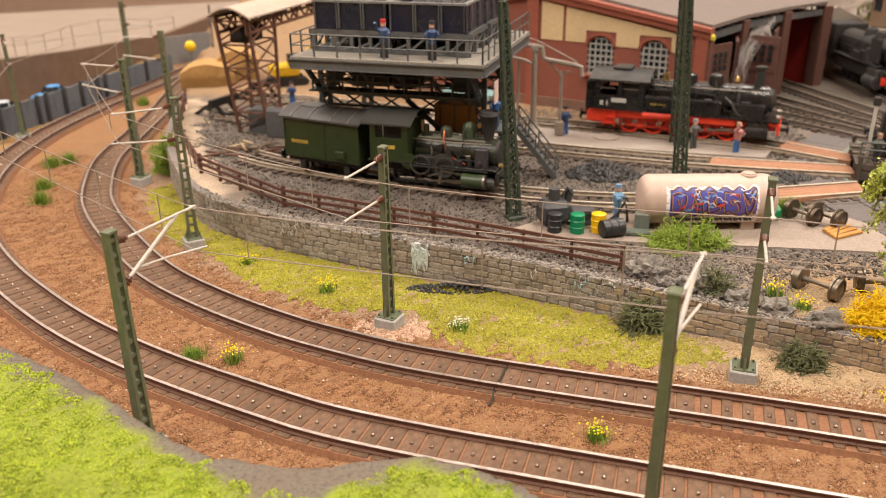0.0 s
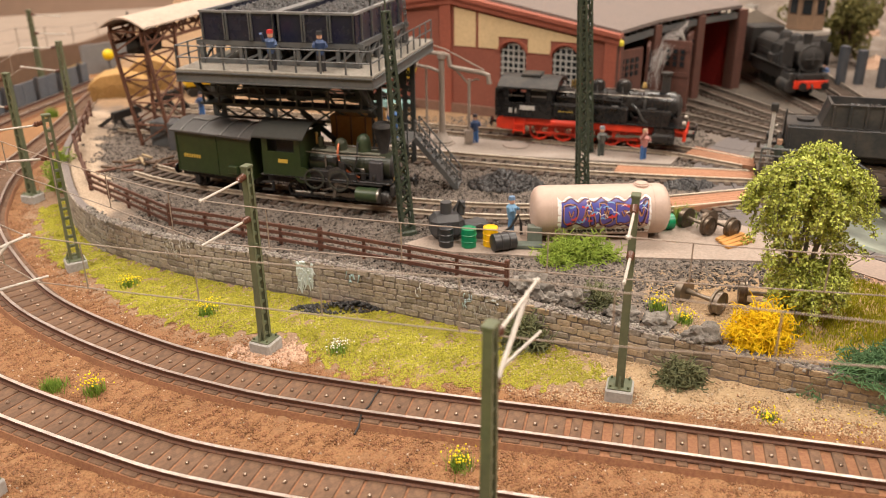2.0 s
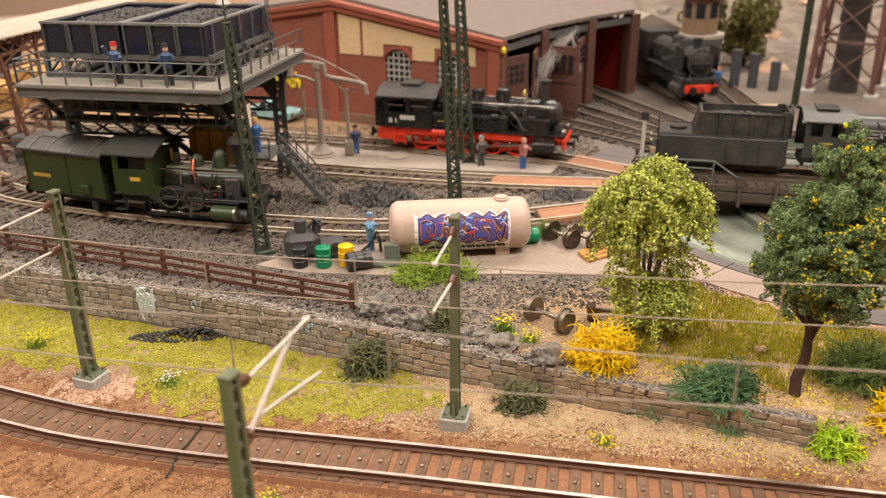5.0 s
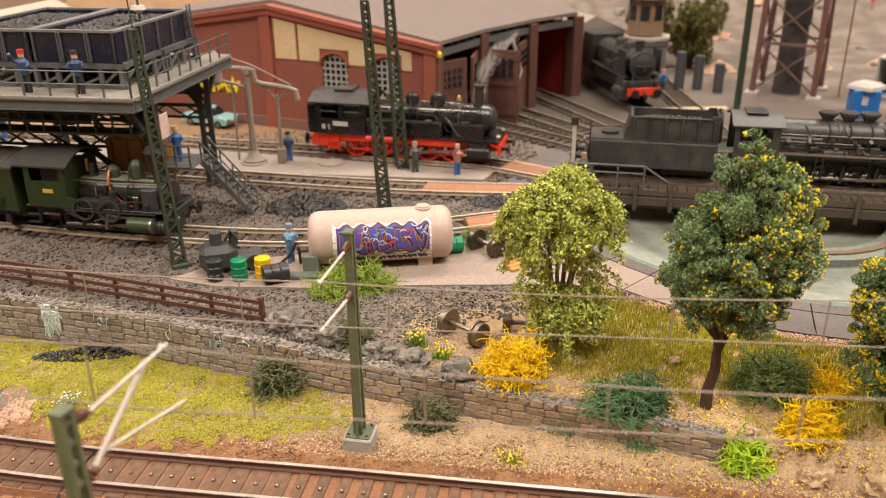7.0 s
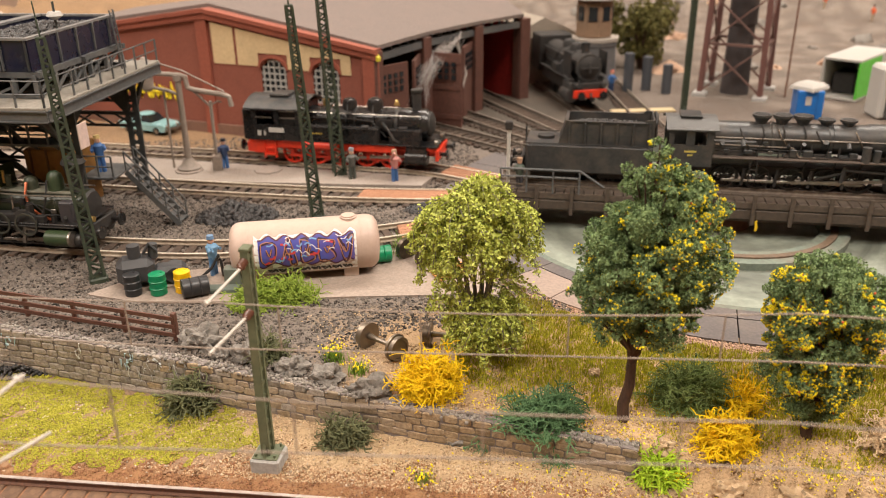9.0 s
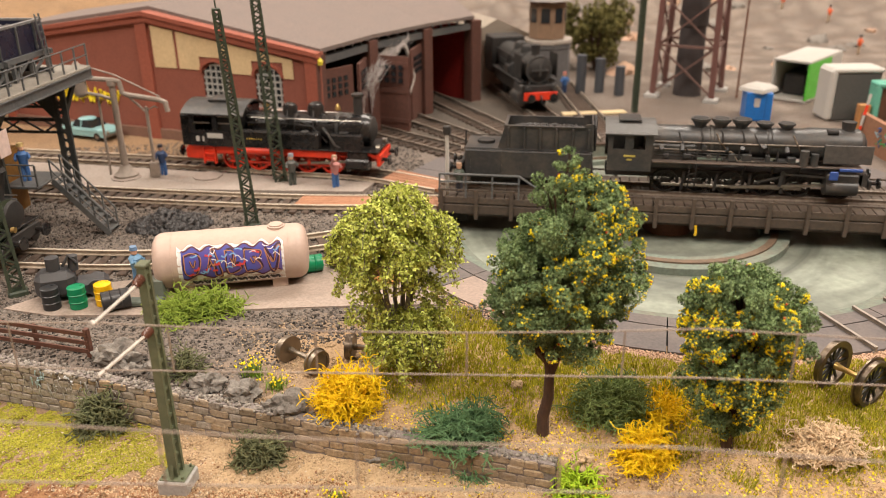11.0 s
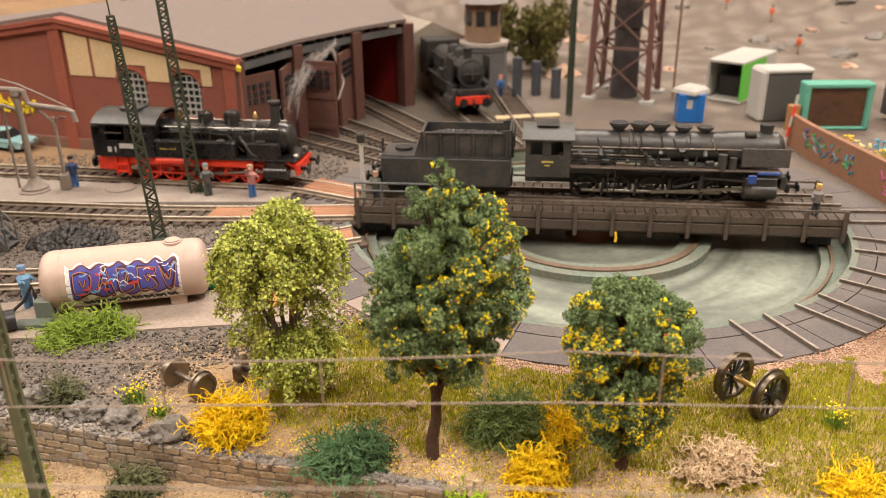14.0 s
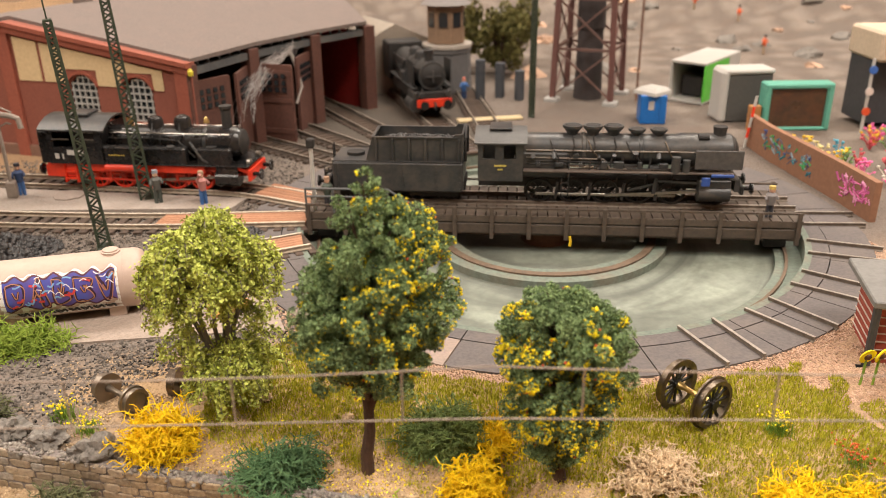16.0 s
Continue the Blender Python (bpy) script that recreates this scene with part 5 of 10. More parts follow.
def spoked(parent, x, y, r, rim_mat, spoke_mat, name="wheel", n=10, lab=""):
    s = 1 if y > 0 else -1
    g = G().lathe([(r * 0.84, 0), (r * 1.1, 0), (r * 1.1, 0.22), (r, 0.3), (r, 1), (r * 0.84, 1)], (x, y - s * 0.14, r), (x, y + s * 0.14, r), 22, caps=False)
    g.lathe([(r * 0.84, 1), (r * 0.84, 0)], (x, y - s * 0.14, r), (x, y + s * 0.14, r), 22, caps=False)
    w = part(name, g, rim_mat, parent, lab)
    g = G().cyl((x, y - s * 0.12, r), (x, y + s * 0.16, r), r * 0.2, n=10)
    for k in range(n):
        t = math.tau * k / n
        g.beam((x + 0.15 * r * math.cos(t), y, r + 0.15 * r * math.sin(t)), (x + 0.88 * r * math.cos(t), y, r + 0.88 * r * math.sin(t)), 0.07, 0.08, up=(0, 1, 0))
    part("spokes", g, spoke_mat, w)


def dome(g, x, r, z0, z1, y=0, m=0):
    g.lathe([(r * 1.08, 0), (r, 0.12), (r, 0.62), (r * 0.8, 0.86), (r * 0.35, 1)], (x, y, z0), (x, y, z1), 14, m)


def buffers(parent, x, s, z=1.2, mat=None):
    for y in (-1.0, 1.0):
        part("buffer", G().cyl((x, y, z), (x + s * 0.45, y, z), 0.13, n=10).lathe([(0.36, 0), (0.36, 0.6), (0.2, 1)], (x + s * 0.58, y, z), (x + s * 0.42, y, z), 14), mat or m_black, parent)


def pipe(parent, pts, r, mat, name="pipe", lab=""):
    return part(name, G().tube(pts, r, 7), mat, parent, lab)


# black and red tank locomotive by the shed
tl = thing("tank_locomotive", "black steam tank locomotive with bright red frames beside the shed", "steam locomotive", at(15.2, 56.95, RAIL_TOP, -20.0) @ at(-0.35, 0, 0) @ Matrix.Diagonal((0.965, 0.95, 0.95, 1)))
part("frame", G().box((0.1, 0, 1.25), (13.0, 1.6, 0.6), b=0.05).box((-5.9, 0, 1.0), (1.2, 2.0, 0.8), b=0.05), m_red, tl, "bright red frame")
part("running_board", G().box((0.2, 0, 1.82), (13.2, 3.3, 0.1), b=0.03), m_black, tl)
for y in (-1.45, 1.45):
    part("side_valance", G().box((-0.9, y, 1.5), (9.6, 0.12, 0.5), b=0.03), m_red, tl, "bright red valance")
    part("rear_footplate", G().box((-5.6, y, 1.3), (1.9, 0.14, 0.95), b=0.04), m_red, tl, "red rear frame plate")
    part("brake_tank", G().cyl((-2.6, y * 1.05, 1.55), (-0.6, y * 1.05, 1.55), 0.26, n=12), m_red, tl, "red air tank")
for x in (6.75, -6.6):
    part("buffer_beam", G().box((x, 0, 1.2), (0.22, 3.0, 0.75), b=0.04), m_red, tl, "red buffer beam")
buffers(tl, 6.85, 1), buffers(tl, -6.7, -1)
for y in (-0.82, 0.82):
    for k in range(5):
        spoked(tl, -3.6 + k * 1.75, y, 0.76, m_red, m_red, lab="red spoked wheel")
    s = 1 if y > 0 else -1
    part("cylinder", G().cyl((4.6, y * 1.55, 0.95), (6.1, y * 1.55, 0.95), 0.5, n=16).box((5.35, y * 1.5, 1.5), (1.4, 0.7, 0.5), b=0.05), m_black, tl, "black cylinder")
    part("coupling_rod", G().box((-0.1, y * 1.28, 0.6), (7.4, 0.09, 0.16), b=0.02), m_red, tl, "red coupling rod")
    part("connecting_rod", G().beam((0.2, y * 1.42, 0.62), (4.7, y * 1.42, 0.98), 0.09, 0.16), m_steel, tl)
    part("valve_gear", G().beam((1.8, y * 1.45, 1.5), (4.6, y * 1.45, 1.35), 0.09, 0.14).beam((1.9, y * 1.45, 1.6), (1.9, y * 1.45, 0.7), 0.1, 0.2), m_red, tl)
    part("side_step", G().box((-5.0, y * 1.85, 0.75), (0.9, 0.3, 0.08)).box((-5.0, y * 1.85, 1.2), (0.9, 0.3, 0.08)).box((-5.4, y * 1.85, 1.1), (0.08, 0.3, 1.2)).box((-4.6, y * 1.85, 1.1), (0.08, 0.3, 1.2)), m_red, tl, "red cab steps")
    part("side_tank", G().box((0.1, y * 1.6, 2.4), (5.4, 0.7, 1.1), b=0.1), m_black, tl, "black side water tank")
    part("air_pump", G().cyl((4.4, y * 1.5, 1.9), (4.4, y * 1.5, 3.0), 0.32, n=12), m_soot, tl)
    g = G()
    for k in range(5):
        g.box((-1.9 + k * 1.05, y * 1.955, 2.4), (0.05, 0.03, 1.0))
    part("rivet_strip", g, m_black, tl)
part("boiler", G().lathe([(0.95, 0), (0.95, 0.72), (1.02, 0.73), (1.02, 0.97), (0.85, 1)], (-2.4, 0, 3.0), (6.0, 0, 3.0), 26), m_black, tl, "black boiler")
part("smokebox_door", G().lathe([(0.85, 0), (0.82, 0.4), (0.5, 0.8), (0.12, 1)], (5.95, 0, 3.0), (6.35, 0, 3.0), 20), m_soot, tl)
part("smokebox_ring", G().lathe([(1.05, 0), (1.05, 1)], (3.75, 0, 3.0), (3.95, 0, 3.0), 24), m_loco_grey, tl)
part("chimney", G().lathe([(0.36, 0), (0.3, 0.2), (0.31, 0.85), (0.4, 0.9), (0.4, 1)], (5.1, 0, 3.8), (5.1, 0, 5.35), 16), m_soot, tl, "black chimney")
g = G()
dome(g, 2.2, 0.55, 3.8, 4.7), dome(g, 0.4, 0.5, 3.8, 4.6)
part("dome", g, m_black, tl, "black steam domes")
part("bell", G().lathe([(0.05, 0), (0.15, 0.4), (0.2, 1)], (3.6, 0.4, 4.5), (3.6, 0.4, 4.1), 10), m_brass, tl)
g = G()
for y in (-1.72, 1.72):
    for c, s in (((-4.35, 2.35), (3.6, 1.1)), ((-5.95, 3.4), (0.4, 1.0)), ((-4.3, 3.4), (0.35, 1.0)), ((-2.75, 3.4), (0.4, 1.0)), ((-4.35, 4.0), (3.6, 0.25))):
        g.box((c[0], y, c[1]), (s[0], 0.1, s[1]))
g.box((-2.6, 0, 3.0), (0.1, 3.4, 2.3)).box((-6.1, 0, 3.0), (0.1, 3.4, 2.3))
cabn = part("cab", g, m_black, tl, "black driver's cab")
arc = [(-1.9 + 3.8 * k / 10, 4.05 + 0.62 * math.sin(math.pi * k / 10) ** 0.8) for k in range(11)]
part("cab_roof", G().cross(arc + [(y, z - 0.1) for y, z in arc[::-1]], -6.6, -2.2), m_loco_grey, cabn, "worn grey-black cab roof")
part("roof_vent", G().box((-4.4, 0, 4.72), (1.4, 1.5, 0.2), b=0.05), m_loco_grey, cabn)
part("coal_box", G().box((-6.4, 0, 2.8), (0.9, 3.2, 2.1), b=0.06), m_black, tl, "black coal box")
# Black block added behind the windows so the cab looks shaded inside.
part("cab_inside", G().box((-3.6, 0, 2.7), (1.7, 2.9, 2.2), b=0.1), m_soot, cabn, "black core added to darken the cab's inside")
part("driver_window_frame", G().box((-5.2, -1.8, 3.42), (1.15, 0.05, 0.08)).box((-3.5, -1.8, 3.42), (1.1, 0.05, 0.08)).box((-3.5, -1.8, 3.88), (1.1, 0.05, 0.06)), m_steel, cabn)
part("smokebox_side", G().box((4.6, -1.35, 2.35), (2.2, 0.5, 1.15), b=0.08).box((4.6, 1.35, 2.35), (2.2, 0.5, 1.15), b=0.08), m_black, tl, "black box beside the smokebox")
part("boiler_band", G().lathe([(0.99, 0), (0.99, 1)], (0.9, 0, 3.0), (1.0, 0, 3.0), 24).lathe([(0.99, 0), (0.99, 1)], (-0.8, 0, 3.0), (-0.7, 0, 3.0), 24), m_loco_grey, tl)
for y in (-1.75, 1.75):
    part("hand_rail", G().tube([(-2.2, y * 0.62, 3.75), (5.6, y * 0.62, 3.75)], 0.035, 5), m_steel, tl, "bright hand rail")
    for k in range(4):
        part("brake_hanger", G().beam((-2.7 + k * 1.75, y * 0.62, 0.4), (-2.6 + k * 1.75, y * 0.62, 1.3), 0.1, 0.16), m_red, tl)
part("cab_plate", G().box((-4.35, -1.79, 2.55), (1.1, 0.03, 0.32)), m_white, cabn, "pale number plate with unreadable bars")
for x, w in ((-5.6, 0.5), (-5.2, 0.2)):
    part("lettering_bar", G().box((x, -1.79, 2.3), (w * 0.5, 0.03, 0.35)), m_white, cabn)
pipe(tl, [(-2.3, -0.9, 3.8), (1.5, -1.05, 3.7), (4.0, -0.95, 3.75)], 0.07, m_soot, "hand_rail")
pipe(tl, [(3.0, -1.1, 3.2), (3.4, -1.6, 3.0), (3.9, -1.6, 2.2), (4.3, -1.5, 2.0)], 0.09, m_loco_grey, "steam_pipe", "dull steam pipe")
for y in (-1, 1):
    pipe(tl, [(-2.4, y * 1.02, 3.35), (0.5, y * 1.1, 3.4), (2.2, y * 1.08, 3.3), (3.2, y * 1.1, 2.2)], 0.06, m_soot, "boiler_pipe")
    pipe(tl, [(2.2, y * 0.5, 4.2), (2.3, y * 1.0, 3.6), (2.2, y * 1.15, 2.0)], 0.05, m_soot, "sand_pipe")
    pipe(tl, [(0.4, y * 0.5, 4.2), (0.5, y * 1.0, 3.6), (0.4, y * 1.1, 3.2)], 0.05, m_soot, "sand_pipe")
    part("tank_filler", G().cyl((1.9, y * 1.6, 2.9), (1.9, y * 1.6, 3.08), 0.26, n=12), m_loco_grey, tl)
    part("tank_rail", G().tube([(-2.4, y * 1.85, 3.05), (2.7, y * 1.85, 3.05)], 0.035, 5), m_soot, tl)
    for k in range(6):
        part("spring", G().box((-3.6 + k * 1.45, y * 1.2, 1.05), (0.5, 0.12, 0.14), b=0.03), m_red, tl)
for k in range(7):
    part("lettering_bar", G().box((-2.0 + k * 0.16, -1.97, 2.5), (0.07, 0.03, 0.09)), m_gold, tl)
part("safety_valve", G().cyl((-1.2, 0, 3.9), (-1.2, 0, 4.5), 0.13, n=8).cyl((-1.5, 0.2, 3.9), (-1.5, 0.2, 4.4), 0.1, n=8), m_brass, tl, "brass safety valves")
part("front_lamp", G().cyl((6.5, -0.9, 1.95), (6.75, -0.9, 1.95), 0.22, n=12).cyl((6.5, 0.9, 1.95), (6.75, 0.9, 1.95), 0.22, n=12), m_steel, tl)
part("front_skirt", G().box((6.2, 0, 1.6), (0.9, 2.9, 0.2), rx=0, ry=18), m_red, tl, "red front apron")

# green branch-line locomotive with its box van
gl = thing("green_locomotive", "small green steam locomotive with a black chimney under the bunker", "steam locomotive", at(-1.85, 45.75, RAIL_TOP, -17.0) @ Matrix.Diagonal((0.99, 0.96, 0.95, 1)))
part("frame", G().box((0, 0, 1.2), (8.0, 1.5, 0.55), b=0.04), m_soot, gl)
part("running_board", G().box((0, 0, 1.62), (8.0, 3.1, 0.12), b=0.03), m_black, gl)
for y in (-0.82, 0.82):
    for k, x in enumerate((-2.0, -0.2, 1.6)):
        spoked(gl, x, y, 0.62, m_wheel_dark, m_wheel_dark, lab="dark spoked wheel")
    part("cylinder", G().cyl((2.3, y * 1.5, 0.75), (3.7, y * 1.5, 0.75), 0.42, n=16).cyl((3.7, y * 1.5, 0.75), (3.85, y * 1.5, 0.75), 0.36, n=16), m_loco_grey, gl, "dull grey cylinder")
    part("coupling_rod", G().box((-0.2, y * 1.25, 0.5), (3.9, 0.08, 0.15), b=0.02), m_steel, gl)
    part("connecting_rod", G().beam((-0.2, y * 1.36, 0.5), (2.4, y * 1.36, 0.76), 0.08, 0.14), m_steel, gl)
    part("splasher", G().lathe([(0.75, 0), (0.75, 1)], (0.7, y * 1.5, 1.6), (0.7, y * 1.75, 1.6), 20), m_loco_grey, gl)
part("buffer_beam", G().box((4.0, 0, 1.15), (0.2, 2.9, 0.65), b=0.04), m_soot, gl)
buffers(gl, 4.1, 1, 1.15)
part("boiler", G().lathe([(0.82, 0), (0.82, 0.3), (0.86, 0.31), (0.86, 0.34), (0.82, 0.35), (0.82, 0.68), (0.86, 0.69), (0.86, 1)], (-1.2, 0, 2.25), (3.7, 0, 2.25), 24), paint(0.022, 0.027, 0.014, 0.4), gl, "dusty olive-green boiler")
part("boiler_top", G().box((0.9, 0, 3.02), (4.2, 1.0, 0.12), b=0.04), paint(0.17, 0.165, 0.125, 0.8), gl, "dusty boiler top")
part("smokebox_door", G().lathe([(0.84, 0), (0.75, 0.5), (0.1, 1)], (3.7, 0, 2.25), (3.95, 0, 2.25), 20), m_soot, gl)
part("chimney", G().lathe([(0.36, 0), (0.27, 0.12), (0.54, 0.82), (0.62, 0.88), (0.5, 1), (0.44, 0.93)], (3.1, 0, 2.95), (3.1, 0, 4.85), 18), m_soot, gl, "flared black chimney")
g = G()
dome(g, 1.9, 0.42, 2.95, 4.1)
part("sand_dome", g, paint(0.04, 0.062, 0.03, 0.45), gl, "dark green dome")
g = G()
dome(g, 0.5, 0.36, 2.95, 3.75)
part("steam_dome", g, paint(0.05, 0.058, 0.035, 0.5), gl)
pipe(gl, [(0.5, -0.35, 3.5), (0.55, -0.7, 3.0), (0.75, -0.92, 2.4), (1.3, -1.0, 2.0), (2.0, -1.1, 1.75)], 0.07, paint(0.45, 0.12, 0.05, 0.35, 0.5), "copper_pipe", "copper red steam pipe")
g = G()
for y in (-1.5, 1.5):
    g.box((-2.6, y, 2.35), (2.4, 0.09, 1.5))
    g.box((-1.6, y, 3.5), (0.35, 0.09, 0.9)).box((-3.6, y, 3.5), (0.35, 0.09, 0.9)).box((-2.6, y, 3.95), (2.4, 0.09, 0.2))
    g.lathe([(0.5, 0), (0.5, 1)], (-1.35, y - 0.04, 1.75), (-1.35, y + 0.04, 1.75), 16)
g.box((-1.45, 0, 2.9), (0.09, 3.0, 2.4))
gc = part("cab", g, m_green, gl, "dark green open cab")
# Solid black filling stands in for the shade in the open cab.
part("boiler_backhead", G().box((-2.35, 0, 2.7), (1.5, 2.5, 2.3), b=0.15), m_soot, gc, "black block that fills the cab as its shade")
for y in (-1.56, 1.56):
    for x, r_ in ((-0.6, 0.62), (0.9, 0.62)):
        part("splasher_ring", G().lathe([(r_, 0), (r_, 1), (r_ * 0.86, 1), (r_ * 0.86, 0)], (x, y, 1.62), (x, y * 1.05, 1.62), 22, caps=False), paint(0.05, 0.05, 0.038, 0.6), gl, "dusty ring of a wheel splasher")
    pipe(gl, [(-1.2, y * 0.62, 1.95), (0.6, y * 0.66, 1.85), (2.2, y * 0.64, 2.0), (3.3, y * 0.6, 1.8)], 0.06, m_soot, "feed_pipe")
    pipe(gl, [(-0.2, y * 0.5, 2.85), (-0.1, y * 0.62, 2.2), (0.1, y * 0.68, 1.7)], 0.05, m_steel, "injector_pipe")
    part("lubricator", G().box((1.6, y * 0.8, 1.85), (0.5, 0.3, 0.4), b=0.05).cyl((2.3, y * 0.8, 1.7), (2.3, y * 0.8, 2.1), 0.14, n=10).box((-0.9, y * 0.85, 1.8), (0.35, 0.3, 0.35), b=0.05), m_soot, gl)
    part("brake_gear", G().beam((-2.4, y * 0.7, 0.35), (1.9, y * 0.7, 0.35), 0.06, 0.1).beam((-1.1, y * 0.7, 0.3), (-1.0, y * 0.7, 1.1), 0.08, 0.14).beam((0.7, y * 0.7, 0.3), (0.8, y * 0.7, 1.1), 0.08, 0.14), m_soot, gl)
    part("foot_step", G().box((-3.6, y, 0.7), (0.7, 0.25, 0.06)).box((-3.6, y, 1.15), (0.7, 0.25, 0.06)).box((-3.25, y, 0.95), (0.06, 0.2, 0.6)), m_soot, gl)
arc = [(-1.75 + 3.5 * k / 12, 4.02 + 0.6 * math.sin(math.pi * k / 12)) for k in range(13)]
part("cab_roof", G().cross(arc + [(y, z - 0.1) for y, z in arc[::-1]], -4.3, -1.1), paint(0.05, 0.05, 0.045, 0.55), gc, "dark grey curved roof")
part("number_bar", G().box((-2.5, -1.56, 2.55), (0.6, 0.03, 0.22)), m_gold, gc)
part("whistle", G().cyl((-1.0, 0, 3.3), (-1.0, 0, 4.0), 0.08, n=8), m_brass, gl)
for x, z in ((-2.9, 3.45), (-3.1, 3.1), (-2.4, 3.3)):
    part("gauge", G().cyl((-1.52 + x * 0 - 0.03, x + 2.7, z), (-1.6, x + 2.7, z), 0.13, n=10), m_steel, gc)
for y in (-1, 1):
    pipe(gl, [(-1.3, y * 0.9, 3.05), (1.0, y * 0.96, 3.0), (3.5, y * 0.9, 3.05)], 0.045, m_steel, "hand_rail")
    pipe(gl, [(1.7, y * 0.4, 3.7), (1.8, y * 0.9, 2.9), (1.5, y * 1.05, 1.8)], 0.05, m_soot, "sand_pipe")
    pipe(gl, [(2.9, y * 0.7, 2.3), (2.9, y * 1.25, 1.9), (2.9, y * 1.3, 1.1)], 0.11, m_soot, "steam_pipe")
    part("valve_gear", G().beam((0.6, y * 1.45, 1.35), (2.4, y * 1.45, 1.15), 0.07, 0.12).beam((0.7, y * 1.45, 1.5), (0.5, y * 1.45, 0.5), 0.08, 0.16).beam((-0.2, y * 1.42, 0.9), (0.7, y * 1.42, 1.2), 0.07, 0.1), m_steel, gl)
    part("side_tool_box", G().box((-0.3, y * 1.2, 1.9), (1.2, 0.5, 0.45), b=0.05), m_soot, gl)
    part("air_pump", G().cyl((1.0, y * 1.2, 1.7), (1.0, y * 1.2, 2.6), 0.2, n=10), m_soot, gl)
for y in (-1, 1):
    part("pump_box", G().box((2.95, y * 0.95, 2.15), (0.75, 0.5, 1.3), b=0.08), paint(0.055, 0.05, 0.055, 0.55), gl, "dark grey box beside the smokebox")
    part("cylinder_cover", G().cyl((2.0, y * 1.62, 0.95), (3.3, y * 1.62, 0.95), 0.42, n=16), paint(0.05, 0.08, 0.035, 0.4), gl, "green cylinder")
    part("cylinder_ring", G().lathe([(0.44, 0), (0.44, 1), (0.3, 1)], (3.28, y * 1.62, 0.95), (3.4, y * 1.62, 0.95), 16), m_steel, gl, "bright steel ring")
    part("foot_board", G().box((1.0, y * 1.42, 1.52), (5.0, 0.4, 0.07), b=0.02), m_soot, gl)
    part("check_valve", G().cyl((0.15, y * 0.95, 2.15), (0.15, y * 1.2, 2.15), 0.2, n=10).cyl((0.5, y * 1.0, 2.5), (0.5, y * 1.0, 2.85), 0.12, n=8).box((0.15, y * 1.12, 1.85), (0.3, 0.2, 0.5), b=0.04), m_soot, gl)
    part("builder_plate", G().box((2.1, y * 0.9, 2.15), (0.3, 0.06, 0.22), b=0.02), m_steel, gl)
    for k in range(3):
        pipe(gl, [(-1.2, y * 0.78, 2.75 - 0.1 * k), (0.6 + 0.4 * k, y * 0.92, 2.7 - 0.12 * k), (1.0 + 0.5 * k, y * 1.0, 2.2), (1.2 + 0.5 * k, y * 1.1, 1.6)], 0.03, m_soot, "thin_pipe")
part("safety_valve", G().cyl((-0.75, 0, 3.0), (-0.75, 0, 3.75), 0.17, n=10).cyl((-0.75, 0.0, 3.0), (-0.75, 0, 3.12), 0.32, n=12), paint(0.05, 0.058, 0.035, 0.5), gl)
part("lamp", G().cyl((3.95, -0.7, 1.75), (4.15, -0.7, 1.75), 0.16, n=10), m_brass, gl)
# its box van
gv = thing("box_van", "green box van with a dark roof coupled to the small locomotive", "railway van", at(-9.15, 48.5, RAIL_TOP, -24.5) @ at(0.75, 0, 0) @ Matrix.Diagonal((0.9, 0.95, 0.9, 1)))
part("frame", G().box((0, 0, 1.0), (6.0, 2.4, 0.4), b=0.04), m_soot, gv)
for x in (-1.8, 1.8):
    for y in (-0.82, 0.82):
        spoked(gv, x, y, 0.5, m_wheel_dark, m_wheel_dark)
    part("axle_box", G().box((x, -1.15, 0.6), (0.5, 0.3, 0.6), b=0.05), m_soot, gv)
body = part("body", G().box((0, 0, 2.6), (6.0, 3.0, 2.9), b=0.05), m_green, gv, "plain green van body")
for x in (-2.95, 0.3, 2.95):
    part("panel_strip", G().box((x, -1.52, 2.6), (0.1, 0.05, 2.85)), m_green, body)
part("tool_box", G().box((1.6, -1.62, 1.75), (0.7, 0.25, 0.5), b=0.03), m_green, body)
for k in range(7):
    part("lettering_bar", G().box((-2.35 + k * 0.2, -1.52, 2.3), (0.12, 0.03, 0.22)), m_gold, body)
arc = [(-1.7 + 3.4 * k / 12, 4.0 + 0.5 * math.sin(math.pi * k / 12)) for k in range(13)]
part("roof", G().cross(arc + [(y, z - 0.12) for y, z in arc[::-1]], -3.25, 3.25), paint(0.075, 0.07, 0.068, 0.6), gv, "worn dark grey curved roof")
for x in (-2.3, -0.9, 0.9, 2.3):
    part("roof_strip", G().cross([(y, z + 0.04) for y, z in arc] + [(y, z - 0.02) for y, z in arc[::-1]], x - 0.06, x + 0.06), paint(0.14, 0.135, 0.13, 0.5), gv)
part("roof_hatch", G().box((-1.5, 0, 4.5), (1.6, 1.0, 0.12), b=0.04), paint(0.16, 0.155, 0.15, 0.5), gv)
buffers(gv, -3.0, -1, 1.1)

# ---- turntable bridge ----
TT = -18.0
BZ = 0.75
br = thing("turntable_bridge", "dark weathered turntable bridge with timber side railings", "turntable bridge", at(PIT[0], PIT[1], BZ, TT))
part("main_girder", G().box((0, -1.35, 1.15), (26.4, 0.3, 1.3)).box((0, -1.35, 1.8), (26.4, 0.6, 0.1)).box((0, -1.35, 0.55), (26.4, 0.6, 0.1)), m_bridge, br)
part("main_girder", G().box((0, 1.35, 1.15), (26.4, 0.3, 1.3)).box((0, 1.35, 1.8), (26.4, 0.6, 0.1)).box((0, 1.35, 0.55), (26.4, 0.6, 0.1)), m_bridge, br)
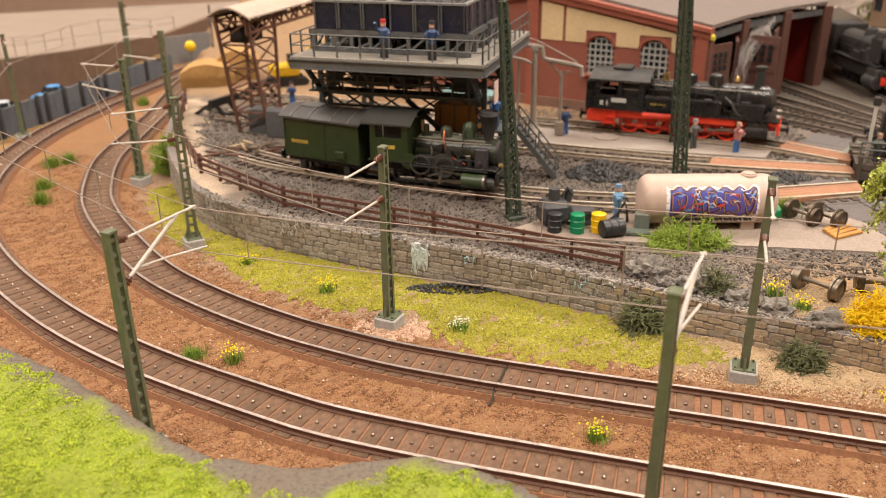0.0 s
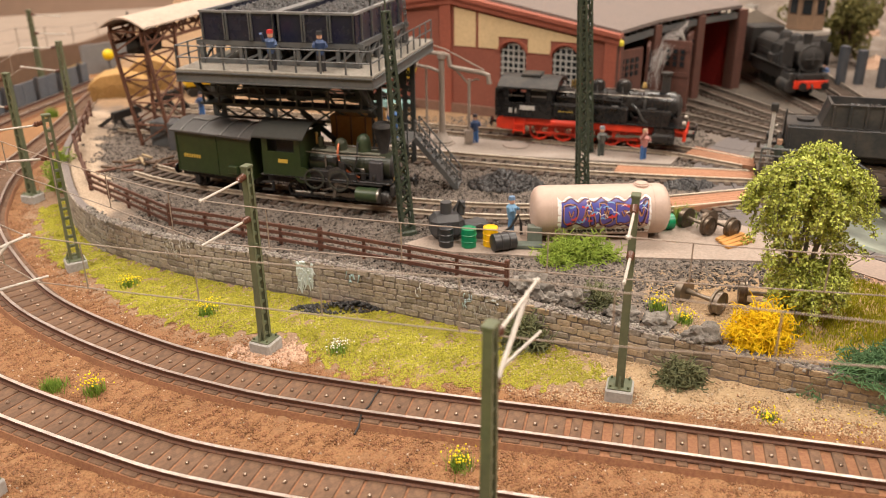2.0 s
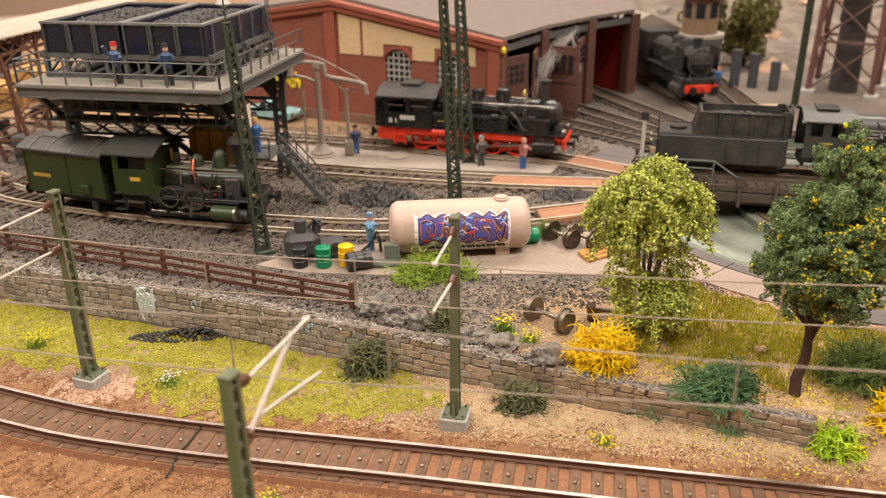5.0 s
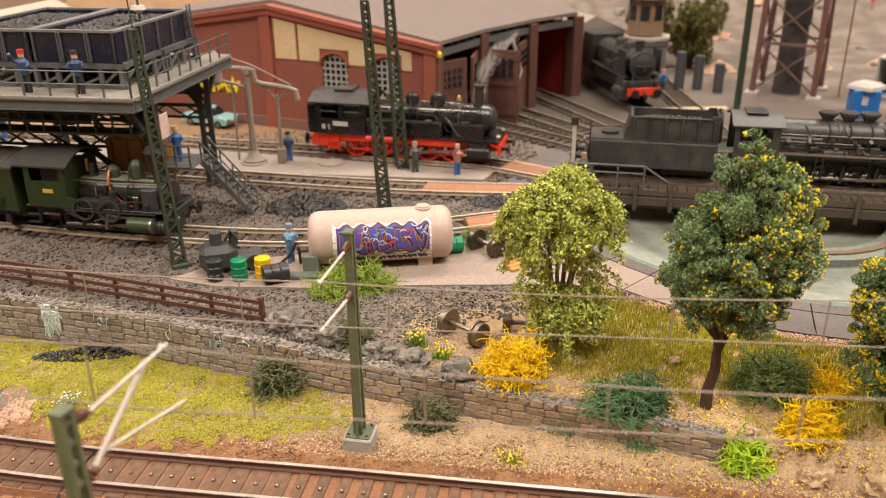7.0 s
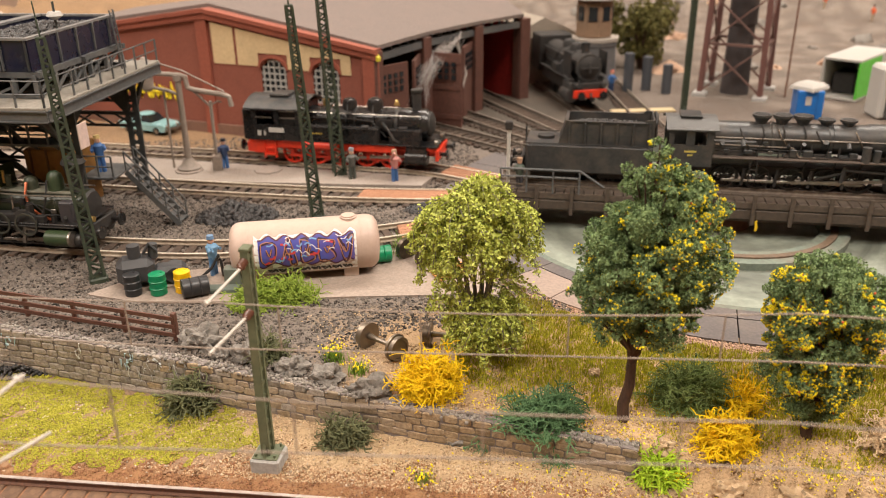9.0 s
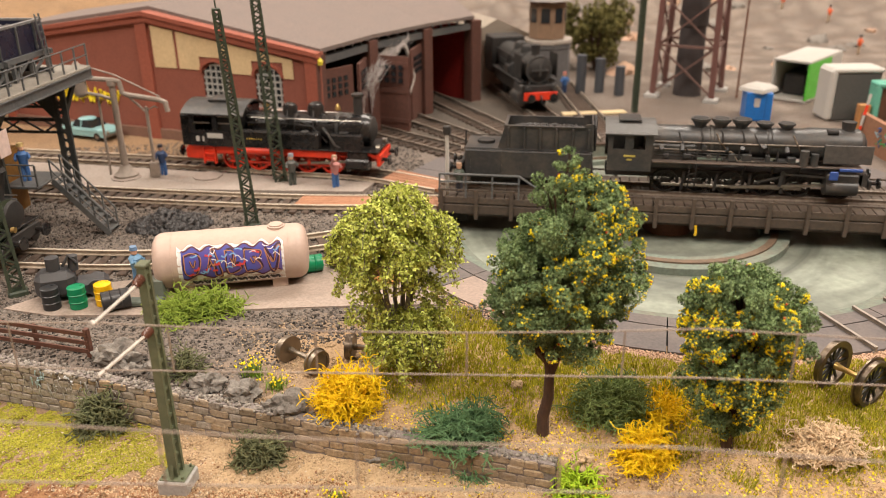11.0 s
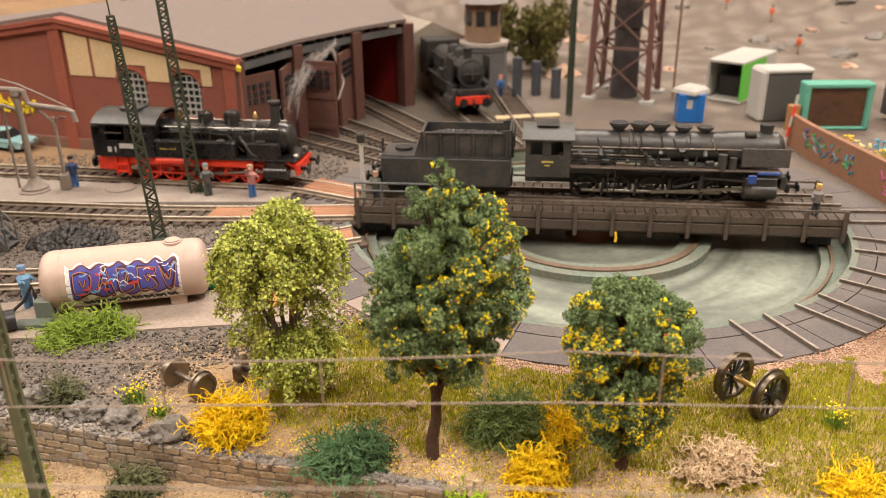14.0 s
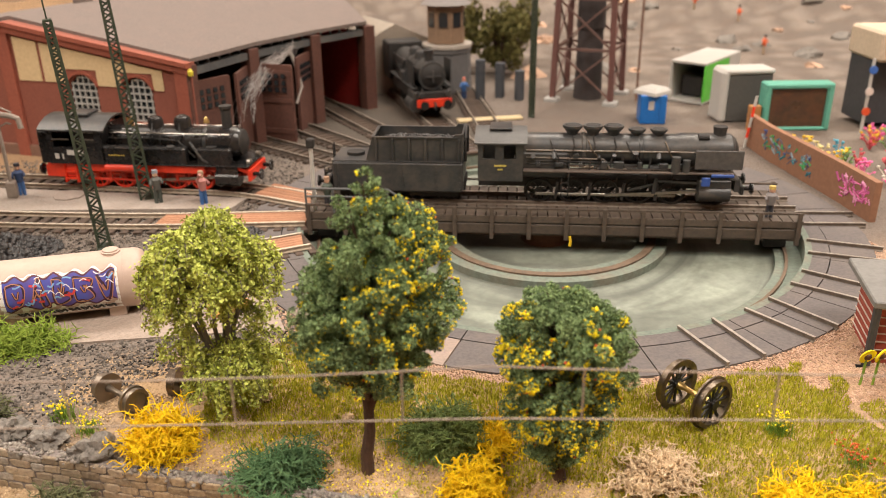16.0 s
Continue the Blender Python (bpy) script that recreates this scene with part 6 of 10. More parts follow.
board_me = box_mesh("deck_board", (0.5, 5.0, 0.1), m_bridge, 0.015)
for k in range(48):
    part("deck_board", board_me, None, br, m=at(-13.0 + k * 0.553, 0, 1.9))
for s in (-0.74, 0.74):
    part("rail", G().sweep(RAIL, [(-13.3, s, 1.94), (13.3, s, 1.94)], 0, RAIL_FACES), yard_rails, br)
for s in (-2.45, 2.45):
    part("side_plank", G().box((0, s, 1.72), (26.4, 0.1, 0.34), b=0.03), m_bridge, br, "weathered side plank")
    part("lower_plank", G().box((0, s, 1.2), (26.4, 0.12, 0.55), b=0.03), m_bridge, br, "weathered lower plank")
    part("foot_rail", G().box((0, s, 2.35), (26.4, 0.1, 0.1)), m_bridge, br)
    for k in range(14):
        part("post", G().box((-13.0 + k * 2.0, s + (0.12 if s > 0 else -0.12), 1.55), (0.22, 0.16, 1.8), b=0.02), m_bridge, br)
for s in (-2.5,):
    g = G().tube([(-13.1, s, 3.3), (-8.6, s, 3.3), (-7.2, s, 2.4)], 0.07, 6).tube([(-13.1, s, 2.85), (-8.6, s, 2.85)], 0.06, 6)
    for x in (-13.1, -11.6, -10.1, -8.6):
        g.beam((x, s, 1.9), (x, s, 3.3), 0.1)
    part("end_railing", g, m_frame, br)
sg = part("signal_post", G().cyl((-12.7, -2.2, 1.9), (-12.7, -2.2, 5.6), 0.11, n=10), m_white, br, "slim white signal post")
part("signal_head", G().box((-12.7, -2.2, 5.75), (0.42, 0.4, 0.5), b=0.06), m_soot, sg)
for x in (-12.2, 12.2):
    part("end_truck", G().box((x, 0, 0.6), (1.2, 3.4, 0.9), b=0.05), m_soot, br)
    for y in (-1.3, 1.3):
        part("truck_wheel", G().cyl((x + 0.2, y, 0.42), (x + 0.6, y, 0.42), 0.27, n=14), m_rust, br)
part("pivot", G().lathe([(1.4, 0), (1.2, 0.4), (0.9, 1)], (0, 0, -0.3), (0, 0, 1.1), 20), m_rust, br)
part("hook", G().tube([(1.2, -2.62, 0.9), (1.25, -2.66, 0.55), (1.2, -2.7, 0.35)], 0.08, 6), paint(0.75, 0.5, 0.02), br, "yellow hook")

# big freight locomotive and its tender on the bridge
DZ = BZ + 1.94 + 0.255
bl = thing("freight_locomotive", "large weathered black freight locomotive on the turntable bridge", "steam locomotive",
           at(PIT[0], PIT[1], DZ, TT) @ at(3.35, 0, 0) @ Matrix.Diagonal((0.917, 0.88, 0.82, 1)))
part("frame", G().box((-0.3, 0, 1.3), (15.0, 1.5, 0.6), b=0.04), m_soot, bl)
part("running_board", G().box((0.6, -1.3, 2.35), (12.6, 0.75, 0.1), b=0.02).box((0.6, 1.3, 2.35), (12.6, 0.75, 0.1), b=0.02), paint(0.11, 0.085, 0.07, 0.6), bl, "brown-grey running board")
for y in (-0.82, 0.82):
    for k in range(5):
        spoked(bl, -4.2 + k * 1.95, y, 0.8, m_wheel_dark, m_wheel_dark, n=12)
    spoked(bl, 6.2, y, 0.5, m_wheel_dark, m_wheel_dark)
    part("cylinder", G().cyl((5.0, y * 1.6, 0.95), (6.8, y * 1.6, 0.95), 0.55, n=16).box((5.9, y * 1.55, 1.55), (1.8, 0.8, 0.7), b=0.06), m_loco_grey, bl)
    part("coupling_rod", G().box((-0.3, y * 1.3, 0.62), (8.2, 0.09, 0.18), b=0.02), m_steel, bl)
    part("connecting_rod", G().beam((-0.3, y * 1.42, 0.62), (5.1, y * 1.42, 0.98), 0.1, 0.18), m_steel, bl)
    part("valve_gear", G().beam((2.6, y * 1.5, 1.7), (5.2, y * 1.5, 1.55), 0.1, 0.14).beam((2.6, y * 1.5, 1.9), (2.5, y * 1.5, 0.8), 0.1, 0.2).beam((1.0, y * 1.5, 1.0), (2.6, y * 1.5, 1.5), 0.08, 0.12), m_loco_grey, bl)
    part("smoke_deflector", G().box((6.0, y * 1.9, 3.25), (2.7, 0.07, 1.25), b=0.03), M("dusty_deflector", (0.06, 0.057, 0.055), 0.5, col2=(0.085, 0.08, 0.076), grain=4, dirt=(0.13, 0.11, 0.095), dirt_amount=0.5), bl, "dusty grey smoke deflector")
    for k in range(3):
        part("air_tank", G().cyl((-1.0 + k * 1.6, y * 1.25, 2.45), (-0.2 + k * 1.6, y * 1.25, 2.45), 0.25, n=10), m_loco_grey, bl)
    part("sand_pipe", G().tube([(0.6, y * 1.0, 3.8), (0.6, y * 1.3, 2.9), (0.3, y * 1.2, 1.4)], 0.06).tube([(2.2, y * 1.0, 3.8), (2.2, y * 1.3, 2.9), (2.0, y * 1.2, 1.4)], 0.06).tube([(3.8, y * 1.0, 3.8), (3.7, y * 1.3, 2.9), (3.5, y * 1.2, 1.4)], 0.06), m_soot, bl)
    pipe(bl, [(-5.0, y * 1.25, 3.6), (1.0, y * 1.32, 3.6), (6.5, y * 1.25, 3.6)], 0.06, m_steel, "hand_rail")
part("boiler", G().lathe([(1.02, 0), (1.02, 0.28), (1.08, 0.285), (1.08, 0.3), (1.02, 0.305), (1.02, 0.55), (1.07, 0.555), (1.07, 0.57), (1.02, 0.575), (1.02, 0.74), (1.1, 0.75), (1.1, 0.985), (0.95, 1)], (-5.2, 0, 3.45), (7.0, 0, 3.45), 28), m_loco_grey, bl, "weathered grey-black boiler")
part("firebox", G().box((-4.0, 0, 2.6), (3.0, 2.3, 1.8), b=0.15), m_loco_grey, bl)
part("smokebox_door", G().lathe([(0.95, 0), (0.85, 0.4), (0.5, 0.8), (0.1, 1)], (6.95, 0, 3.45), (7.35, 0, 3.45), 22), m_soot, bl)
part("chimney", G().lathe([(0.45, 0), (0.36, 0.3), (0.42, 1)], (6.2, 0, 4.35), (6.2, 0, 5.05), 16), m_soot, bl)
for x, r_, h_ in ((-2.3, 0.58, 5.05), (-1.1, 0.58, 5.05), (0.1, 0.58, 5.05), (1.45, 0.5, 4.85), (2.7, 0.5, 4.85)):
    cup = part("dome", G().lathe([(r_ * 0.55, 0), (r_ * 0.6, 0.45), (r_, 0.82), (r_, 1), (r_ * 0.8, 1), (r_ * 0.7, 0.9)], (x, 0, 4.2), (x, 0, h_), 18), m_loco_grey, bl, "flared grey-black dome")
    part("lid", G().lathe([(r_ * 0.78, 0), (r_ * 0.7, 0.7), (0.1, 1)], (x, 0, h_ - 0.1), (x, 0, h_ + 0.02), 14), m_soot, cup)
for y in (-1, 1):
    for k in range(3):
        pipe(bl, [(-5.0, y * 1.12, 3.15 - k * 0.22), (-0.5 + k, y * 1.2, 3.1 - k * 0.22), (-0.1 + k, y * 1.3, 2.5), (4.9, y * 1.3, 2.5)], 0.055, m_soot if k else m_steel, "boiler_pipe")
    for x in (-2.3, -1.1, 0.1):
        pipe(bl, [(x, y * 0.5, 4.45), (x + 0.1, y * 1.05, 3.9), (x - 0.15, y * 1.2, 3.0), (x - 0.2, y * 1.25, 2.4)], 0.05, m_soot, "sand_pipe")
    part("feed_pump", G().cyl((3.6, y * 1.45, 2.35), (3.6, y * 1.45, 3.4), 0.26, n=12).cyl((4.2, y * 1.45, 2.35), (4.2, y * 1.45, 3.2), 0.22, n=12), m_loco_grey, bl, "upright pump")
    part("ladder", G().beam((-2.9, y * 1.65, 0.7), (-2.9, y * 1.65, 2.3), 0.06).beam((-2.5, y * 1.65, 0.7), (-2.5, y * 1.65, 2.3), 0.06).box((-2.7, y * 1.65, 1.1), (0.4, 0.06, 0.05)).box((-2.7, y * 1.65, 1.6), (0.4, 0.06, 0.05)), m_soot, bl)
rf = random.Random(31)
for y in (-1, 1):
    for k in range(9):
        x = -4.4 + 1.15 * k + rf.uniform(-0.2, 0.2)
        part("boiler_fitting", G().cyl((x, y * 1.0, 3.2 + rf.uniform(-0.2, 0.5)), (x, y * 1.3, 3.2 + rf.uniform(-0.2, 0.5)), rf.uniform(0.08, 0.17), n=9).box((x + 0.3, y * 1.2, 2.72), (rf.uniform(0.25, 0.6), 0.3, rf.uniform(0.25, 0.55)), b=0.04), m_loco_grey, bl)
    for k in range(4):
        x = -3.6 + 2.2 * k
        pipe(bl, [(x, y * 0.75, 4.2), (x + 0.2, y * 1.12, 3.7), (x + rf.uniform(0.4, 1.0), y * 1.22, 3.0), (x + rf.uniform(0.2, 0.6), y * 1.3, 2.4)], 0.045, (m_soot, m_tyre_dark)[k % 2], "thin_pipe")
    part("brake_hanger", G().beam((-3.2, y * 1.12, 0.3), (-3.1, y * 1.12, 1.5), 0.1, 0.16).beam((-1.25, y * 1.12, 0.3), (-1.15, y * 1.12, 1.5), 0.1, 0.16).beam((0.7, y * 1.12, 0.3), (0.8, y * 1.12, 1.5), 0.1, 0.16).beam((2.65, y * 1.12, 0.3), (2.75, y * 1.12, 1.5), 0.1, 0.16), m_soot, bl)
part("turbo_generator", G().cyl((4.9, -0.55, 4.45), (5.5, -0.55, 4.45), 0.22, n=10), m_soot, bl)
g = G()
for y in (-1.75, 1.75):
    for c, s in (((-6.5, 2.45), (2.6, 1.5)), ((-7.65, 3.65), (0.3, 1.0)), ((-6.55, 3.65), (0.5, 1.0)), ((-5.4, 3.65), (0.4, 1.0)), ((-6.5, 4.25), (2.6, 0.25))):
        g.box((c[0], y, c[1]), (s[0], 0.1, s[1]))
g.box((-5.2, 0, 3.0), (0.1, 3.4, 2.6))
cabn = part("cab", g, m_loco_grey, bl, "grey-black driver's cab")
arc = [(-1.95 + 3.9 * k / 12, 4.3 + 0.55 * math.sin(math.pi * k / 12)) for k in range(13)]
part("cab_roof", G().cross(arc + [(y, z - 0.1) for y, z in arc[::-1]], -8.0, -4.95), paint(0.075, 0.073, 0.07, 0.55), cabn, "dusty grey cab roof")
part("roof_vent", G().box((-6.5, 0, 4.9), (1.3, 1.6, 0.14), b=0.04), m_loco_grey, cabn)
part("number_bar", G().box((-6.5, -1.82, 2.75), (0.7, 0.03, 0.12)), paint(0.5, 0.42, 0.1), cabn)
part("number_bar", G().box((-6.5, -1.82, 2.5), (0.3, 0.03, 0.1)), paint(0.5, 0.42, 0.1), cabn)
part("buffer_beam", G().box((7.5, 0, 1.2), (0.2, 3.0, 0.6), b=0.04), m_soot, bl)
buffers(bl, 7.6, 1)
# Two small blue boxes beside the front cylinder.
part("blue_cover", G().box((6.2, -1.9, 2.32), (1.3, 0.12, 0.22), b=0.05).box((5.3, -1.9, 1.9), (0.5, 0.12, 0.6), b=0.05), paint(0.03, 0.08, 0.32), bl, "blue patch low at the front")
part("front_steps", G().box((7.0, 0, 1.9), (0.6, 2.8, 0.1)).box((7.2, -1.2, 1.5), (0.3, 0.5, 0.8)), m_loco_grey, bl)

td = thing("tender", "weathered dark grey tender with ribbed coal box behind the locomotive", "tender", at(PIT[0], PIT[1], DZ, TT) @ at(-7.6, 0, 0) @ Matrix.Diagonal((1, 0.88, 0.85, 1)))
part("frame", G().box((-0.6, 0, 1.05), (7.4, 2.6, 0.5), b=0.05), m_soot, td)
for x in (-3.4, -1.7, 0.5, 2.2):
    for y in (-0.82, 0.82):
        spoked(td, x, y, 0.5, m_wheel_dark, m_wheel_dark)
for x in (-2.55, 1.35):
    part("bogie_frame", G().box((x, -1.2, 0.55), (2.7, 0.15, 0.4), b=0.04).box((x, 1.2, 0.55), (2.7, 0.15, 0.4), b=0.04), m_soot, td)
tb = part("body", G().box((-0.6, 0, 1.72), (7.2, 3.3, 1.95), b=0.1), m_loco_grey, td, "dark grey water tank")
cb = part("coal_box", G().side([(-2.35, 2.65), (3.0, 2.65), (3.0, 4.5), (2.55, 4.5), (2.4, 4.25), (-1.9, 4.25)], -1.32, -1.2).side([(-2.35, 2.65), (3.0, 2.65), (3.0, 4.5), (2.55, 4.5), (2.4, 4.25), (-1.9, 4.25)], 1.2, 1.32)
          .beam((-2.3, 0, 2.7), (-1.9, 0, 4.25), 2.6, 0.1, up=(1, 0, 0)).box((2.95, 0, 3.6), (0.1, 2.6, 1.85)), m_loco_grey, td, "ribbed coal box set back from the tank's edge")
for k in range(6):
    for y in (-1.38, 1.38):
        part("rib", G().box((-1.75 + k * 0.9, y, 3.42), (0.12, 0.14, 1.55), b=0.02), m_loco_grey, cb)
part("rim", G().box((0.35, -1.3, 4.28), (4.5, 0.2, 0.08)).box((0.35, 1.3, 4.28), (4.5, 0.2, 0.08)).box((-1.9, 0, 4.28), (0.16, 2.7, 0.08)), m_loco_grey, cb, "worn rim of the coal box")
part("rear_deck", G().box((-3.2, 0, 2.72), (2.0, 2.9, 0.06), b=0.02), m_loco_grey, td)
part("water_hatch", G().cyl((-3.1, 0, 2.75), (-3.1, 0, 2.95), 0.5, n=16), m_soot, td, "round water filler lid")
for y in (-1.66, 1.66):
    g = G()
    for x in (-3.9, -2.1, -0.3, 1.5, 2.8):
        g.box((x, y, 1.72), (0.06, 0.04, 1.8))
    part("rivet_strip", g, m_loco_grey, tb)
    part("tank_rail", G().tube([(-4.1, y * 0.97, 2.78), (2.9, y * 0.97, 2.78)], 0.035, 5), m_soot, td)
part("rear_ladder", G().tube([(-4.25, -0.6, 1.4), (-4.25, -0.6, 3.6)], 0.04, 5).tube([(-4.25, -0.25, 1.4), (-4.25, -0.25, 3.6)], 0.04, 5).box((-4.25, -0.42, 1.9), (0.05, 0.4, 0.06)).box((-4.25, -0.42, 2.4), (0.05, 0.4, 0.06)).box((-4.25, -0.42, 2.9), (0.05, 0.4, 0.06)), m_soot, td)
part("fire_iron_hoop", G().tube([(3.1, -1.1, 2.7)] + [(3.1, -1.1 * math.cos(a), 3.9 + 0.8 * math.sin(a)) for a in np.linspace(0, math.pi, 9)] + [(3.1, 1.1, 2.7)], 0.09, 6), m_soot, td)
vs, fs = stones_in(-1.8, 2.8, -1.15, 1.15, 3.5, 600, 0.18, 9)
tagged(part("coal_load", raw_mesh("coal_load", vs, fs, m_coal), None, td, "black coal"), kind="stuff")
part("coal_core", G().box((0.5, 0, 3.1), (4.6, 2.4, 0.8)), m_coal, td)
part("buffer_beam", G().box((-4.45, 0, 1.2), (0.2, 3.0, 0.6), b=0.04), m_soot, td)
buffers(td, -4.55, -1, 1.2)
part("tail_lamp", G().cyl((-4.55, -0.9, 1.95), (-4.7, -0.9, 1.95), 0.18, n=10).cyl((-4.55, 0.9, 1.95), (-4.7, 0.9, 1.95), 0.18, n=10), m_steel, td)

# sooty locomotive in front of the farther shed stalls
def engine_front(x, y, rz):
    t = thing("sooty_locomotive", "soot-black locomotive with a red buffer beam in the shed yard", "steam locomotive", at(x, y, RAIL_TOP, rz) @ Matrix.Scale(0.95, 4))
    part("boiler", G().lathe([(1.1, 0), (1.1, 0.8), (1.15, 0.81), (1.15, 1)], (-9, 0, 3.4), (0, 0, 3.4), 24), m_soot, t)
    part("smokebox_door", G().lathe([(1.1, 0), (0.9, 0.5), (0.1, 1)], (0, 0, 3.4), (0.4, 0, 3.4), 20), m_soot, t)
    part("chimney", G().lathe([(0.4, 0), (0.34, 0.3), (0.42, 1)], (-1.0, 0, 4.4), (-1.0, 0, 5.4), 14), m_soot, t)
    g = G()
    dome(g, -3.2, 0.6, 4.2, 5.1), dome(g, -5.2, 0.6, 4.2, 5.1)
    part("dome", g, m_soot, t)
    part("frame", G().box((-4.2, 0, 1.6), (9.6, 2.7, 1.1), b=0.06), m_soot, t)
    part("buffer_beam", G().box((0.7, 0, 1.25), (0.25, 3.0, 0.7), b=0.04), m_red, t, "dull red buffer beam")
    buffers(t, 0.8, 1)
    for y_ in (-0.82, 0.82):
        for k in range(4):
            spoked(t, -1.2 - k * 1.9, y_, 0.75, m_wheel_dark, m_wheel_dark)
        part("smoke_deflector", G().box((-0.9, y_ * 2.0, 3.7), (1.9, 0.07, 2.0), b=0.03), m_soot, t)
        part("running_board", G().box((-4.4, y_ * 1.75, 2.35), (8.6, 0.6, 0.1), b=0.02), m_soot, t)
        part("cylinder", G().cyl((-1.8, y_ * 1.75, 1.0), (0.1, y_ * 1.75, 1.0), 0.6, n=14).box((-0.85, y_ * 1.6, 1.75), (1.8, 0.8, 0.8), b=0.08), m_loco_grey, t)
        part("lamp", G().cyl((0.75, y_ * 1.4, 2.0), (1.0, y_ * 1.4, 2.0), 0.22, n=12), m_loco_grey, t)
        part("side_pump", G().cyl((-2.6, y_ * 1.6, 2.4), (-2.6, y_ * 1.6, 3.6), 0.34, n=12).cyl((-3.3, y_ * 1.6, 2.4), (-3.3, y_ * 1.6, 3.3), 0.28, n=12).box((-4.6, y_ * 1.6, 2.75), (1.2, 0.5, 0.7), b=0.06), m_loco_grey, t, "upright pumps and box")
        for k in range(4):
            pipe(t, [(-8.5, y_ * 1.35, 3.2 - 0.25 * k), (-3.5 + k, y_ * 1.5, 3.2 - 0.25 * k), (-3.0 + k, y_ * 1.7, 2.5), (-0.5, y_ * 1.6, 2.45)], 0.08, (m_soot, m_loco_grey)[k % 2], "boiler_pipe")
        for k in range(3):
            pipe(t, [(-2.2 - 1.5 * k, y_ * 0.5, 4.5), (-2.2 - 1.5 * k, y_ * 1.35, 3.8), (-2.4 - 1.5 * k, y_ * 1.6, 2.4)], 0.07, m_soot, "sand_pipe")
        pipe(t, [(-8.8, y_ * 1.45, 4.0), (-4, y_ * 1.5, 4.05), (-0.2, y_ * 1.4, 4.0)], 0.05, m_loco_grey, "hand_rail")
        part("front_step", G().box((0.35, y_ * 1.3, 1.75), (0.6, 0.7, 0.08)).beam((0.3, y_ * 1.0, 1.7), (-0.2, y_ * 1.0, 2.6), 0.1), m_soot, t)
    part("door_ring", G().lathe([(1.18, 0), (1.18, 1), (1.05, 1)], (0.0, 0, 3.4), (0.1, 0, 3.4), 24), m_loco_grey, t)
    part("door_bar", G().box((0.42, 0, 3.4), (0.08, 1.5, 0.12), b=0.02).box((0.44, 0, 3.4), (0.08, 0.14, 1.0), b=0.02), m_loco_grey, t)
    part("coupling", G().tube([(0.85, 0, 1.3), (1.1, 0, 1.1), (1.1, 0, 0.7)], 0.09, 6), m_soot, t)
    part("cab", G().box((-10.2, 0, 3.2), (2.4, 3.3, 3.4), b=0.1), m_soot, t)


engine_front(35.3, 69.6, -86.5)

# ---- roundhouse ----
SH = thing("engine_shed", "red brick engine shed with cream panels, arched windows and grey roof", "engine shed", at(5.2, 67.6, YARD, -29.6))
# local: x along the side wall towards the doors, y into the shed
WX0, WX1, HE, HR, HL = -15.0, 14.0, 7.2, 9.45, 7.2


def wall_outline(x):
    return HR + (HE - HR) * x / WX1 if x > 0 else HR + (HL - HR) * x / WX0


# the side wall: strips between and round the two arched windows, each 0.6 thick
cuts = [WX0, 0, 4.4, 6.6, 8.75, 10.95, WX1]
for a, b in zip(cuts[:-1], cuts[1:]):
    if (a, b) in ((4.4, 6.6), (8.75, 10.95)):
        part("wall_bay", G().side([(a, -0.3), (b, -0.3), (b, 3.0), (a, 3.0)], 0, 0.6), m_shed_wall, SH, "red brick under a window", smooth=0)
        arch = [(a + (b - a) * k / 8, 5.3 + 0.75 * math.sin(math.pi * k / 8)) for k in range(9)]
        part("wall_bay", G().side(arch + [(b, wall_outline(b)), (a, wall_outline(a))], 0, 0.6), m_shed_wall, SH, "red brick over a window", smooth=0)
    else:
        part("wall_bay", G().side([(a, -0.3), (b, -0.3), (b, wall_outline(b)), (a, wall_outline(a))], 0, 0.6), m_shed_wall, SH, "red brick side wall", smooth=0)
for x, w in ((-0.4, 1.0), (13.4, 1.0), (-14.4, 0.8)):
    part("pilaster", G().box((x, -0.08, wall_outline(x) / 2 - 0.15), (w, 0.3, wall_outline(x) + 0.2), b=0.03), m_shed_trim, SH, "brick pilaster")
g = G()
for a, b in ((WX0, 0.0), (0.0, WX1)):
    za, zb = wall_outline(a), wall_outline(b)
    g.add([(a, -0.3, za - 0.75), (b, -0.3, zb - 0.75), (b, -0.3, zb), (a, -0.3, za), (a, 0.0, za - 0.75), (b, 0.0, zb - 0.75), (b, 0.0, zb), (a, 0.0, za)],
          [(0, 1, 2, 3), (7, 6, 5, 4), (0, 4, 5, 1), (3, 2, 6, 7), (0, 3, 7, 4), (1, 5, 6, 2)])
    g.add([(a, -0.45, za - 0.3), (b, -0.45, zb - 0.3), (b, -0.45, zb), (a, -0.45, za), (a, -0.3, za - 0.3), (b, -0.3, zb - 0.3), (b, -0.3, zb), (a, -0.3, za)],
          [(0, 1, 2, 3), (7, 6, 5, 4), (0, 4, 5, 1), (3, 2, 6, 7), (0, 3, 7, 4), (1, 5, 6, 2)])
part("cornice", g, m_shed_trim, SH, "stepped brick cornice", smooth=0)
part("plinth", G().box(((WX0 + WX1) / 2, -0.1, 0.3), (WX1 - WX0, 0.2, 1.0), b=0.03), paint(0.22, 0.12, 0.085, 0.9), SH, "dull brown plinth")
for a, b, low in ((0.35, 2.25, 5.45), (2.5, 4.25, 5.45), (4.25, 6.75, 6.4), (6.75, 8.6, 5.35), (8.6, 11.1, 6.35), (11.1, 11.9, 5.25)):
    za, zb = wall_outline(a) - 0.95, wall_outline(b) - 0.95
    if zb > low + 0.1:
        part("plaster_panel", G().side([(a, low), (b, low), (b, zb), (a, za)], -0.06, 0.02), m_cream, SH, "cream plaster panel", smooth=0)
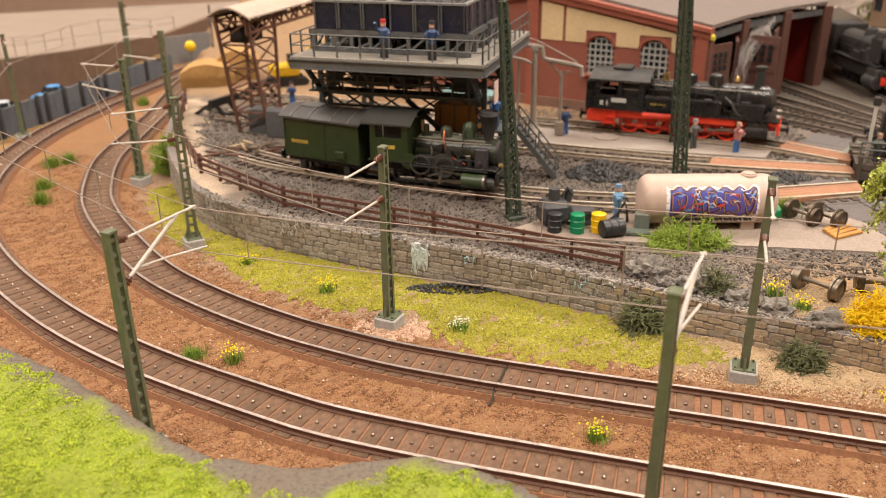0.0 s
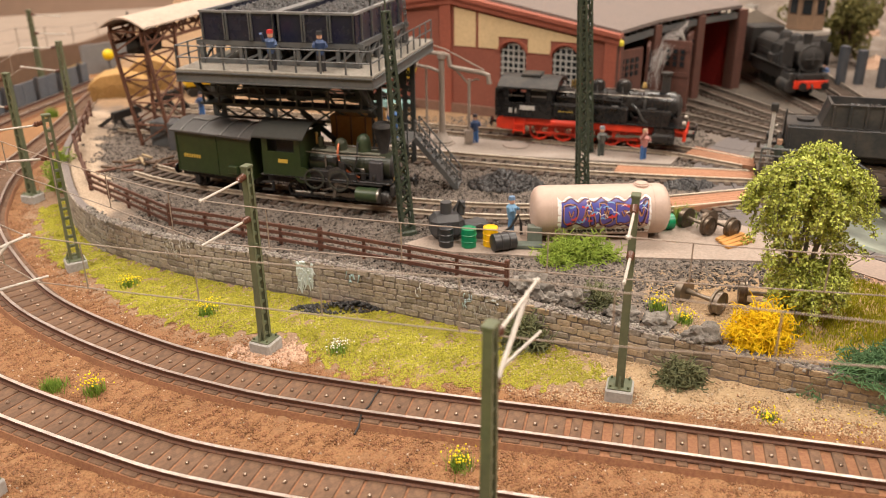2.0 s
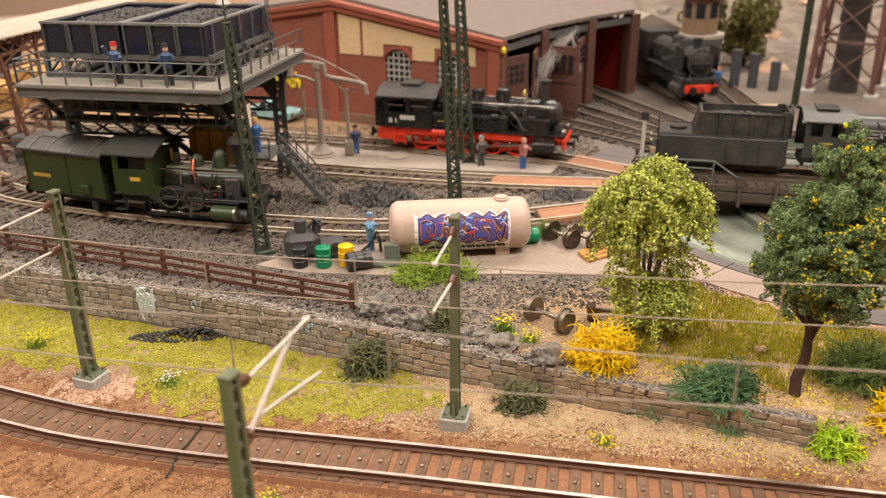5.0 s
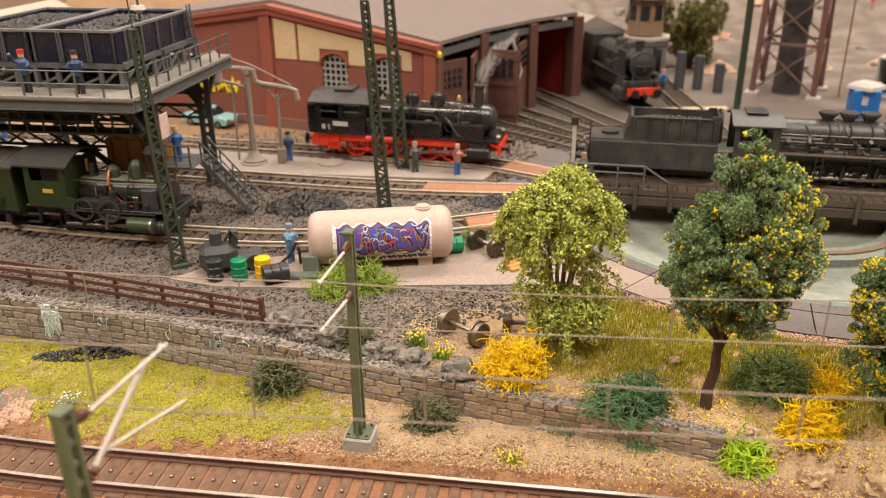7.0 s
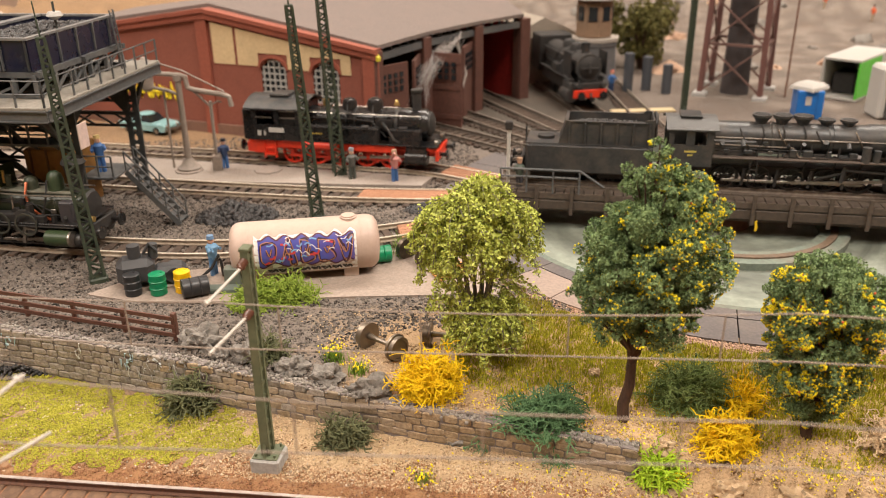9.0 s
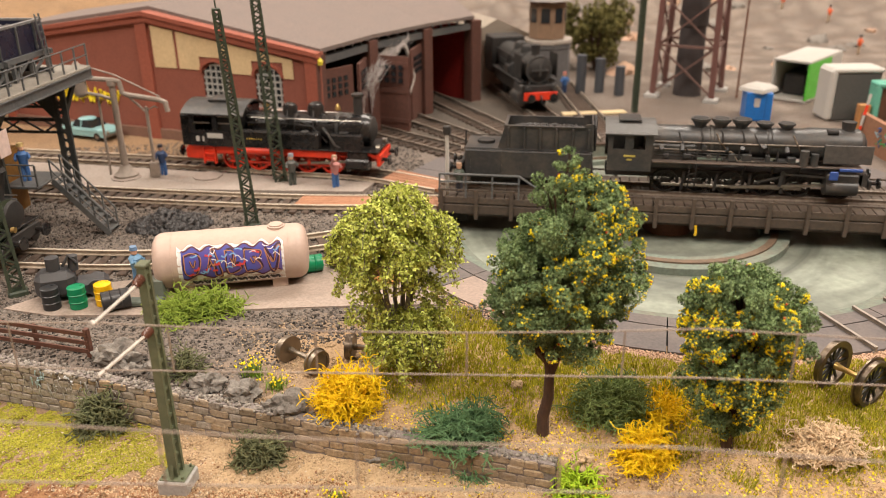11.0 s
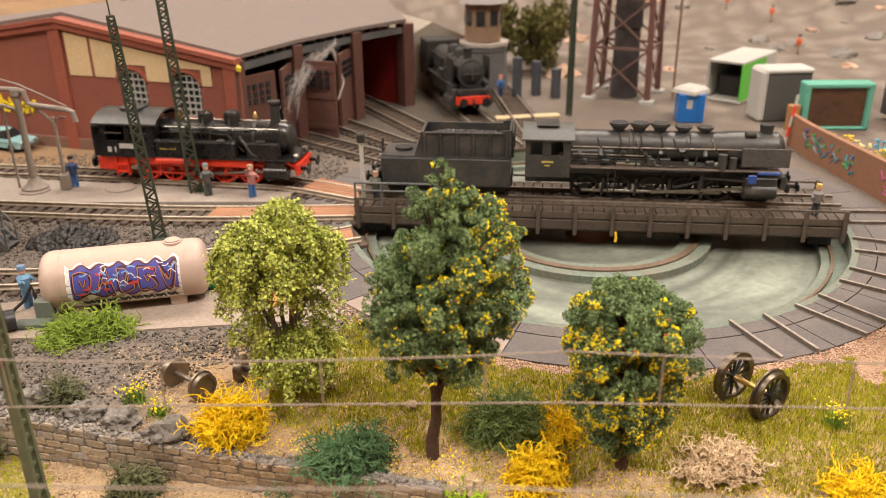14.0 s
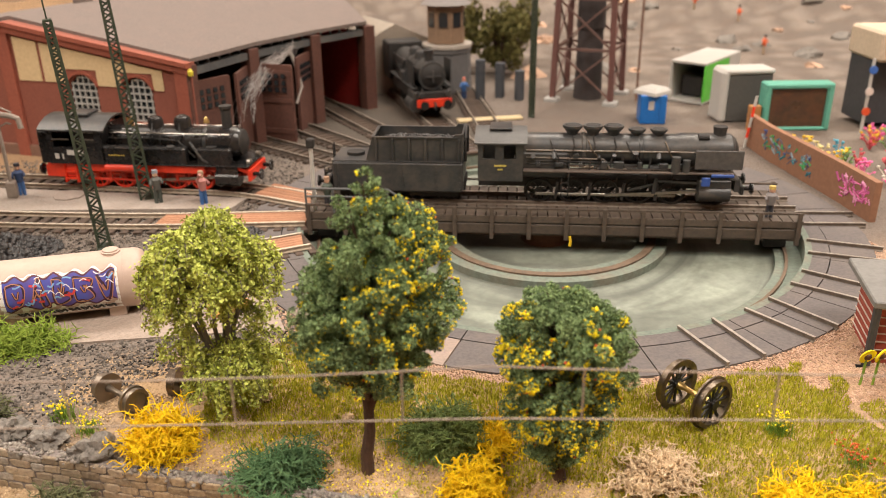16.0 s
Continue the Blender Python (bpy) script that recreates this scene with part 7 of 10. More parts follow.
for xc in (5.5, 9.85):
    wn = part("window", G().box((xc, 0.2, 4.55), (2.2, 0.06, 3.3)), m_pane, SH, "dark arched window with grey bars")
    for k in range(5):
        part("glazing_bar", G().box((xc - 0.9 + k * 0.45, 0.11, 4.55), (0.11, 0.08, 3.1)), m_window, wn)
    for k in range(7):
        part("glazing_bar", G().box((xc, 0.1, 3.1 + k * 0.46), (2.15, 0.08, 0.12)), m_window, wn)
    arc = [(xc + 1.1 * math.cos(t), 5.3 + 0.8 * math.sin(t)) for t in np.linspace(0, math.pi, 11)]
    arc2 = [(xc + 1.3 * math.cos(t), 5.3 + 1.0 * math.sin(t)) for t in np.linspace(math.pi, 0, 11)]
    part("window_arch", G().side(arc + arc2, -0.14, 0.1), m_shed_trim, wn, "brick arch")
    part("window_sill", G().box((xc, -0.05, 2.92), (2.6, 0.4, 0.2), b=0.03), m_shed_trim, wn)

# the front with its doors, in the yard's own plan
sh_m = at(5.2, 67.6, YARD, -29.6)


def to_shed(x, y, z=0.0):
    v = sh_m.inverted() @ Vector((x * CM, y * CM, (z + YARD) * CM)) / CM
    return (v.x, v.y, v.z)


POSTS = [(17.1, 61.2), (21.2, 66.7), (26.1, 71.6), (30.9, 75.4)]
BACK = [(-8.2, 76.4), (-4.0, 88.0), (8.0, 100.0), (22.0, 104.0)]
FH = [8.0, 8.0, 8.0, 8.0]
RIDGE = [(5.4, 68.2), (11.5, 79.0), (19.5, 86.0), (29.0, 90.0)]
# roof slabs over the stalls
for k in range(3):
    over = 0.4
    f0, f1, r0, r1, b0, b1 = POSTS[k], POSTS[k + 1], RIDGE[k], RIDGE[k + 1], BACK[k], BACK[k + 1]
    def fwd(p, r):
        d = Vector((p[0] - r[0], p[1] - r[1]))
        d.normalize()
        return (p[0] + d.x * over, p[1] + d.y * over)
    q0, q1 = fwd(f0, r0), fwd(f1, r1)
    for za in (0.0,):
        v = [to_shed(*q0, 7.4), to_shed(*q1, 7.4), to_shed(*r1, 9.7), to_shed(*r0, 9.7), to_shed(*b1, 7.3), to_shed(*b0, 7.3)]
        lo = [(x, y, z - 0.28) for x, y, z in v]
        g = G().add(v + lo, [(0, 1, 2, 3), (3, 2, 4, 5), (9, 8, 7, 6), (11, 10, 8, 9), (0, 6, 7, 1), (5, 4, 10, 11), (0, 3, 9, 6), (3, 5, 11, 9), (1, 7, 8, 2), (2, 8, 10, 4)])
        part("roof_bay", g, m_roof, SH, "faded grey-brown felt roof", smooth=0)
for x, y in ((9, 76), (14, 84), (24, 84)):
    c = to_shed(x, y, 9.0)
    part("smoke_vent", G().box((c[0], c[1], c[2] + 0.55), (1.1, 1.1, 1.4), b=0.05), m_roof, SH, "grey smoke vent")
for k, (p, q) in enumerate(zip(POSTS[:-1], POSTS[1:])):
    a, b = to_shed(*p), to_shed(*q)
    d = Vector((b[0] - a[0], b[1] - a[1], 0)).normalized()
    nrm = Vector((d.y, -d.x, 0))
    part("door_post", G().box((a[0], a[1], 3.3), (1.0, 1.0, 7.4), rz=math.degrees(math.atan2(d.y, d.x)), b=0.04), m_door, SH, "brown timber door pier")
    part("lintel", G().beam((a[0], a[1], 6.5), (b[0], b[1], 6.5), 0.5, 0.5), m_frame, SH, "grey steel lintel")
    for j in range(7):
        c = Vector(a).lerp(Vector(b), j / 6)
        part("lintel_post", G().beam((c.x, c.y, 6.6), (c.x, c.y, 7.3), 0.14), m_frame, SH)
    # two open leaves
    width = (Vector(b) - Vector(a)).length / 2 - 0.6
    for e, s in ((a, 1), (b, -1)):
        base = Vector(e) + d * s * 0.55
        swing = (d * s * 0.25 + nrm * 1.0).normalized()
        if k == 2:
            continue
        if (k, s) == (0, 1):
            swing = (d * 0.95 + nrm * 0.25).normalized()
        elif s < 0:
            swing = (d * s * 0.93 + nrm * 0.36).normalized()
        tip = base + swing * width
        leaf = part("shed_door", G().beam((base.x, base.y, 2.95), (tip.x, tip.y, 2.95), 0.2, 5.7), m_door, SH, "brown timber shed door standing ajar")
        part("door_inside", G().beam(((base + nrm * 0 - d * s * -0.13).x, (base - d * s * -0.13).y, 2.95), ((tip + d * s * 0.13).x, (tip + d * s * 0.13).y, 2.95), 0.04, 5.4), m_door, leaf)
        for z in (0.9, 3.2, 5.2):
            part("door_rail", G().beam((base.x - d.x * s * 0.13, base.y - d.y * s * 0.13, z), (tip.x - d.x * s * 0.13, tip.y - d.y * s * 0.13, z), 0.08, 0.35), m_door, leaf)
        g = G()
        for i in range(4):
            for j in range(3):
                c = base.lerp(tip, 0.2 + 0.2 * i) - d * s * 0.14
                g.box((c.x, c.y, 4.0 + j * 0.5), (0.3, 0.3, 0.34), rz=math.degrees(math.atan2(swing.y, swing.x)))
        part("door_panes", g, m_pane, leaf)
    # stall walls inside: one red, the rest near-black for the shade in there
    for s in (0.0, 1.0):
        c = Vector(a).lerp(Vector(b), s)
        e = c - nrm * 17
        part("stall_wall", G().beam((c.x, c.y, 3.2), (e.x, e.y, 3.2), 0.4, 6.6), m_red_inside if (k, s) == (2, 1.0) else m_inside_shade, SH)
    c0, c1 = Vector(a) - nrm * 18, Vector(b) - nrm * 18
    part("rear_wall", G().beam((c0.x, c0.y, 3.4), (c1.x, c1.y, 3.4), 0.5, 7.2), m_shed_wall, SH)
a = to_shed(*POSTS[3])
part("door_post", G().box((a[0], a[1], 3.3), (1.1, 1.1, 7.4), rz=60, b=0.04), m_door, SH, "brown timber door pier")
# pale pipe and rags hung at the doors
part("vent_pipe", G().tube([to_shed(24.2, 70.0, 6.2), to_shed(24.6, 69.4, 5.0), to_shed(24.9, 68.9, 3.6), to_shed(24.4, 68.2, 2.4)], 0.16, 8, r1=0.1), paint(0.42, 0.38, 0.34, 0.7), SH, "pale grey hanging hose")
rs = random.Random(77)
g = G()
for n_ in range(95):
    ox, oy = rs.gauss(0, 0.42), rs.gauss(0, 0.42)
    s0, s1 = sorted((rs.random(), rs.random()))
    path = [(24.6, 70.2, 6.4), (23.4, 68.6, 6.2), (21.9, 66.4, 5.2), (20.8, 64.4, 3.9), (20.2, 63.2, 2.0)]
    pts = []
    for s_ in np.linspace(s0, max(s1, s0 + 0.15), 6):
        q = min(s_, 0.999) * 4
        a_, b_ = Vector(path[int(q)]), Vector(path[int(q) + 1])
        p_ = a_.lerp(b_, q - int(q)) + Vector((ox + rs.gauss(0, 0.12), oy + rs.gauss(0, 0.12), rs.gauss(0, 0.22)))
        pts.append(to_shed(*p_))
    g.tube(pts, 0.017, 4, 0, 0.008)
tagged(part("cotton_smoke", g, paint(0.42, 0.38, 0.36, 0.9), SH, "wisps of grey cotton smoke at the doors"), kind="stuff")
part("yellow_lamp", G().lathe([(0.06, 0), (0.2, 0.4), (0.17, 1)], to_shed(17.4, 60.5, 6.85), to_shed(17.4, 60.5, 6.4), 10), paint(0.7, 0.6, 0.05), SH, "small yellow lamp")
# yellow painted scrawl on the brick, plain strokes
g = G()
for k in range(7):
    x = -9.3 + k * 0.84
    g.tube([(x, -0.02, 2.4 + 0.3 * (k % 2)), (x + 0.3, -0.02, 3.6 - 0.2 * (k % 3)), (x + 0.62, -0.02, 2.4), (x + 0.86, -0.02, 3.4 - 0.3 * (k % 2))], 0.17, 6)
    g.tube([(x + 0.1, -0.02, 2.95), (x + 0.7, -0.02, 2.9 + 0.2 * (k % 2))], 0.15, 6)
tagged(part("painted_scrawl", g, paint(0.85, 0.65, 0.02, 0.6), SH, "bright yellow painted strokes"), kind="stuff")

# ---- background: platform, water tower, hut, odds and ends ----
pf = G().prism([(0.9, 61.0), (-14, 65.8), (-15.5, 61.8), (3.2, 55.5), (19.3, 51.8), (20.2, 53.4)], YARD - 0.1, YARD + 0.22)
plat = solo("platform", pf, M("platform_concrete", (0.35, 0.30, 0.26), 0.85, col2=(0.275, 0.232, 0.2), grain=6, bump=0.01, dirt=(0.26, 0.2, 0.16), world=True), "low grey concrete platform between two yard tracks", "platform", kind="structure", smooth=0)
for x, y in ((4.4, 57.4), (9.6, 56.6)):
    solo("manhole_cover", G().cyl((x, y, YARD + 0.2), (x, y, YARD + 0.3), 0.95, n=8), paint(0.34, 0.28, 0.24, 0.9), "flat concrete plate on the platform", "cover", group="platform plates")
for nm, poly in (("timber crossing beside the turntable track", [(17.3, 43.15), (23.0, 44.75), (23.0, 46.3), (17.2, 45.0)]),
                 ("timber crossing at the platform track", [(15.2, 49.9), (23.6, 48.0), (23.9, 49.6), (15.8, 51.5)]),
                 ("timber crossing before the tank locomotive", [(20.6, 53.5), (24.3, 50.6), (25.2, 52.2), (22.0, 55.4)])):
    t = thing("timber_crossing", nm, "timber crossing", at(0, 0, 0), "timber crossings")
    p0, p1, p2, p3 = (Vector((*p, 0)) for p in poly)
    for k in range(5):
        a0, a1 = p0.lerp(p3, k / 5 + 0.01), p0.lerp(p3, (k + 0.94) / 5)
        b0, b1 = p1.lerp(p2, k / 5 + 0.01), p1.lerp(p2, (k + 0.94) / 5)
        part("plank", G().prism([(a0.x, a0.y), (b0.x, b0.y), (b1.x, b1.y), (a1.x, a1.y)], YARD, YARD + 0.36), m_plank, t, smooth=0)

# water crane and lamp on the platform
wc = thing("water_crane", "grey-brown water crane with a long swing arm on the platform", "water crane", at(4.4, 57.6, YARD + 0.22, -15))
part("base", G().lathe([(0.8, 0), (0.8, 0.25), (0.5, 0.5), (0.3, 1)], (0, 0, 0), (0, 0, 0.8), 14), m_wc, wc, "round foot")
part("column", G().lathe([(0.26, 0), (0.2, 0.3), (0.2, 0.93), (0.3, 0.94), (0.3, 1)], (0, 0, 0.6), (0, 0, 6.3), 14), m_wc, wc)
part("valve_tank", G().lathe([(0.2, 0), (0.42, 0.1), (0.42, 0.7), (0.3, 0.9), (0.12, 1)], (-2.1, 0, 5.2), (-2.1, 0, 7.4), 14), m_wc, wc, "small upright valve tank")
part("feed_pipe", G().tube([(-2.0, 0, 6.4), (-0.9, 0, 6.35), (0.1, 0, 6.3)], 0.15, 8).tube([(-2.0, 0, 5.5), (-0.8, 0, 5.3), (0, 0, 5.0)], 0.11, 8), m_wc, wc)
part("swing_arm", G().tube([(0.05, 0, 6.3), (0.5, 0, 6.2), (0.6, 0, 5.5), (1.0, 0, 5.35), (2.9, 0, 5.1), (3.3, 0, 4.95), (3.4, 0, 4.35)], 0.17, 10), m_wc, wc)
part("tie_rod", G().tube([(-2.1, 0, 7.3), (0.3, 0, 6.6), (3.0, 0, 5.3)], 0.05, 6), m_wc, wc)
part("side_post", G().cyl((-1.2, 0.3, 0), (-1.2, 0.3, 5.3), 0.08, n=8), m_wc, wc)
lp = thing("platform_lamp", "slim grey platform lamp with two small arms", "lamp", at(6.3, 57.3, YARD + 0.22))
part("lamp_post", G().box((0, 0, 0.5), (0.6, 0.6, 1.0), b=0.05).cyl((0, 0, 0.9), (0, 0, 4.6), 0.11, n=8), m_wc, lp)
part("lamp_arm", G().tube([(0, 0, 3.9), (0.1, 0, 4.4), (0.5, 0, 4.6), (0.7, 0, 4.5)], 0.06, 6).tube([(0, 0, 4.2), (-0.5, 0, 4.8), (-0.9, 0, 5.2)], 0.08, 6), m_wc, lp)

# turquoise saloon car
def model_car(x, y, z, rz, col, lab):
    t = thing("car", lab, "car", at(x, y, z, rz) @ Matrix.Scale(0.9, 4))
    mp = paint(*col, 0.25)
    part("body", G().side([(-2.5, 0.35), (2.4, 0.35), (2.5, 0.75), (2.3, 0.95), (0.9, 1.05), (-1.1, 1.05), (-2.6, 0.95), (-2.65, 0.6)], -0.95, 0.95), mp, t)
    part("cabin", G().add([(-1.2, -0.85, 1.04), (1.0, -0.85, 1.04), (1.0, 0.85, 1.04), (-1.2, 0.85, 1.04), (-0.8, -0.7, 1.62), (0.45, -0.7, 1.62), (0.45, 0.7, 1.62), (-0.8, 0.7, 1.62)],
                          [(4, 5, 6, 7), (0, 1, 5, 4), (1, 2, 6, 5), (2, 3, 7, 6), (3, 0, 4, 7)]), m_pane, t, "dark car windows")
    part("roof", G().lathe([(0.72, 0), (0.74, 0.4), (0.6, 0.8), (0.3, 1)], (-0.18, 0, 1.58), (-0.18, 0, 1.74), 14), mp, t)
    part("wing_line", G().box((0, -0.97, 0.86), (4.6, 0.06, 0.1), b=0.02).box((0, 0.97, 0.86), (4.6, 0.06, 0.1), b=0.02), mp, t)
    for wy in (-0.65, 0.65):
        part("headlight", G().cyl((2.42, wy, 0.78), (2.52, wy, 0.78), 0.16, n=10), m_steel, t)
        part("window_post", G().beam((-0.2, wy * 1.25, 1.06), (-0.15, wy * 1.1, 1.6), 0.1), mp, t)
    for wx in (-1.6, 1.5):
        for wy in (-0.85, 0.85):
            w = part("wheel", G().cyl((wx, wy - 0.12, 0.36), (wx, wy + 0.12, 0.36), 0.36, n=14), m_soot, t)
            part("hub", G().cyl((wx, wy - 0.14, 0.36), (wx, wy + 0.14, 0.36), 0.18, n=10), m_steel, w)
    part("bumper", G().box((2.5, 0, 0.5), (0.12, 1.9, 0.16), b=0.03), m_steel, t)
    part("bumper", G().box((-2.65, 0, 0.5), (0.12, 1.9, 0.16), b=0.03), m_steel, t)


model_car(-0.2, 69.0, YARD, -32, (0.32, 0.58, 0.6), "turquoise model saloon car parked by the brick shed")
model_car(-40.2, 75.8, 0.0, 76, (0.10, 0.30, 0.62), "blue model car behind the board fence")
model_car(-41.6, 69.2, 0.0, 78, (0.5, 0.54, 0.58), "pale grey model car behind the board fence")

# lattice water tower
wt = thing("water_tower", "tall rusty lattice water tower with a dark central shaft", "water tower", at(50.6, 74.0, YARD, -36))
for sx in (-2.6, 2.6):
    for sy in (-2.4, 2.4):
        part("leg", G().beam((sx, sy, 0), (sx * 0.8, sy * 0.8, 22), 0.45), paint(0.14, 0.06, 0.05, 0.7), wt, "rusty brown leg")
        part("footing", G().box((sx, sy, 0.1), (1.2, 1.2, 0.5), b=0.08), m_foot, wt)
for face in range(4):
    c = [(-2.6, -2.4), (2.6, -2.4), (2.6, 2.4), (-2.6, 2.4)]
    p, q = c[face], c[(face + 1) % 4]
    m_br = paint(0.16, 0.09, 0.075, 0.7)
    for k in range(5):
        f0, f1 = 1 - 0.04 * k, 1 - 0.04 * (k + 1)
        z0, z1 = 0.4 + k * 4.2, 0.4 + (k + 1) * 4.2
        part("brace", G().beam((p[0] * f0, p[1] * f0, z0), (q[0] * f1, q[1] * f1, z1), 0.14), m_br, wt)
        part("brace", G().beam((q[0] * f0, q[1] * f0, z0), (p[0] * f1, p[1] * f1, z1), 0.14), m_br, wt)
        part("cross_bar", G().beam((p[0] * f1, p[1] * f1, z1), (q[0] * f1, q[1] * f1, z1), 0.22), m_br, wt)
part("shaft", G().lathe([(1.25, 0), (1.1, 0.3), (1.25, 0.31), (1.1, 0.6), (1.25, 0.61), (1.1, 1)], (0, 0, 0), (0, 0, 20), 14), paint(0.055, 0.045, 0.045, 0.7), wt, "dark central shaft")
part("tank", G().lathe([(3.4, 0), (3.6, 0.1), (3.6, 1)], (0, 0, 19.5), (0, 0, 25), 20), m_rust, wt)
g = G()
for e in (-0.35, 0.35):
    g.beam((4.4, e, 0), (4.4, e, 19), 0.08)
for k in range(30):
    g.beam((4.4, -0.35, 0.4 + k * 0.62), (4.4, 0.35, 0.4 + k * 0.62), 0.06)
part("ladder", g, m_rust, wt, "thin rusty ladder")
lattice_tower(43.4, 68.4, 20, 0.3, 0.26, 0, False)

# octagonal hut on a grey base
ht = thing("lookout_hut", "small brown octagonal lookout hut on a grey base", "hut", at(39.1, 80.6, YARD - 1.1))
part("base", G().lathe([(2.5, 0), (2.3, 0.9), (2.4, 0.92), (2.4, 1)], (0, 0, 0), (0, 0, 5.2), 8), paint(0.13, 0.125, 0.125, 0.8), ht, "dark grey base")
part("balcony", G().lathe([(2.5, 0), (2.5, 1)], (0, 0, 5.2), (0, 0, 5.5), 8), paint(0.42, 0.37, 0.32, 0.8), ht, "pale ledge")
part("wall", G().lathe([(1.75, 0), (1.75, 1)], (0, 0, 5.6), (0, 0, 9.0), 8), paint(0.25, 0.16, 0.10, 0.8), ht, "brown timber walls")
for k in range(8):
    t = math.tau * (k + 0.5) / 8
    part("window", G().box((1.63 * math.cos(t), 1.63 * math.sin(t), 7.7), (0.12, 0.8, 1.3), rz=math.degrees(t)), m_pane, ht)
part("roof", G().lathe([(2.4, 0), (1.2, 0.6), (0.15, 1)], (0, 0, 9.0), (0, 0, 10.8), 8), paint(0.22, 0.2, 0.19, 0.8), ht)
solo("pale_plank", G().box((0, 0, 0.12), (5.4, 0.9, 0.2), b=0.04), paint(0.62, 0.5, 0.3, 0.85), "pale yellowish plank lying in the shed yard", "plank", at(39.8, 68.3, YARD, -2))
solo("sandy_roof", G().side([(-6, 3.5), (0, 6.2), (6, 3.5), (6, 0), (-6, 0)], -3.5, 3.5), paint(0.31, 0.265, 0.215, 0.9), "low shed with a pale sandy roof", "shed", at(33.5, 84.5, YARD, 15))
for k, (x, y) in enumerate(((41.0, 75.6), (43.0, 76.2), (44.4, 74.8))):
    solo("upright_pipe", G().cyl((0, 0, 0), (0, 0, 3.6 - 0.5 * k), 0.45, n=12), paint(0.06, 0.065, 0.075, 0.6), "dark upright pipe in the shed yard", "pipe", at(x, y, YARD), "upright pipes")

# portable toilet
tb = thing("portable_toilet", "bright blue portable toilet cabin with a white roof", "toilet cabin", at(52.2, 64.6, YARD, -18) @ Matrix.Scale(0.88, 4))
part("body", G().box((0, 0, 1.3), (2.3, 2.3, 2.6), b=0.08), paint(0.012, 0.15, 0.5, 0.4), tb)
part("roof", G().lathe([(1.75, 0), (1.65, 0.5), (1.1, 1)], (0, 0, 2.6), (0, 0, 3.2), 4), m_white, tb, "white roof")
part("door_mark", G().box((-0.2, -1.17, 1.7), (0.5, 0.04, 0.8), b=0.01), m_white, tb, "pale mark on the door")
part("door_seam", G().box((0.55, -1.16, 1.3), (0.06, 0.03, 2.3)), paint(0.01, 0.09, 0.32), tb)
# green-white lorry box lying open, grey and turquoise boxes
lb = thing("lorry_box", "white and green lorry box lying with its end open", "lorry body", at(60.9, 71.9, YARD, 38) @ Matrix.Diagonal((0.86, 0.76, 0.76, 1)))
for c, s, mm in (((0, 0, 0.2), (9, 4.2, 0.3), m_white), ((0, 0, 4.6), (9, 4.2, 0.3), m_white), ((0, 2.0, 2.4), (9, 0.25, 4.2), m_white), ((0, -2.0, 2.4), (9, 0.25, 4.2), paint(0.12, 0.55, 0.06, 0.5)), ((4.4, 0, 2.4), (0.2, 3.8, 4.2), m_white)):
    part("panel", G().box(c, s, b=0.05), mm, lb)
part("white_corner", G().box((2.9, -2.14, 2.4), (3.0, 0.06, 4.2)), m_white, lb)
part("load", G().box((-1.2, 0.2, 1.6), (3, 2.6, 2.4), b=0.2), m_soot, lb, "dark load inside")
gb = thing("grey_box", "dark grey box with a white frame standing open", "box", at(58.9, 63.2, YARD, -8) @ Matrix.Diagonal((0.72, 0.8, 0.8, 1)))
part("back", G().box((0.8, 0.3, 2.4), (5.0, 2.6, 4.8), b=0.15), paint(0.09, 0.085, 0.08, 0.6), gb)
part("frame", G().box((-2.0, 0.3, 2.6), (0.9, 3.0, 5.2), b=0.3).box((0.6, 0.3, 5.0), (5.6, 2.9, 0.5), b=0.15), m_white, gb, "white rounded frame")
tv = thing("display_box", "turquoise-framed display box with a dark brown front", "display box", at(61.6, 59.6, YARD, -13) @ Matrix.Diagonal((0.84, 1, 0.7, 1)))
for c, s in (((0, 0, 4.9), (6.2, 1.4, 0.6)), ((-2.8, 0, 2.4), (0.6, 1.4, 4.8)), ((2.8, 0, 2.4), (0.6, 1.4, 4.8)), ((0, 0, 0.2), (6.2, 1.4, 0.4))):
    part("frame_bar", G().box(c, s, b=0.15), paint(0.13, 0.42, 0.32, 0.4), tv, "turquoise frame")
part("dark_front", G().box((0, -0.2, 2.5), (5.2, 0.5, 4.4)), M("dark_brown_front", (0.10, 0.05, 0.025), 0.3, col2=(0.05, 0.03, 0.02), grain=1.2, dirt=(0.16, 0.05, 0.03)), tv)
part("orange_post", G().box((-3.8, -0.4, 1.4), (1.0, 0.6, 2.8), b=0.05), paint(0.42, 0.2, 0.07), tv)
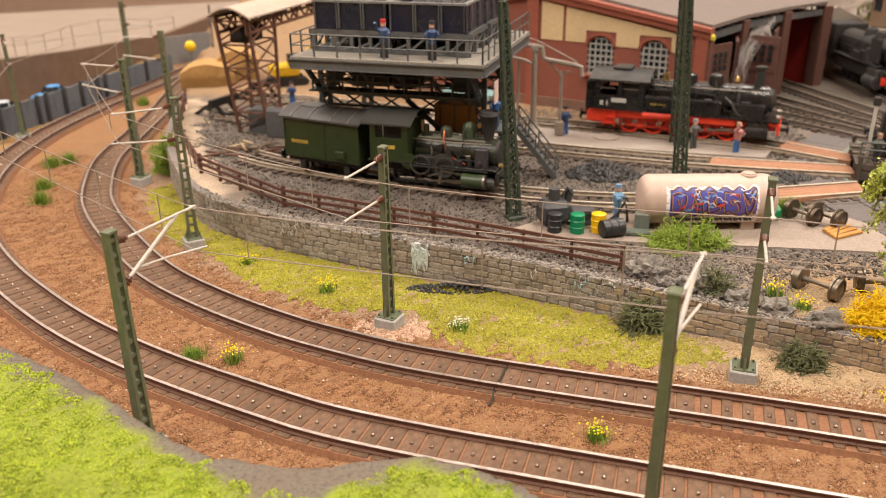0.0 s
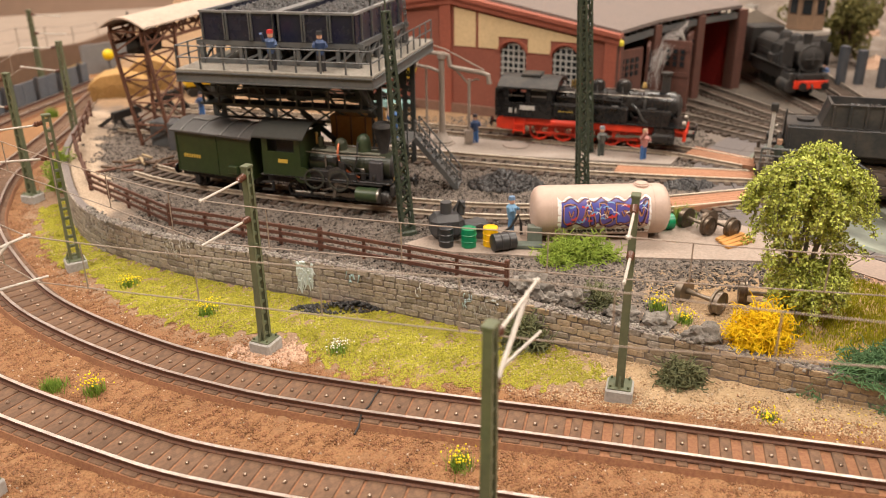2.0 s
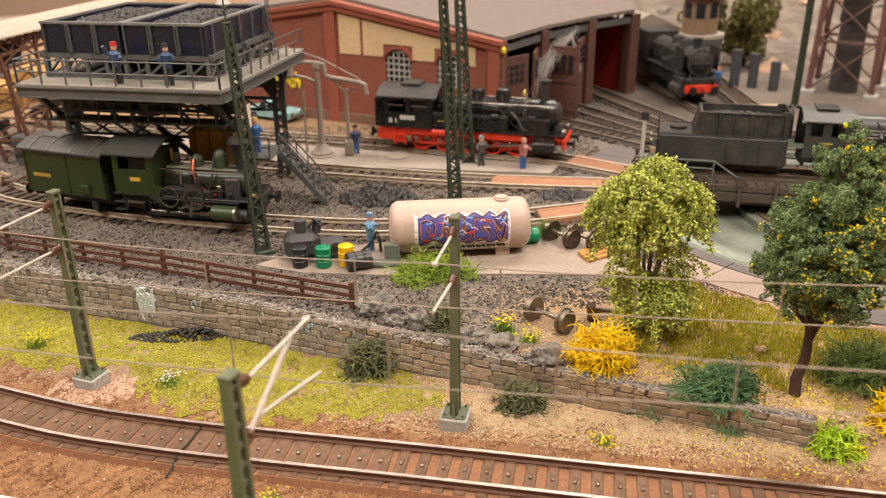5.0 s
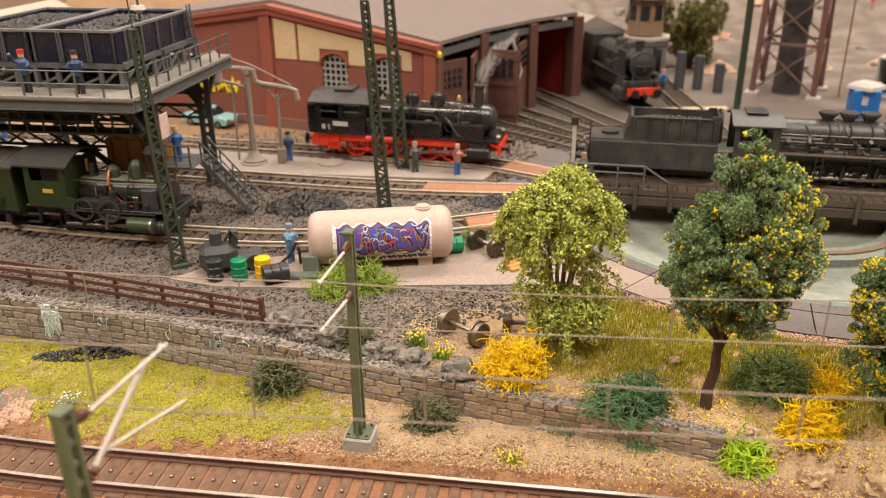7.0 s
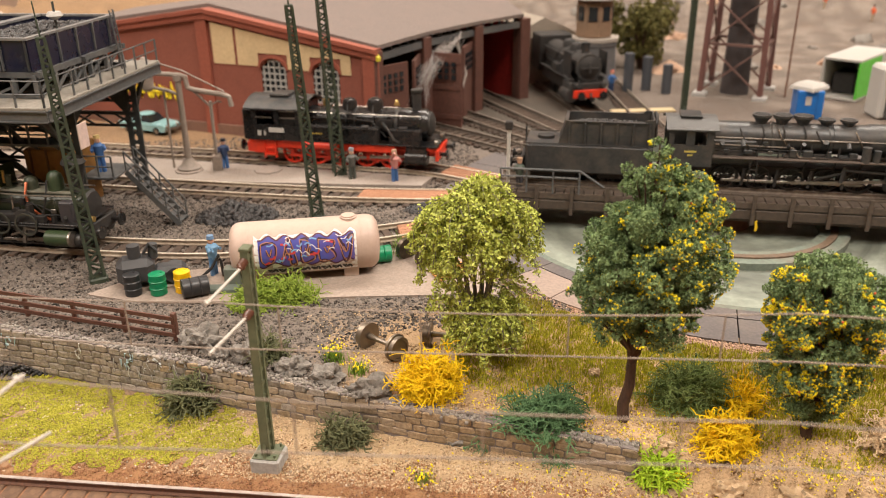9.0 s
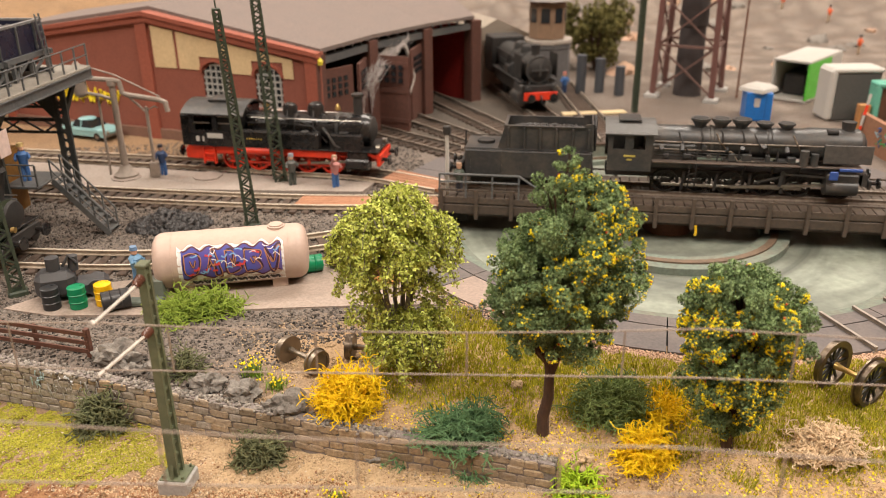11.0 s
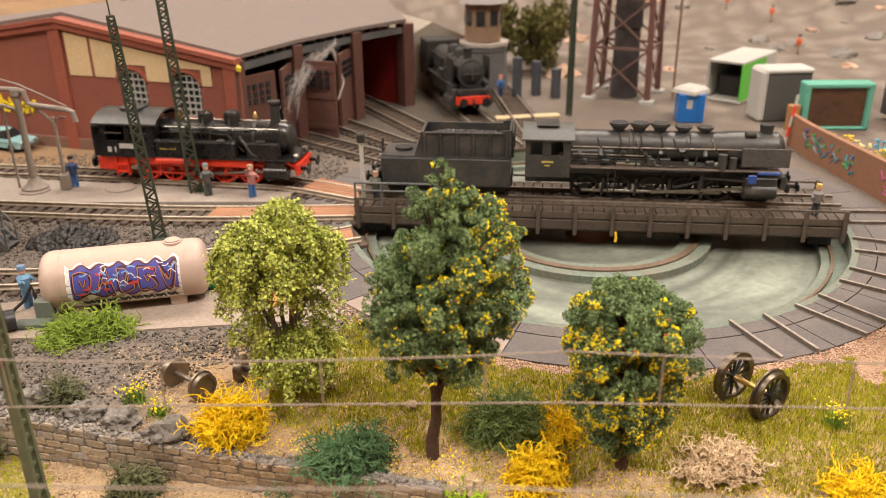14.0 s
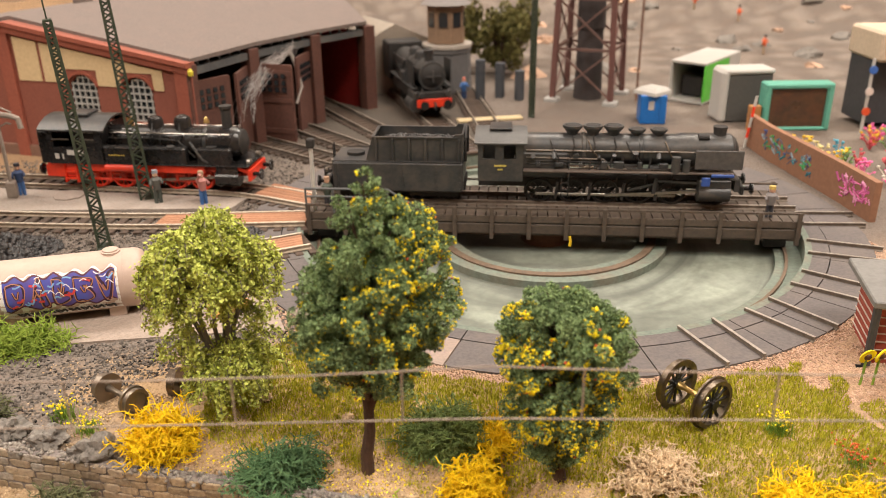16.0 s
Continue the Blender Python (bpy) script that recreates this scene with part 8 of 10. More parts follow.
# painted wall beside the turntable
GW = [(55.9, 56.4), (55.3, 53.0), (54.5, 44.5), (54.0, 41.0)]
gw = thing("painted_wall", "reddish-brown wall with colourful spray paint beside the turntable", "wall", at(0, 0, 0))
for p, q in zip(GW[:-1], GW[1:]):
    part("wall_panel", G().beam((*p, YARD + 1.1), (*q, YARD + 1.1), 0.4, 2.4), paint(0.29, 0.145, 0.085, 0.85), gw)
rp = random.Random(12)
for (y0, y1), cols, n in (((47.6, 53.6), ((0.03, 0.09, 0.3), (0.03, 0.24, 0.3), (0.06, 0.36, 0.1), (0.09, 0.1, 0.16), (0.3, 0.4, 0.45)), 60), ((41.4, 44.4), ((0.75, 0.16, 0.4), (0.8, 0.34, 0.55), (0.6, 0.12, 0.34)), 46)):
    for k in range(n):
        y = rp.uniform(y0, y1)
        z = YARD + rp.uniform(0.7, 1.75)
        q = [(y + dy, z + dz) for dy, dz in ((0, 0), (rp.uniform(-0.35, 0.35), rp.uniform(-0.3, 0.3)), (rp.uniform(-0.6, 0.6), rp.uniform(-0.35, 0.35)))]
        part("paint_stroke", G().tube([(float(np.interp(a, [p[1] for p in GW[::-1]], [p[0] for p in GW[::-1]])) - 0.2, a, b) for a, b in q], rp.uniform(0.04, 0.075), 5), paint(*rp.choice(cols), 0.75), gw)
bp = thing("barrier_pole", "red and white striped pole by the painted wall", "pole", at(55.2, 55.8, YARD))
for k in range(5):
    part("band", G().cyl((0.1 * k, 0, 0.75 * k), (0.1 * k + 0.1, 0, 0.75 * k + 0.75), 0.1, n=8), (m_white, m_red)[k % 2], bp)
# stand at the right edge of the yard, with a beige hood, and bright goods before it
sd = thing("market_stand", "beige market stand with a dark opening and small signs", "stand", at(70.5, 58.5, YARD, -12))
part("hood", G().box((0, 0, 6.4), (8.0, 5, 2.2), b=0.2), paint(0.6, 0.48, 0.36, 0.7), sd)
part("inside", G().box((0, 0.6, 2.9), (7.4, 3.4, 4.9)), paint(0.05, 0.05, 0.055, 0.8), sd)
for k in range(9):
    part("writing_bar", G().box((-3.0 + (k % 5) * 1.45, -2.53, 6.7 - 0.7 * (k // 5)), (1.1, 0.04, 0.28)), paint(0.3, 0.24, 0.19), sd)
for z, col in ((4.8, (0.05, 0.15, 0.5)), (3.2, (0.7, 0.6, 0.55)), (1.7, (0.75, 0.1, 0.03))):
    part("round_sign", G().cyl((-4.3, -2.6, z), (-4.3, -2.5, z), 0.3, n=16), paint(*col), sd)
part("sign_pole", G().cyl((-4.3, -2.4, 0), (-4.3, -2.4, 5.6), 0.12, n=8), m_white, sd)
bush_cols = [(0.8, 0.5, 0.02), (0.85, 0.15, 0.4), (0.75, 0.7, 0.6), (0.1, 0.4, 0.55), (0.75, 0.65, 0.3), (0.6, 0.08, 0.1), (0.2, 0.35, 0.1)]
for k in range(26):
    x, y = rp.uniform(58.2, 66), rp.uniform(42, 55)
    x = max(x, np.interp(y, (41, 57), (55.4, 58.5)))
    g = G()
    for j in range(13):
        p = (rp.gauss(0, 0.34), rp.gauss(0, 0.34), rp.uniform(0.4, 1.35))
        g.blob(p, (rp.uniform(0.09, 0.17), rp.uniform(0.09, 0.17), rp.uniform(0.06, 0.13)), 0.5, 0, j + k, 1)
        g.tube([(0, 0, -0.1), (p[0] * 0.5, p[1] * 0.5, p[2] * 0.6), p], 0.025, 4)
    solo("flower_clump", g, paint(*bush_cols[k % 7], 0.7), "bright bunch of flowers beside the painted wall", "flowers", at(x, y, YARD), "flower bunches")

# ---- the work place with the old tank ----
def ground_z(x, y):
    return float(land(np.array([x]), np.array([y]))[0][0])


PAD = [(2.3, 39.3), (4.6, 38.2), (9.0, 37.5), (14.0, 37.2), (19.6, 36.6), (21.6, 36.2), (21.0, 40.5), (19.9, 42.0), (17.0, 42.2), (9.0, 41.6), (4.4, 41.0)]
solo("concrete_pad", G().prism(PAD, YARD - 0.3, YARD + 0.09), m_pad, "worn pinkish-grey concrete pad in the yard", "concrete pad", kind="structure", smooth=0)
PZ = YARD + 0.09
tk = thing("storage_tank", "beige cylindrical storage tank covered in spray paint, resting on feet", "tank", at(12.42, 40.15, PZ, 1.5) @ Matrix.Diagonal((0.955, 0.955, 0.955, 1)))
TR, TL, TZ = 1.36, 3.5, 1.5
prof = [(0.6, -0.035), (1.0, -0.025), (1.22, -0.006), (1.33, 0.022), (TR, 0.05), (TR, 0.95), (1.33, 0.978), (1.22, 1.006), (1.0, 1.025), (0.6, 1.035)]
prof = [(r, 0.04 + s * 0.92) for r, s in prof]
tbody = part("tank_body", G().lathe([(0.05, 0.005)] + prof + [(0.05, 0.995)], (-TL - 0.25, 0, TZ), (TL + 0.25, 0, TZ), 40), m_tank, tk)
part("seam", G().lathe([(TR + 0.015, 0), (TR + 0.015, 1)], (-2.75, 0, TZ), (-2.71, 0, TZ), 40), m_tank, tbody)
part("seam", G().lathe([(TR + 0.015, 0), (TR + 0.015, 1)], (2.71, 0, TZ), (2.75, 0, TZ), 40), m_tank, tbody)
part("filler_cap", G().lathe([(0.42, 0), (0.42, 0.6), (0.34, 0.7), (0.34, 1)], (2.2, 0, TZ + TR - 0.06), (2.2, 0, TZ + TR + 0.12), 16), m_tank, tbody)
for x in (-2.2, 2.2):
    part("foot", G().box((x, -0.55, 0.35), (0.75, 0.6, 0.75), b=0.04).box((x, 0.55, 0.35), (0.75, 0.6, 0.75), b=0.04).box((x, 0, 0.12), (0.75, 1.6, 0.24), b=0.03), m_tank, tk, "beige saddle foot")


def on_tank(u, a, lift):
    """A place on the tank's side: u along it, a the angle (degrees) above the level towards the front."""
    t = radians(a)
    return (u, -(TR + lift) * math.cos(t), TZ + (TR + lift) * math.sin(t))


def tank_patch(g, outline_lo, outline_hi, us, lift, m=0):
    n = 6
    vs = [on_tank(u, lo + (hi - lo) * k / n, lift) for u, lo, hi in zip(us, outline_lo, outline_hi) for k in range(n + 1)]
    fs = [(i * (n + 1) + k, (i + 1) * (n + 1) + k, (i + 1) * (n + 1) + k + 1, i * (n + 1) + k + 1) for i in range(len(us) - 1) for k in range(n)]
    g.add(vs, fs, m)


def ribbon(g, pts, w, lift):
    """A painted stroke of the width w through (u, angle) places."""
    P = line_at([(u, a / 42.0) for u, a in pts], 0.05)[0]
    d = np.gradient(P, axis=0)
    d /= np.linalg.norm(d, axis=1)[:, None] + 1e-9
    nrm = np.column_stack([-d[:, 1], d[:, 0]]) * w / 2
    vs = []
    for p, q in zip(P, nrm):
        vs += [on_tank(p[0] + q[0], (p[1] + q[1]) * 42, lift), on_tank(p[0] - q[0], (p[1] - q[1]) * 42, lift)]
    g.add(vs, [(2 * i, 2 * i + 1, 2 * i + 3, 2 * i + 2) for i in range(len(P) - 1)])


rg = random.Random(31)
us = np.linspace(-2.45, 2.5, 60)


def jag(u, k, size):
    """A toothed edge such as sprayed letters have."""
    return size * (abs(((u * k) % 1.0) - 0.5) * 4 - 1)


g = G()
tank_patch(g, [-47 + jag(u, 1.3, 3) for u in us], [47 + jag(u + 0.15, 1.25, 5) + 3 * math.sin(u * 9) for u in us], us, 0.008)
part("white_ground_coat", g, paint(0.86, 0.84, 0.82, 0.5), tbody, "white undercoat of the spray paint")
us2 = np.linspace(-2.25, 2.38, 80)
low_edge, high_edge = [-17 + jag(u + 0.3, 0.85, 7) for u in us2], [41 + jag(u + 0.15, 1.25, 6) for u in us2]
g = G()
tank_patch(g, low_edge, high_edge, us2, 0.016)
part("blue_field", g, M("spray_blue", (0.075, 0.095, 0.42), 0.35, col2=(0.10, 0.07, 0.30), grain=1.2, dirt=(0.16, 0.09, 0.30), dirt_amount=0.7, dirt_size=0.6), tbody, "blue and violet spray paint")
g = G()
ribbon(g, list(zip(us2[::3], high_edge[::3])), 0.075, 0.024)
ribbon(g, list(zip(us2[::3], low_edge[::3])), 0.075, 0.024)
part("spray_outline", g, paint(0.10, 0.02, 0.045, 0.5), tbody, "dark maroon outline of the letters")
LETTERS = [[(-0.3, 30), (-0.32, -8), (0.05, -12), (0.3, 4), (0.28, 26), (0.0, 34)], [(-0.32, -12), (-0.05, 34), (0.1, 36), (0.34, -14), (0.12, -14), (0.05, 4), (-0.12, 4)],
           [(-0.3, 32), (-0.24, -12), (0.3, -8), (0.26, 6), (0.0, 4), (0.02, 32)], [(-0.32, 34), (0.3, 30), (0.26, 14), (-0.02, 16), (0.24, 4), (0.28, -12), (-0.3, -14)], [(-0.3, 34), (-0.1, -14), (0.12, -14), (0.32, 36), (0.14, 34), (0.0, 6)]]
for name_, col, w, lift in (("letter_shade", (0.05, 0.015, 0.035), 0.1, 0.022), ("letter_line", (0.50, 0.23, 0.12), 0.042, 0.03)):
    g = G()
    for k in range(5):
        u0 = -1.75 + k * 0.93
        pts = [(u0 + 1.15 * u + rg.uniform(-0.05, 0.05), a + rg.uniform(-4, 4)) for u, a in LETTERS[k]]
        ribbon(g, pts + pts[:1], w, lift)
        ribbon(g, [(u0 - 0.12, 16 + rg.uniform(-4, 4)), (u0 + 0.02, 4), (u0 + 0.14, 18)], w, lift)
    tagged(part(name_, g, paint(*col, 0.5), tbody, "orange-brown letter outlines" if name_ == "letter_line" else "dark letter shadows"), kind="stuff")
for col, w, n_, lo, hi, nm in (((0.62, 0.06, 0.06), 0.1, 9, -14, 36, "red patches"), ((0.22, 0.42, 0.72), 0.07, 10, -8, 38, "sky-blue highlights"), ((0.85, 0.82, 0.84), 0.04, 12, 0, 42, "white glints")):
    g = G()
    for k in range(n_):
        u, a = rg.uniform(-2.0, 2.1), rg.uniform(lo, hi)
        ribbon(g, [(u, a), (u + rg.uniform(0.08, 0.2), a + rg.uniform(-5, 5)), (u + rg.uniform(0.2, 0.36), a + rg.uniform(-6, 6))], w, 0.036)
    tagged(part("spray_paint", g, paint(*col, 0.5), tbody, nm), kind="stuff")
g = G()
for k in range(8):
    u = -1.85 + k * 0.52
    ribbon(g, [(u, -29), (u + 0.16, -39 + rg.uniform(-2, 2)), (u + 0.34, -30), (u + 0.44, -40)], 0.11, 0.03)
    ribbon(g, [(u + 0.1, -30), (u + 0.3, -37)], 0.08, 0.032)
tagged(part("black_spray", g, paint(0.02, 0.018, 0.018, 0.5), tbody, "black marks on the white band"), kind="stuff")


def drum(x, y, z, rz, col, lab, lying=False, r=0.38, h=1.02):
    t = thing("oil_drum", lab, "oil drum", at(x, y, z + (r if lying else 0), rz, 90 if lying else 0), "oil drums")
    part("barrel", G().lathe([(r * 0.9, 0), (r, 0.02), (r, 0.3), (r * 1.07, 0.33), (r, 0.36), (r, 0.64), (r * 1.07, 0.67), (r, 0.7), (r, 0.98), (r * 0.9, 1)], (0, 0, 0), (0, 0, h), 20), paint(*col, 0.4), t)
    part("drum_lid", G().cyl((0, 0, h - 0.06), (0, 0, h - 0.03), r * 0.88, n=18).cyl((0.2, 0.1, h - 0.04), (0.2, 0.1, h + 0.02), 0.06, n=8), paint(*[c * 0.8 for c in col], 0.45), t)


drum(5.65, 38.85, PZ, 0, (0.0, 0.22, 0.09), "green oil drum standing on the concrete pad")
drum(6.75, 38.95, PZ, 20, (0.85, 0.48, 0.0), "yellow oil drum standing on the concrete pad")
drum(4.5, 38.95, PZ, 40, (0.022, 0.023, 0.025), "black oil drum standing beside the compressor")
drum(7.95, 38.55, PZ, -72, (0.03, 0.03, 0.032), "black oil drum lying on its side", True, 0.45, 1.2)
drum(16.55, 40.9, PZ, -82, (0.0, 0.26, 0.11), "green oil drum lying behind the tank", True, 0.42, 1.1)
cp = thing("compressor", "dark grey rounded compressor with pipes on the concrete pad", "compressor", at(5.0, 40.1, PZ, 10))
m_cp = paint(0.055, 0.055, 0.058, 0.55)
part("housing", G().box((-0.5, 0, 0.75), (1.7, 1.3, 1.3), b=0.3), m_cp, cp)
part("motor_block", G().box((1.0, -0.1, 0.5), (1.5, 1.0, 0.75), b=0.2).cyl((1.2, -0.6, 0.45), (1.2, 0.5, 0.45), 0.4, n=14), m_cp, cp)
part("exhaust", G().cyl((-0.5, 0, 1.3), (-0.5, 0, 2.0), 0.3, n=12).cyl((0.3, 0.2, 1.2), (0.35, 0.2, 1.9), 0.22, n=12).tube([(-0.1, 0, 1.5), (0.2, 0, 2.0), (0.5, 0, 1.6)], 0.08, 8), m_cp, cp)
solo("air_hose", G().tube([(6.2, 40.0, PZ + 0.3), (6.8, 39.8, PZ + 0.1), (7.4, 40.1, PZ + 0.12), (7.9, 40.2, PZ + 0.5), (8.3, 40.3, PZ + 1.15), (8.4, 40.2, PZ + 0.7), (8.45, 40.1, PZ + 0.1)], 0.075, 8), m_soot, "black air hose from the compressor", "hose")
sx = thing("tool_chest", "grey-green tool chest with a tray on the concrete pad", "tool chest", at(9.0, 39.0, PZ, -6))
part("chest", G().box((0, 0.15, 0.5), (0.75, 0.5, 0.95), b=0.05), paint(0.15, 0.17, 0.14, 0.6), sx)
part("tray", G().box((-0.35, -0.45, 0.13), (1.5, 0.6, 0.24), b=0.05), paint(0.12, 0.145, 0.12, 0.6), sx)


def wheelset(x, y, z, rz, r, dark=False, lab="", span=0.83):
    t = thing("wheelset", lab, "wheelset", at(x, y, z, rz), "loose wheelsets")
    for s in (-1, 1):
        if r > 0.8:
            spoked(t, 0, s * span, r * 0.93, m_tyre_dark, m_wheel_dark, n=12, lab="spoked wheel with a worn steel rim")
        else:
            w = part("wheel", G().lathe([(r * 0.2, -0.1), (r * 0.55, 0), (r * 0.78, 0.12), (r * 0.8, 0), (r, 0), (r * 1.0, 0.62), (r * 1.12, 0.7), (r * 1.12, 1), (r * 0.6, 1)], (0, s * (span + 0.16), r), (0, s * (span - 0.16), r), 26), m_tyre_dark if dark else m_tyre, t, "worn steel wheel")
            part("hub", G().cyl((0, s * (span + 0.2), r), (0, s * (span - 0.1), r), r * 0.22, n=12), m_tyre, w)
    part("axle", G().lathe([(0.1, 0), (0.15, 0.1), (0.1, 0.3), (0.1, 0.7), (0.15, 0.9), (0.1, 1)], (0, -span, r if r < 0.8 else r * 0.93), (0, span, r if r < 0.8 else r * 0.93), 10), m_brass if r > 0.8 else m_tyre, t)


wheelset(15.5, 32.2, ground_z(15.5, 32.2) - 0.05, 42, 0.5, span=0.85, lab="loose steel wheelset lying on the gravel")
wheelset(18.2, 32.3, ground_z(18.2, 32.3) - 0.05, 75, 0.5, True, "dark wheelset half hidden by the yellow bush")
wheelset(17.75, 40.6, PZ, 35, 0.5, True, span=0.74, lab="dark wheelset standing on the concrete pad")
wheelset(18.85, 40.2, PZ, 35, 0.5, True, span=0.74, lab="dark wheelset standing on the concrete pad")
wheelset(35.2, 26.6, ground_z(35.2, 26.6), 22, 0.96, lab="big spoked driving wheelset with a brass axle in the grass", span=0.78)
pl = thing("timber_pile", "orange-brown planks lying on the concrete pad", "timber", at(19.1, 39.0, PZ, 35))
for k in range(4):
    part("plank", G().box((0.1 * k, -0.5 + 0.33 * k, 0.07 + 0.02 * k), (1.9, 0.28, 0.14), rz=4 * k - 6, b=0.02), paint(0.5, 0.24, 0.06, 0.8), pl)


def figurine(x, y, z, rz, coat, legs, arm=(0.3, 0.2), h=2.0, hat=(0.03, 0.03, 0.04), lab="small painted railway figurine"):
    k = h / 2.0
    g = G()
    for s in (-1, 1):
        g.tube([(s * 0.13 * k, 0, 0), (s * 0.12 * k, 0.02, 0.45 * k), (s * 0.1 * k, 0, 0.95 * k)], 0.11 * k, 8, 1, 0.13 * k)
        a = arm[0] if s > 0 else arm[1]
        g.tube([(s * 0.24 * k, 0, 1.5 * k), (s * 0.34 * k, -0.12 * k, (1.2 + a * 0.3) * k), (s * 0.3 * k, -0.3 * k * (0.6 + a), (1.0 + a) * k)], 0.085 * k, 7, 0)
    g.lathe([(0.2, 0), (0.24, 0.35), (0.29, 0.8), (0.16, 1)], (0, 0, 0.85 * k), (0, 0, 1.62 * k), 12, 0)
    g.lathe([(0.06, 0), (0.14, 0.2), (0.16, 0.55), (0.11, 0.9), (0.02, 1)], (0, 0, 1.6 * k), (0, 0, 1.98 * k), 12, 2)
    g.lathe([(0.19, 0), (0.17, 0.4), (0.16, 1)], (0, 0, 1.87 * k), (0, 0, 2.04 * k), 12, 3)
    return solo("figurine", g, [paint(*coat, 0.6), paint(*legs, 0.6), paint(0.62, 0.36, 0.25, 0.6), paint(*hat, 0.5)], lab, "figurine", at(x, y, z, rz), "figurines")


DZ2 = YARD + ZP
NAVY, BLUE, BLK = (0.03, 0.06, 0.15), (0.05, 0.14, 0.36), (0.03, 0.03, 0.035)
bm_ = at(0.75, 43.5, 0, U)
for lx, ly, rot, coat, cap in ((-6.0, 0.75, 0, (0.05, 0.09, 0.2), (0.5, 0.03, 0.03)), (-3.15, 0.75, 20, NAVY, BLK)):
    p = bm_ @ Vector((lx * CM, ly * CM, 0)) / CM
    figurine(p.x, p.y, DZ2, U + rot, coat, BLK, (0.3, 0.9 if lx < -5 else 0.3), 2.1, cap, "uniformed railway figurine on the bunker walkway")
p = bm_ @ Vector((-0.4 * CM, 4.6 * CM, 0)) / CM
figurine(p.x, p.y, YARD + 3.27, 10, BLUE, BLUE, hat=(0.6, 0.45, 0.2), lab="worker figurine in blue on the bunker stairs")
figurine(6.75, 57.55, YARD + 0.22, 0, NAVY, BLUE, lab="figurine in dark blue on the platform")
figurine(15.1, 53.9, YARD + 0.22, 15, (0.10, 0.10, 0.09), (0.06, 0.07, 0.06), hat=(0.25, 0.27, 0.3), lab="figurine in grey work clothes on the platform")
figurine(17.75, 53.0, YARD + 0.22, 30, (0.5, 0.22, 0.2), BLUE, (0.3, 1.0), hat=(0.45, 0.3, 0.2), lab="figurine in pink shirt and blue trousers on the platform")
figurine(7.95, 40.6, PZ, 60, (0.16, 0.32, 0.5), (0.10, 0.22, 0.4), (0.3, 0.4), hat=(0.15, 0.25, 0.4), lab="worker figurine in light blue overalls by the tank")
figurine(-15.0, 66.0, YARD + 0.22, 0, NAVY, BLUE, lab="figurine in dark blue on the far platform")
for lx, ly, coat, hat, word in ((11.6, -1.9, (0.22, 0.2, 0.2), (0.5, 0.36, 0.1), "grey with a yellow cap"), (-12.1, -1.6, (0.07, 0.09, 0.07), (0.4, 0.25, 0.16), "dark green")):
    p = at(PIT[0], PIT[1], 0, TT) @ Vector((lx * CM, ly * CM, 0)) / CM
    figurine(p.x, p.y, BZ + 1.95, TT, coat, (0.05, 0.05, 0.06), h=1.7, hat=hat, lab="figurine in %s on the turntable bridge" % word)
figurine(39.6, 76.0, YARD, 0, BLUE, NAVY, hat=(0.6, 0.2, 0.15), lab="figurine in blue near the shed yard")
for x, y in ((82.0, 112.5), (85.0, 106.0), (78.0, 89.0)):
    figurine(x, y, ground_z(x, y), 40, (0.75, 0.12, 0.03), (0.4, 0.3, 0.2), h=2.1, lab="figurine in a bright red jacket on the far path")

# lumber and scrap at the track's end
rl = random.Random(8)
for k in range(15):
    x, y = rl.uniform(-17.4, -13.0), rl.uniform(51.0, 55.2)
    ln = rl.uniform(1.0, 2.6)
    solo("loose_beam", G().box((0, 0, 0.07), (ln, 0.16, 0.14), b=0.02), (m_wood, m_rust, m_wood, paint(0.42, 0.31, 0.18, 0.8))[k % 4], "loose weathered timber beam on the ash", "beam", at(x, y, ground_z(x, y) + 0.05 + 0.12 * (k % 3), rl.uniform(0, 180)), "loose beams")
solo("signal_box", G().box((0, 0, 1.0), (1.5, 1.2, 2.0), b=0.06), paint(0.10, 0.10, 0.105, 0.6), "dark grey switch cabinet by the crane", "cabinet", at(-14.2, 57.6, YARD, -15))
# straw stacks on the bank behind the wall
st = thing("straw_stack", "golden straw stack with loose sides on the bank", "straw stack", at(-25.2, 76.3, ground_z(-25.2, 76.3), 12))
for k, (cx, cy, w, h) in enumerate(((0.0, -0.2, 2.3, 2.1), (2.6, 2.2, 1.9, 2.9))):
    part("straw_body", G().side([(cx - w, -0.3), (cx + w, -0.3), (cx + w * 1.08, h * 0.62), (cx + w * 0.7, h * 0.85), (cx, h), (cx - w * 0.6, h * 0.9), (cx - w * 1.06, h * 0.6)], cy - 1.7, cy + 1.7), m_straw, st)
    g, rw = G(), random.Random(60 + k)
    for n_ in range(420):
        u = rw.uniform(-1.06, 1.06)
        z = h * (0.6 + 0.4 * (1 - abs(u))) if rw.random() < 0.45 else rw.uniform(0.1, 0.75) * h
        y_ = rw.uniform(-1.75, 1.7) if z > 0.6 * h else -1.74
        p = Vector((cx + u * w, cy + y_, z))
        q = p + Vector((rw.gauss(0, 0.12), rw.uniform(-0.25, 0.05), -rw.uniform(0.2, 0.6)))
        g.tube([p, p.lerp(q, 0.5) + Vector((rw.gauss(0, 0.05), -0.05, 0.05)), q], 0.035, 4, 0, 0.015)
    tagged(part("loose_straw", g, (m_straw, m_straw_pale)[k], st, "loose stalks of straw"), kind="stuff")
bp = thing("ball_post", "yellow ball on a short pole behind the far track", "ball", at(-32.5, 93.0, 0.83))
part("ball", G().blob((0, 0, 1.44), (0.62, 0.62, 0.62), 0.02, 0, 1, 3), paint(0.8, 0.55, 0.0, 0.5), bp, "bright yellow ball")
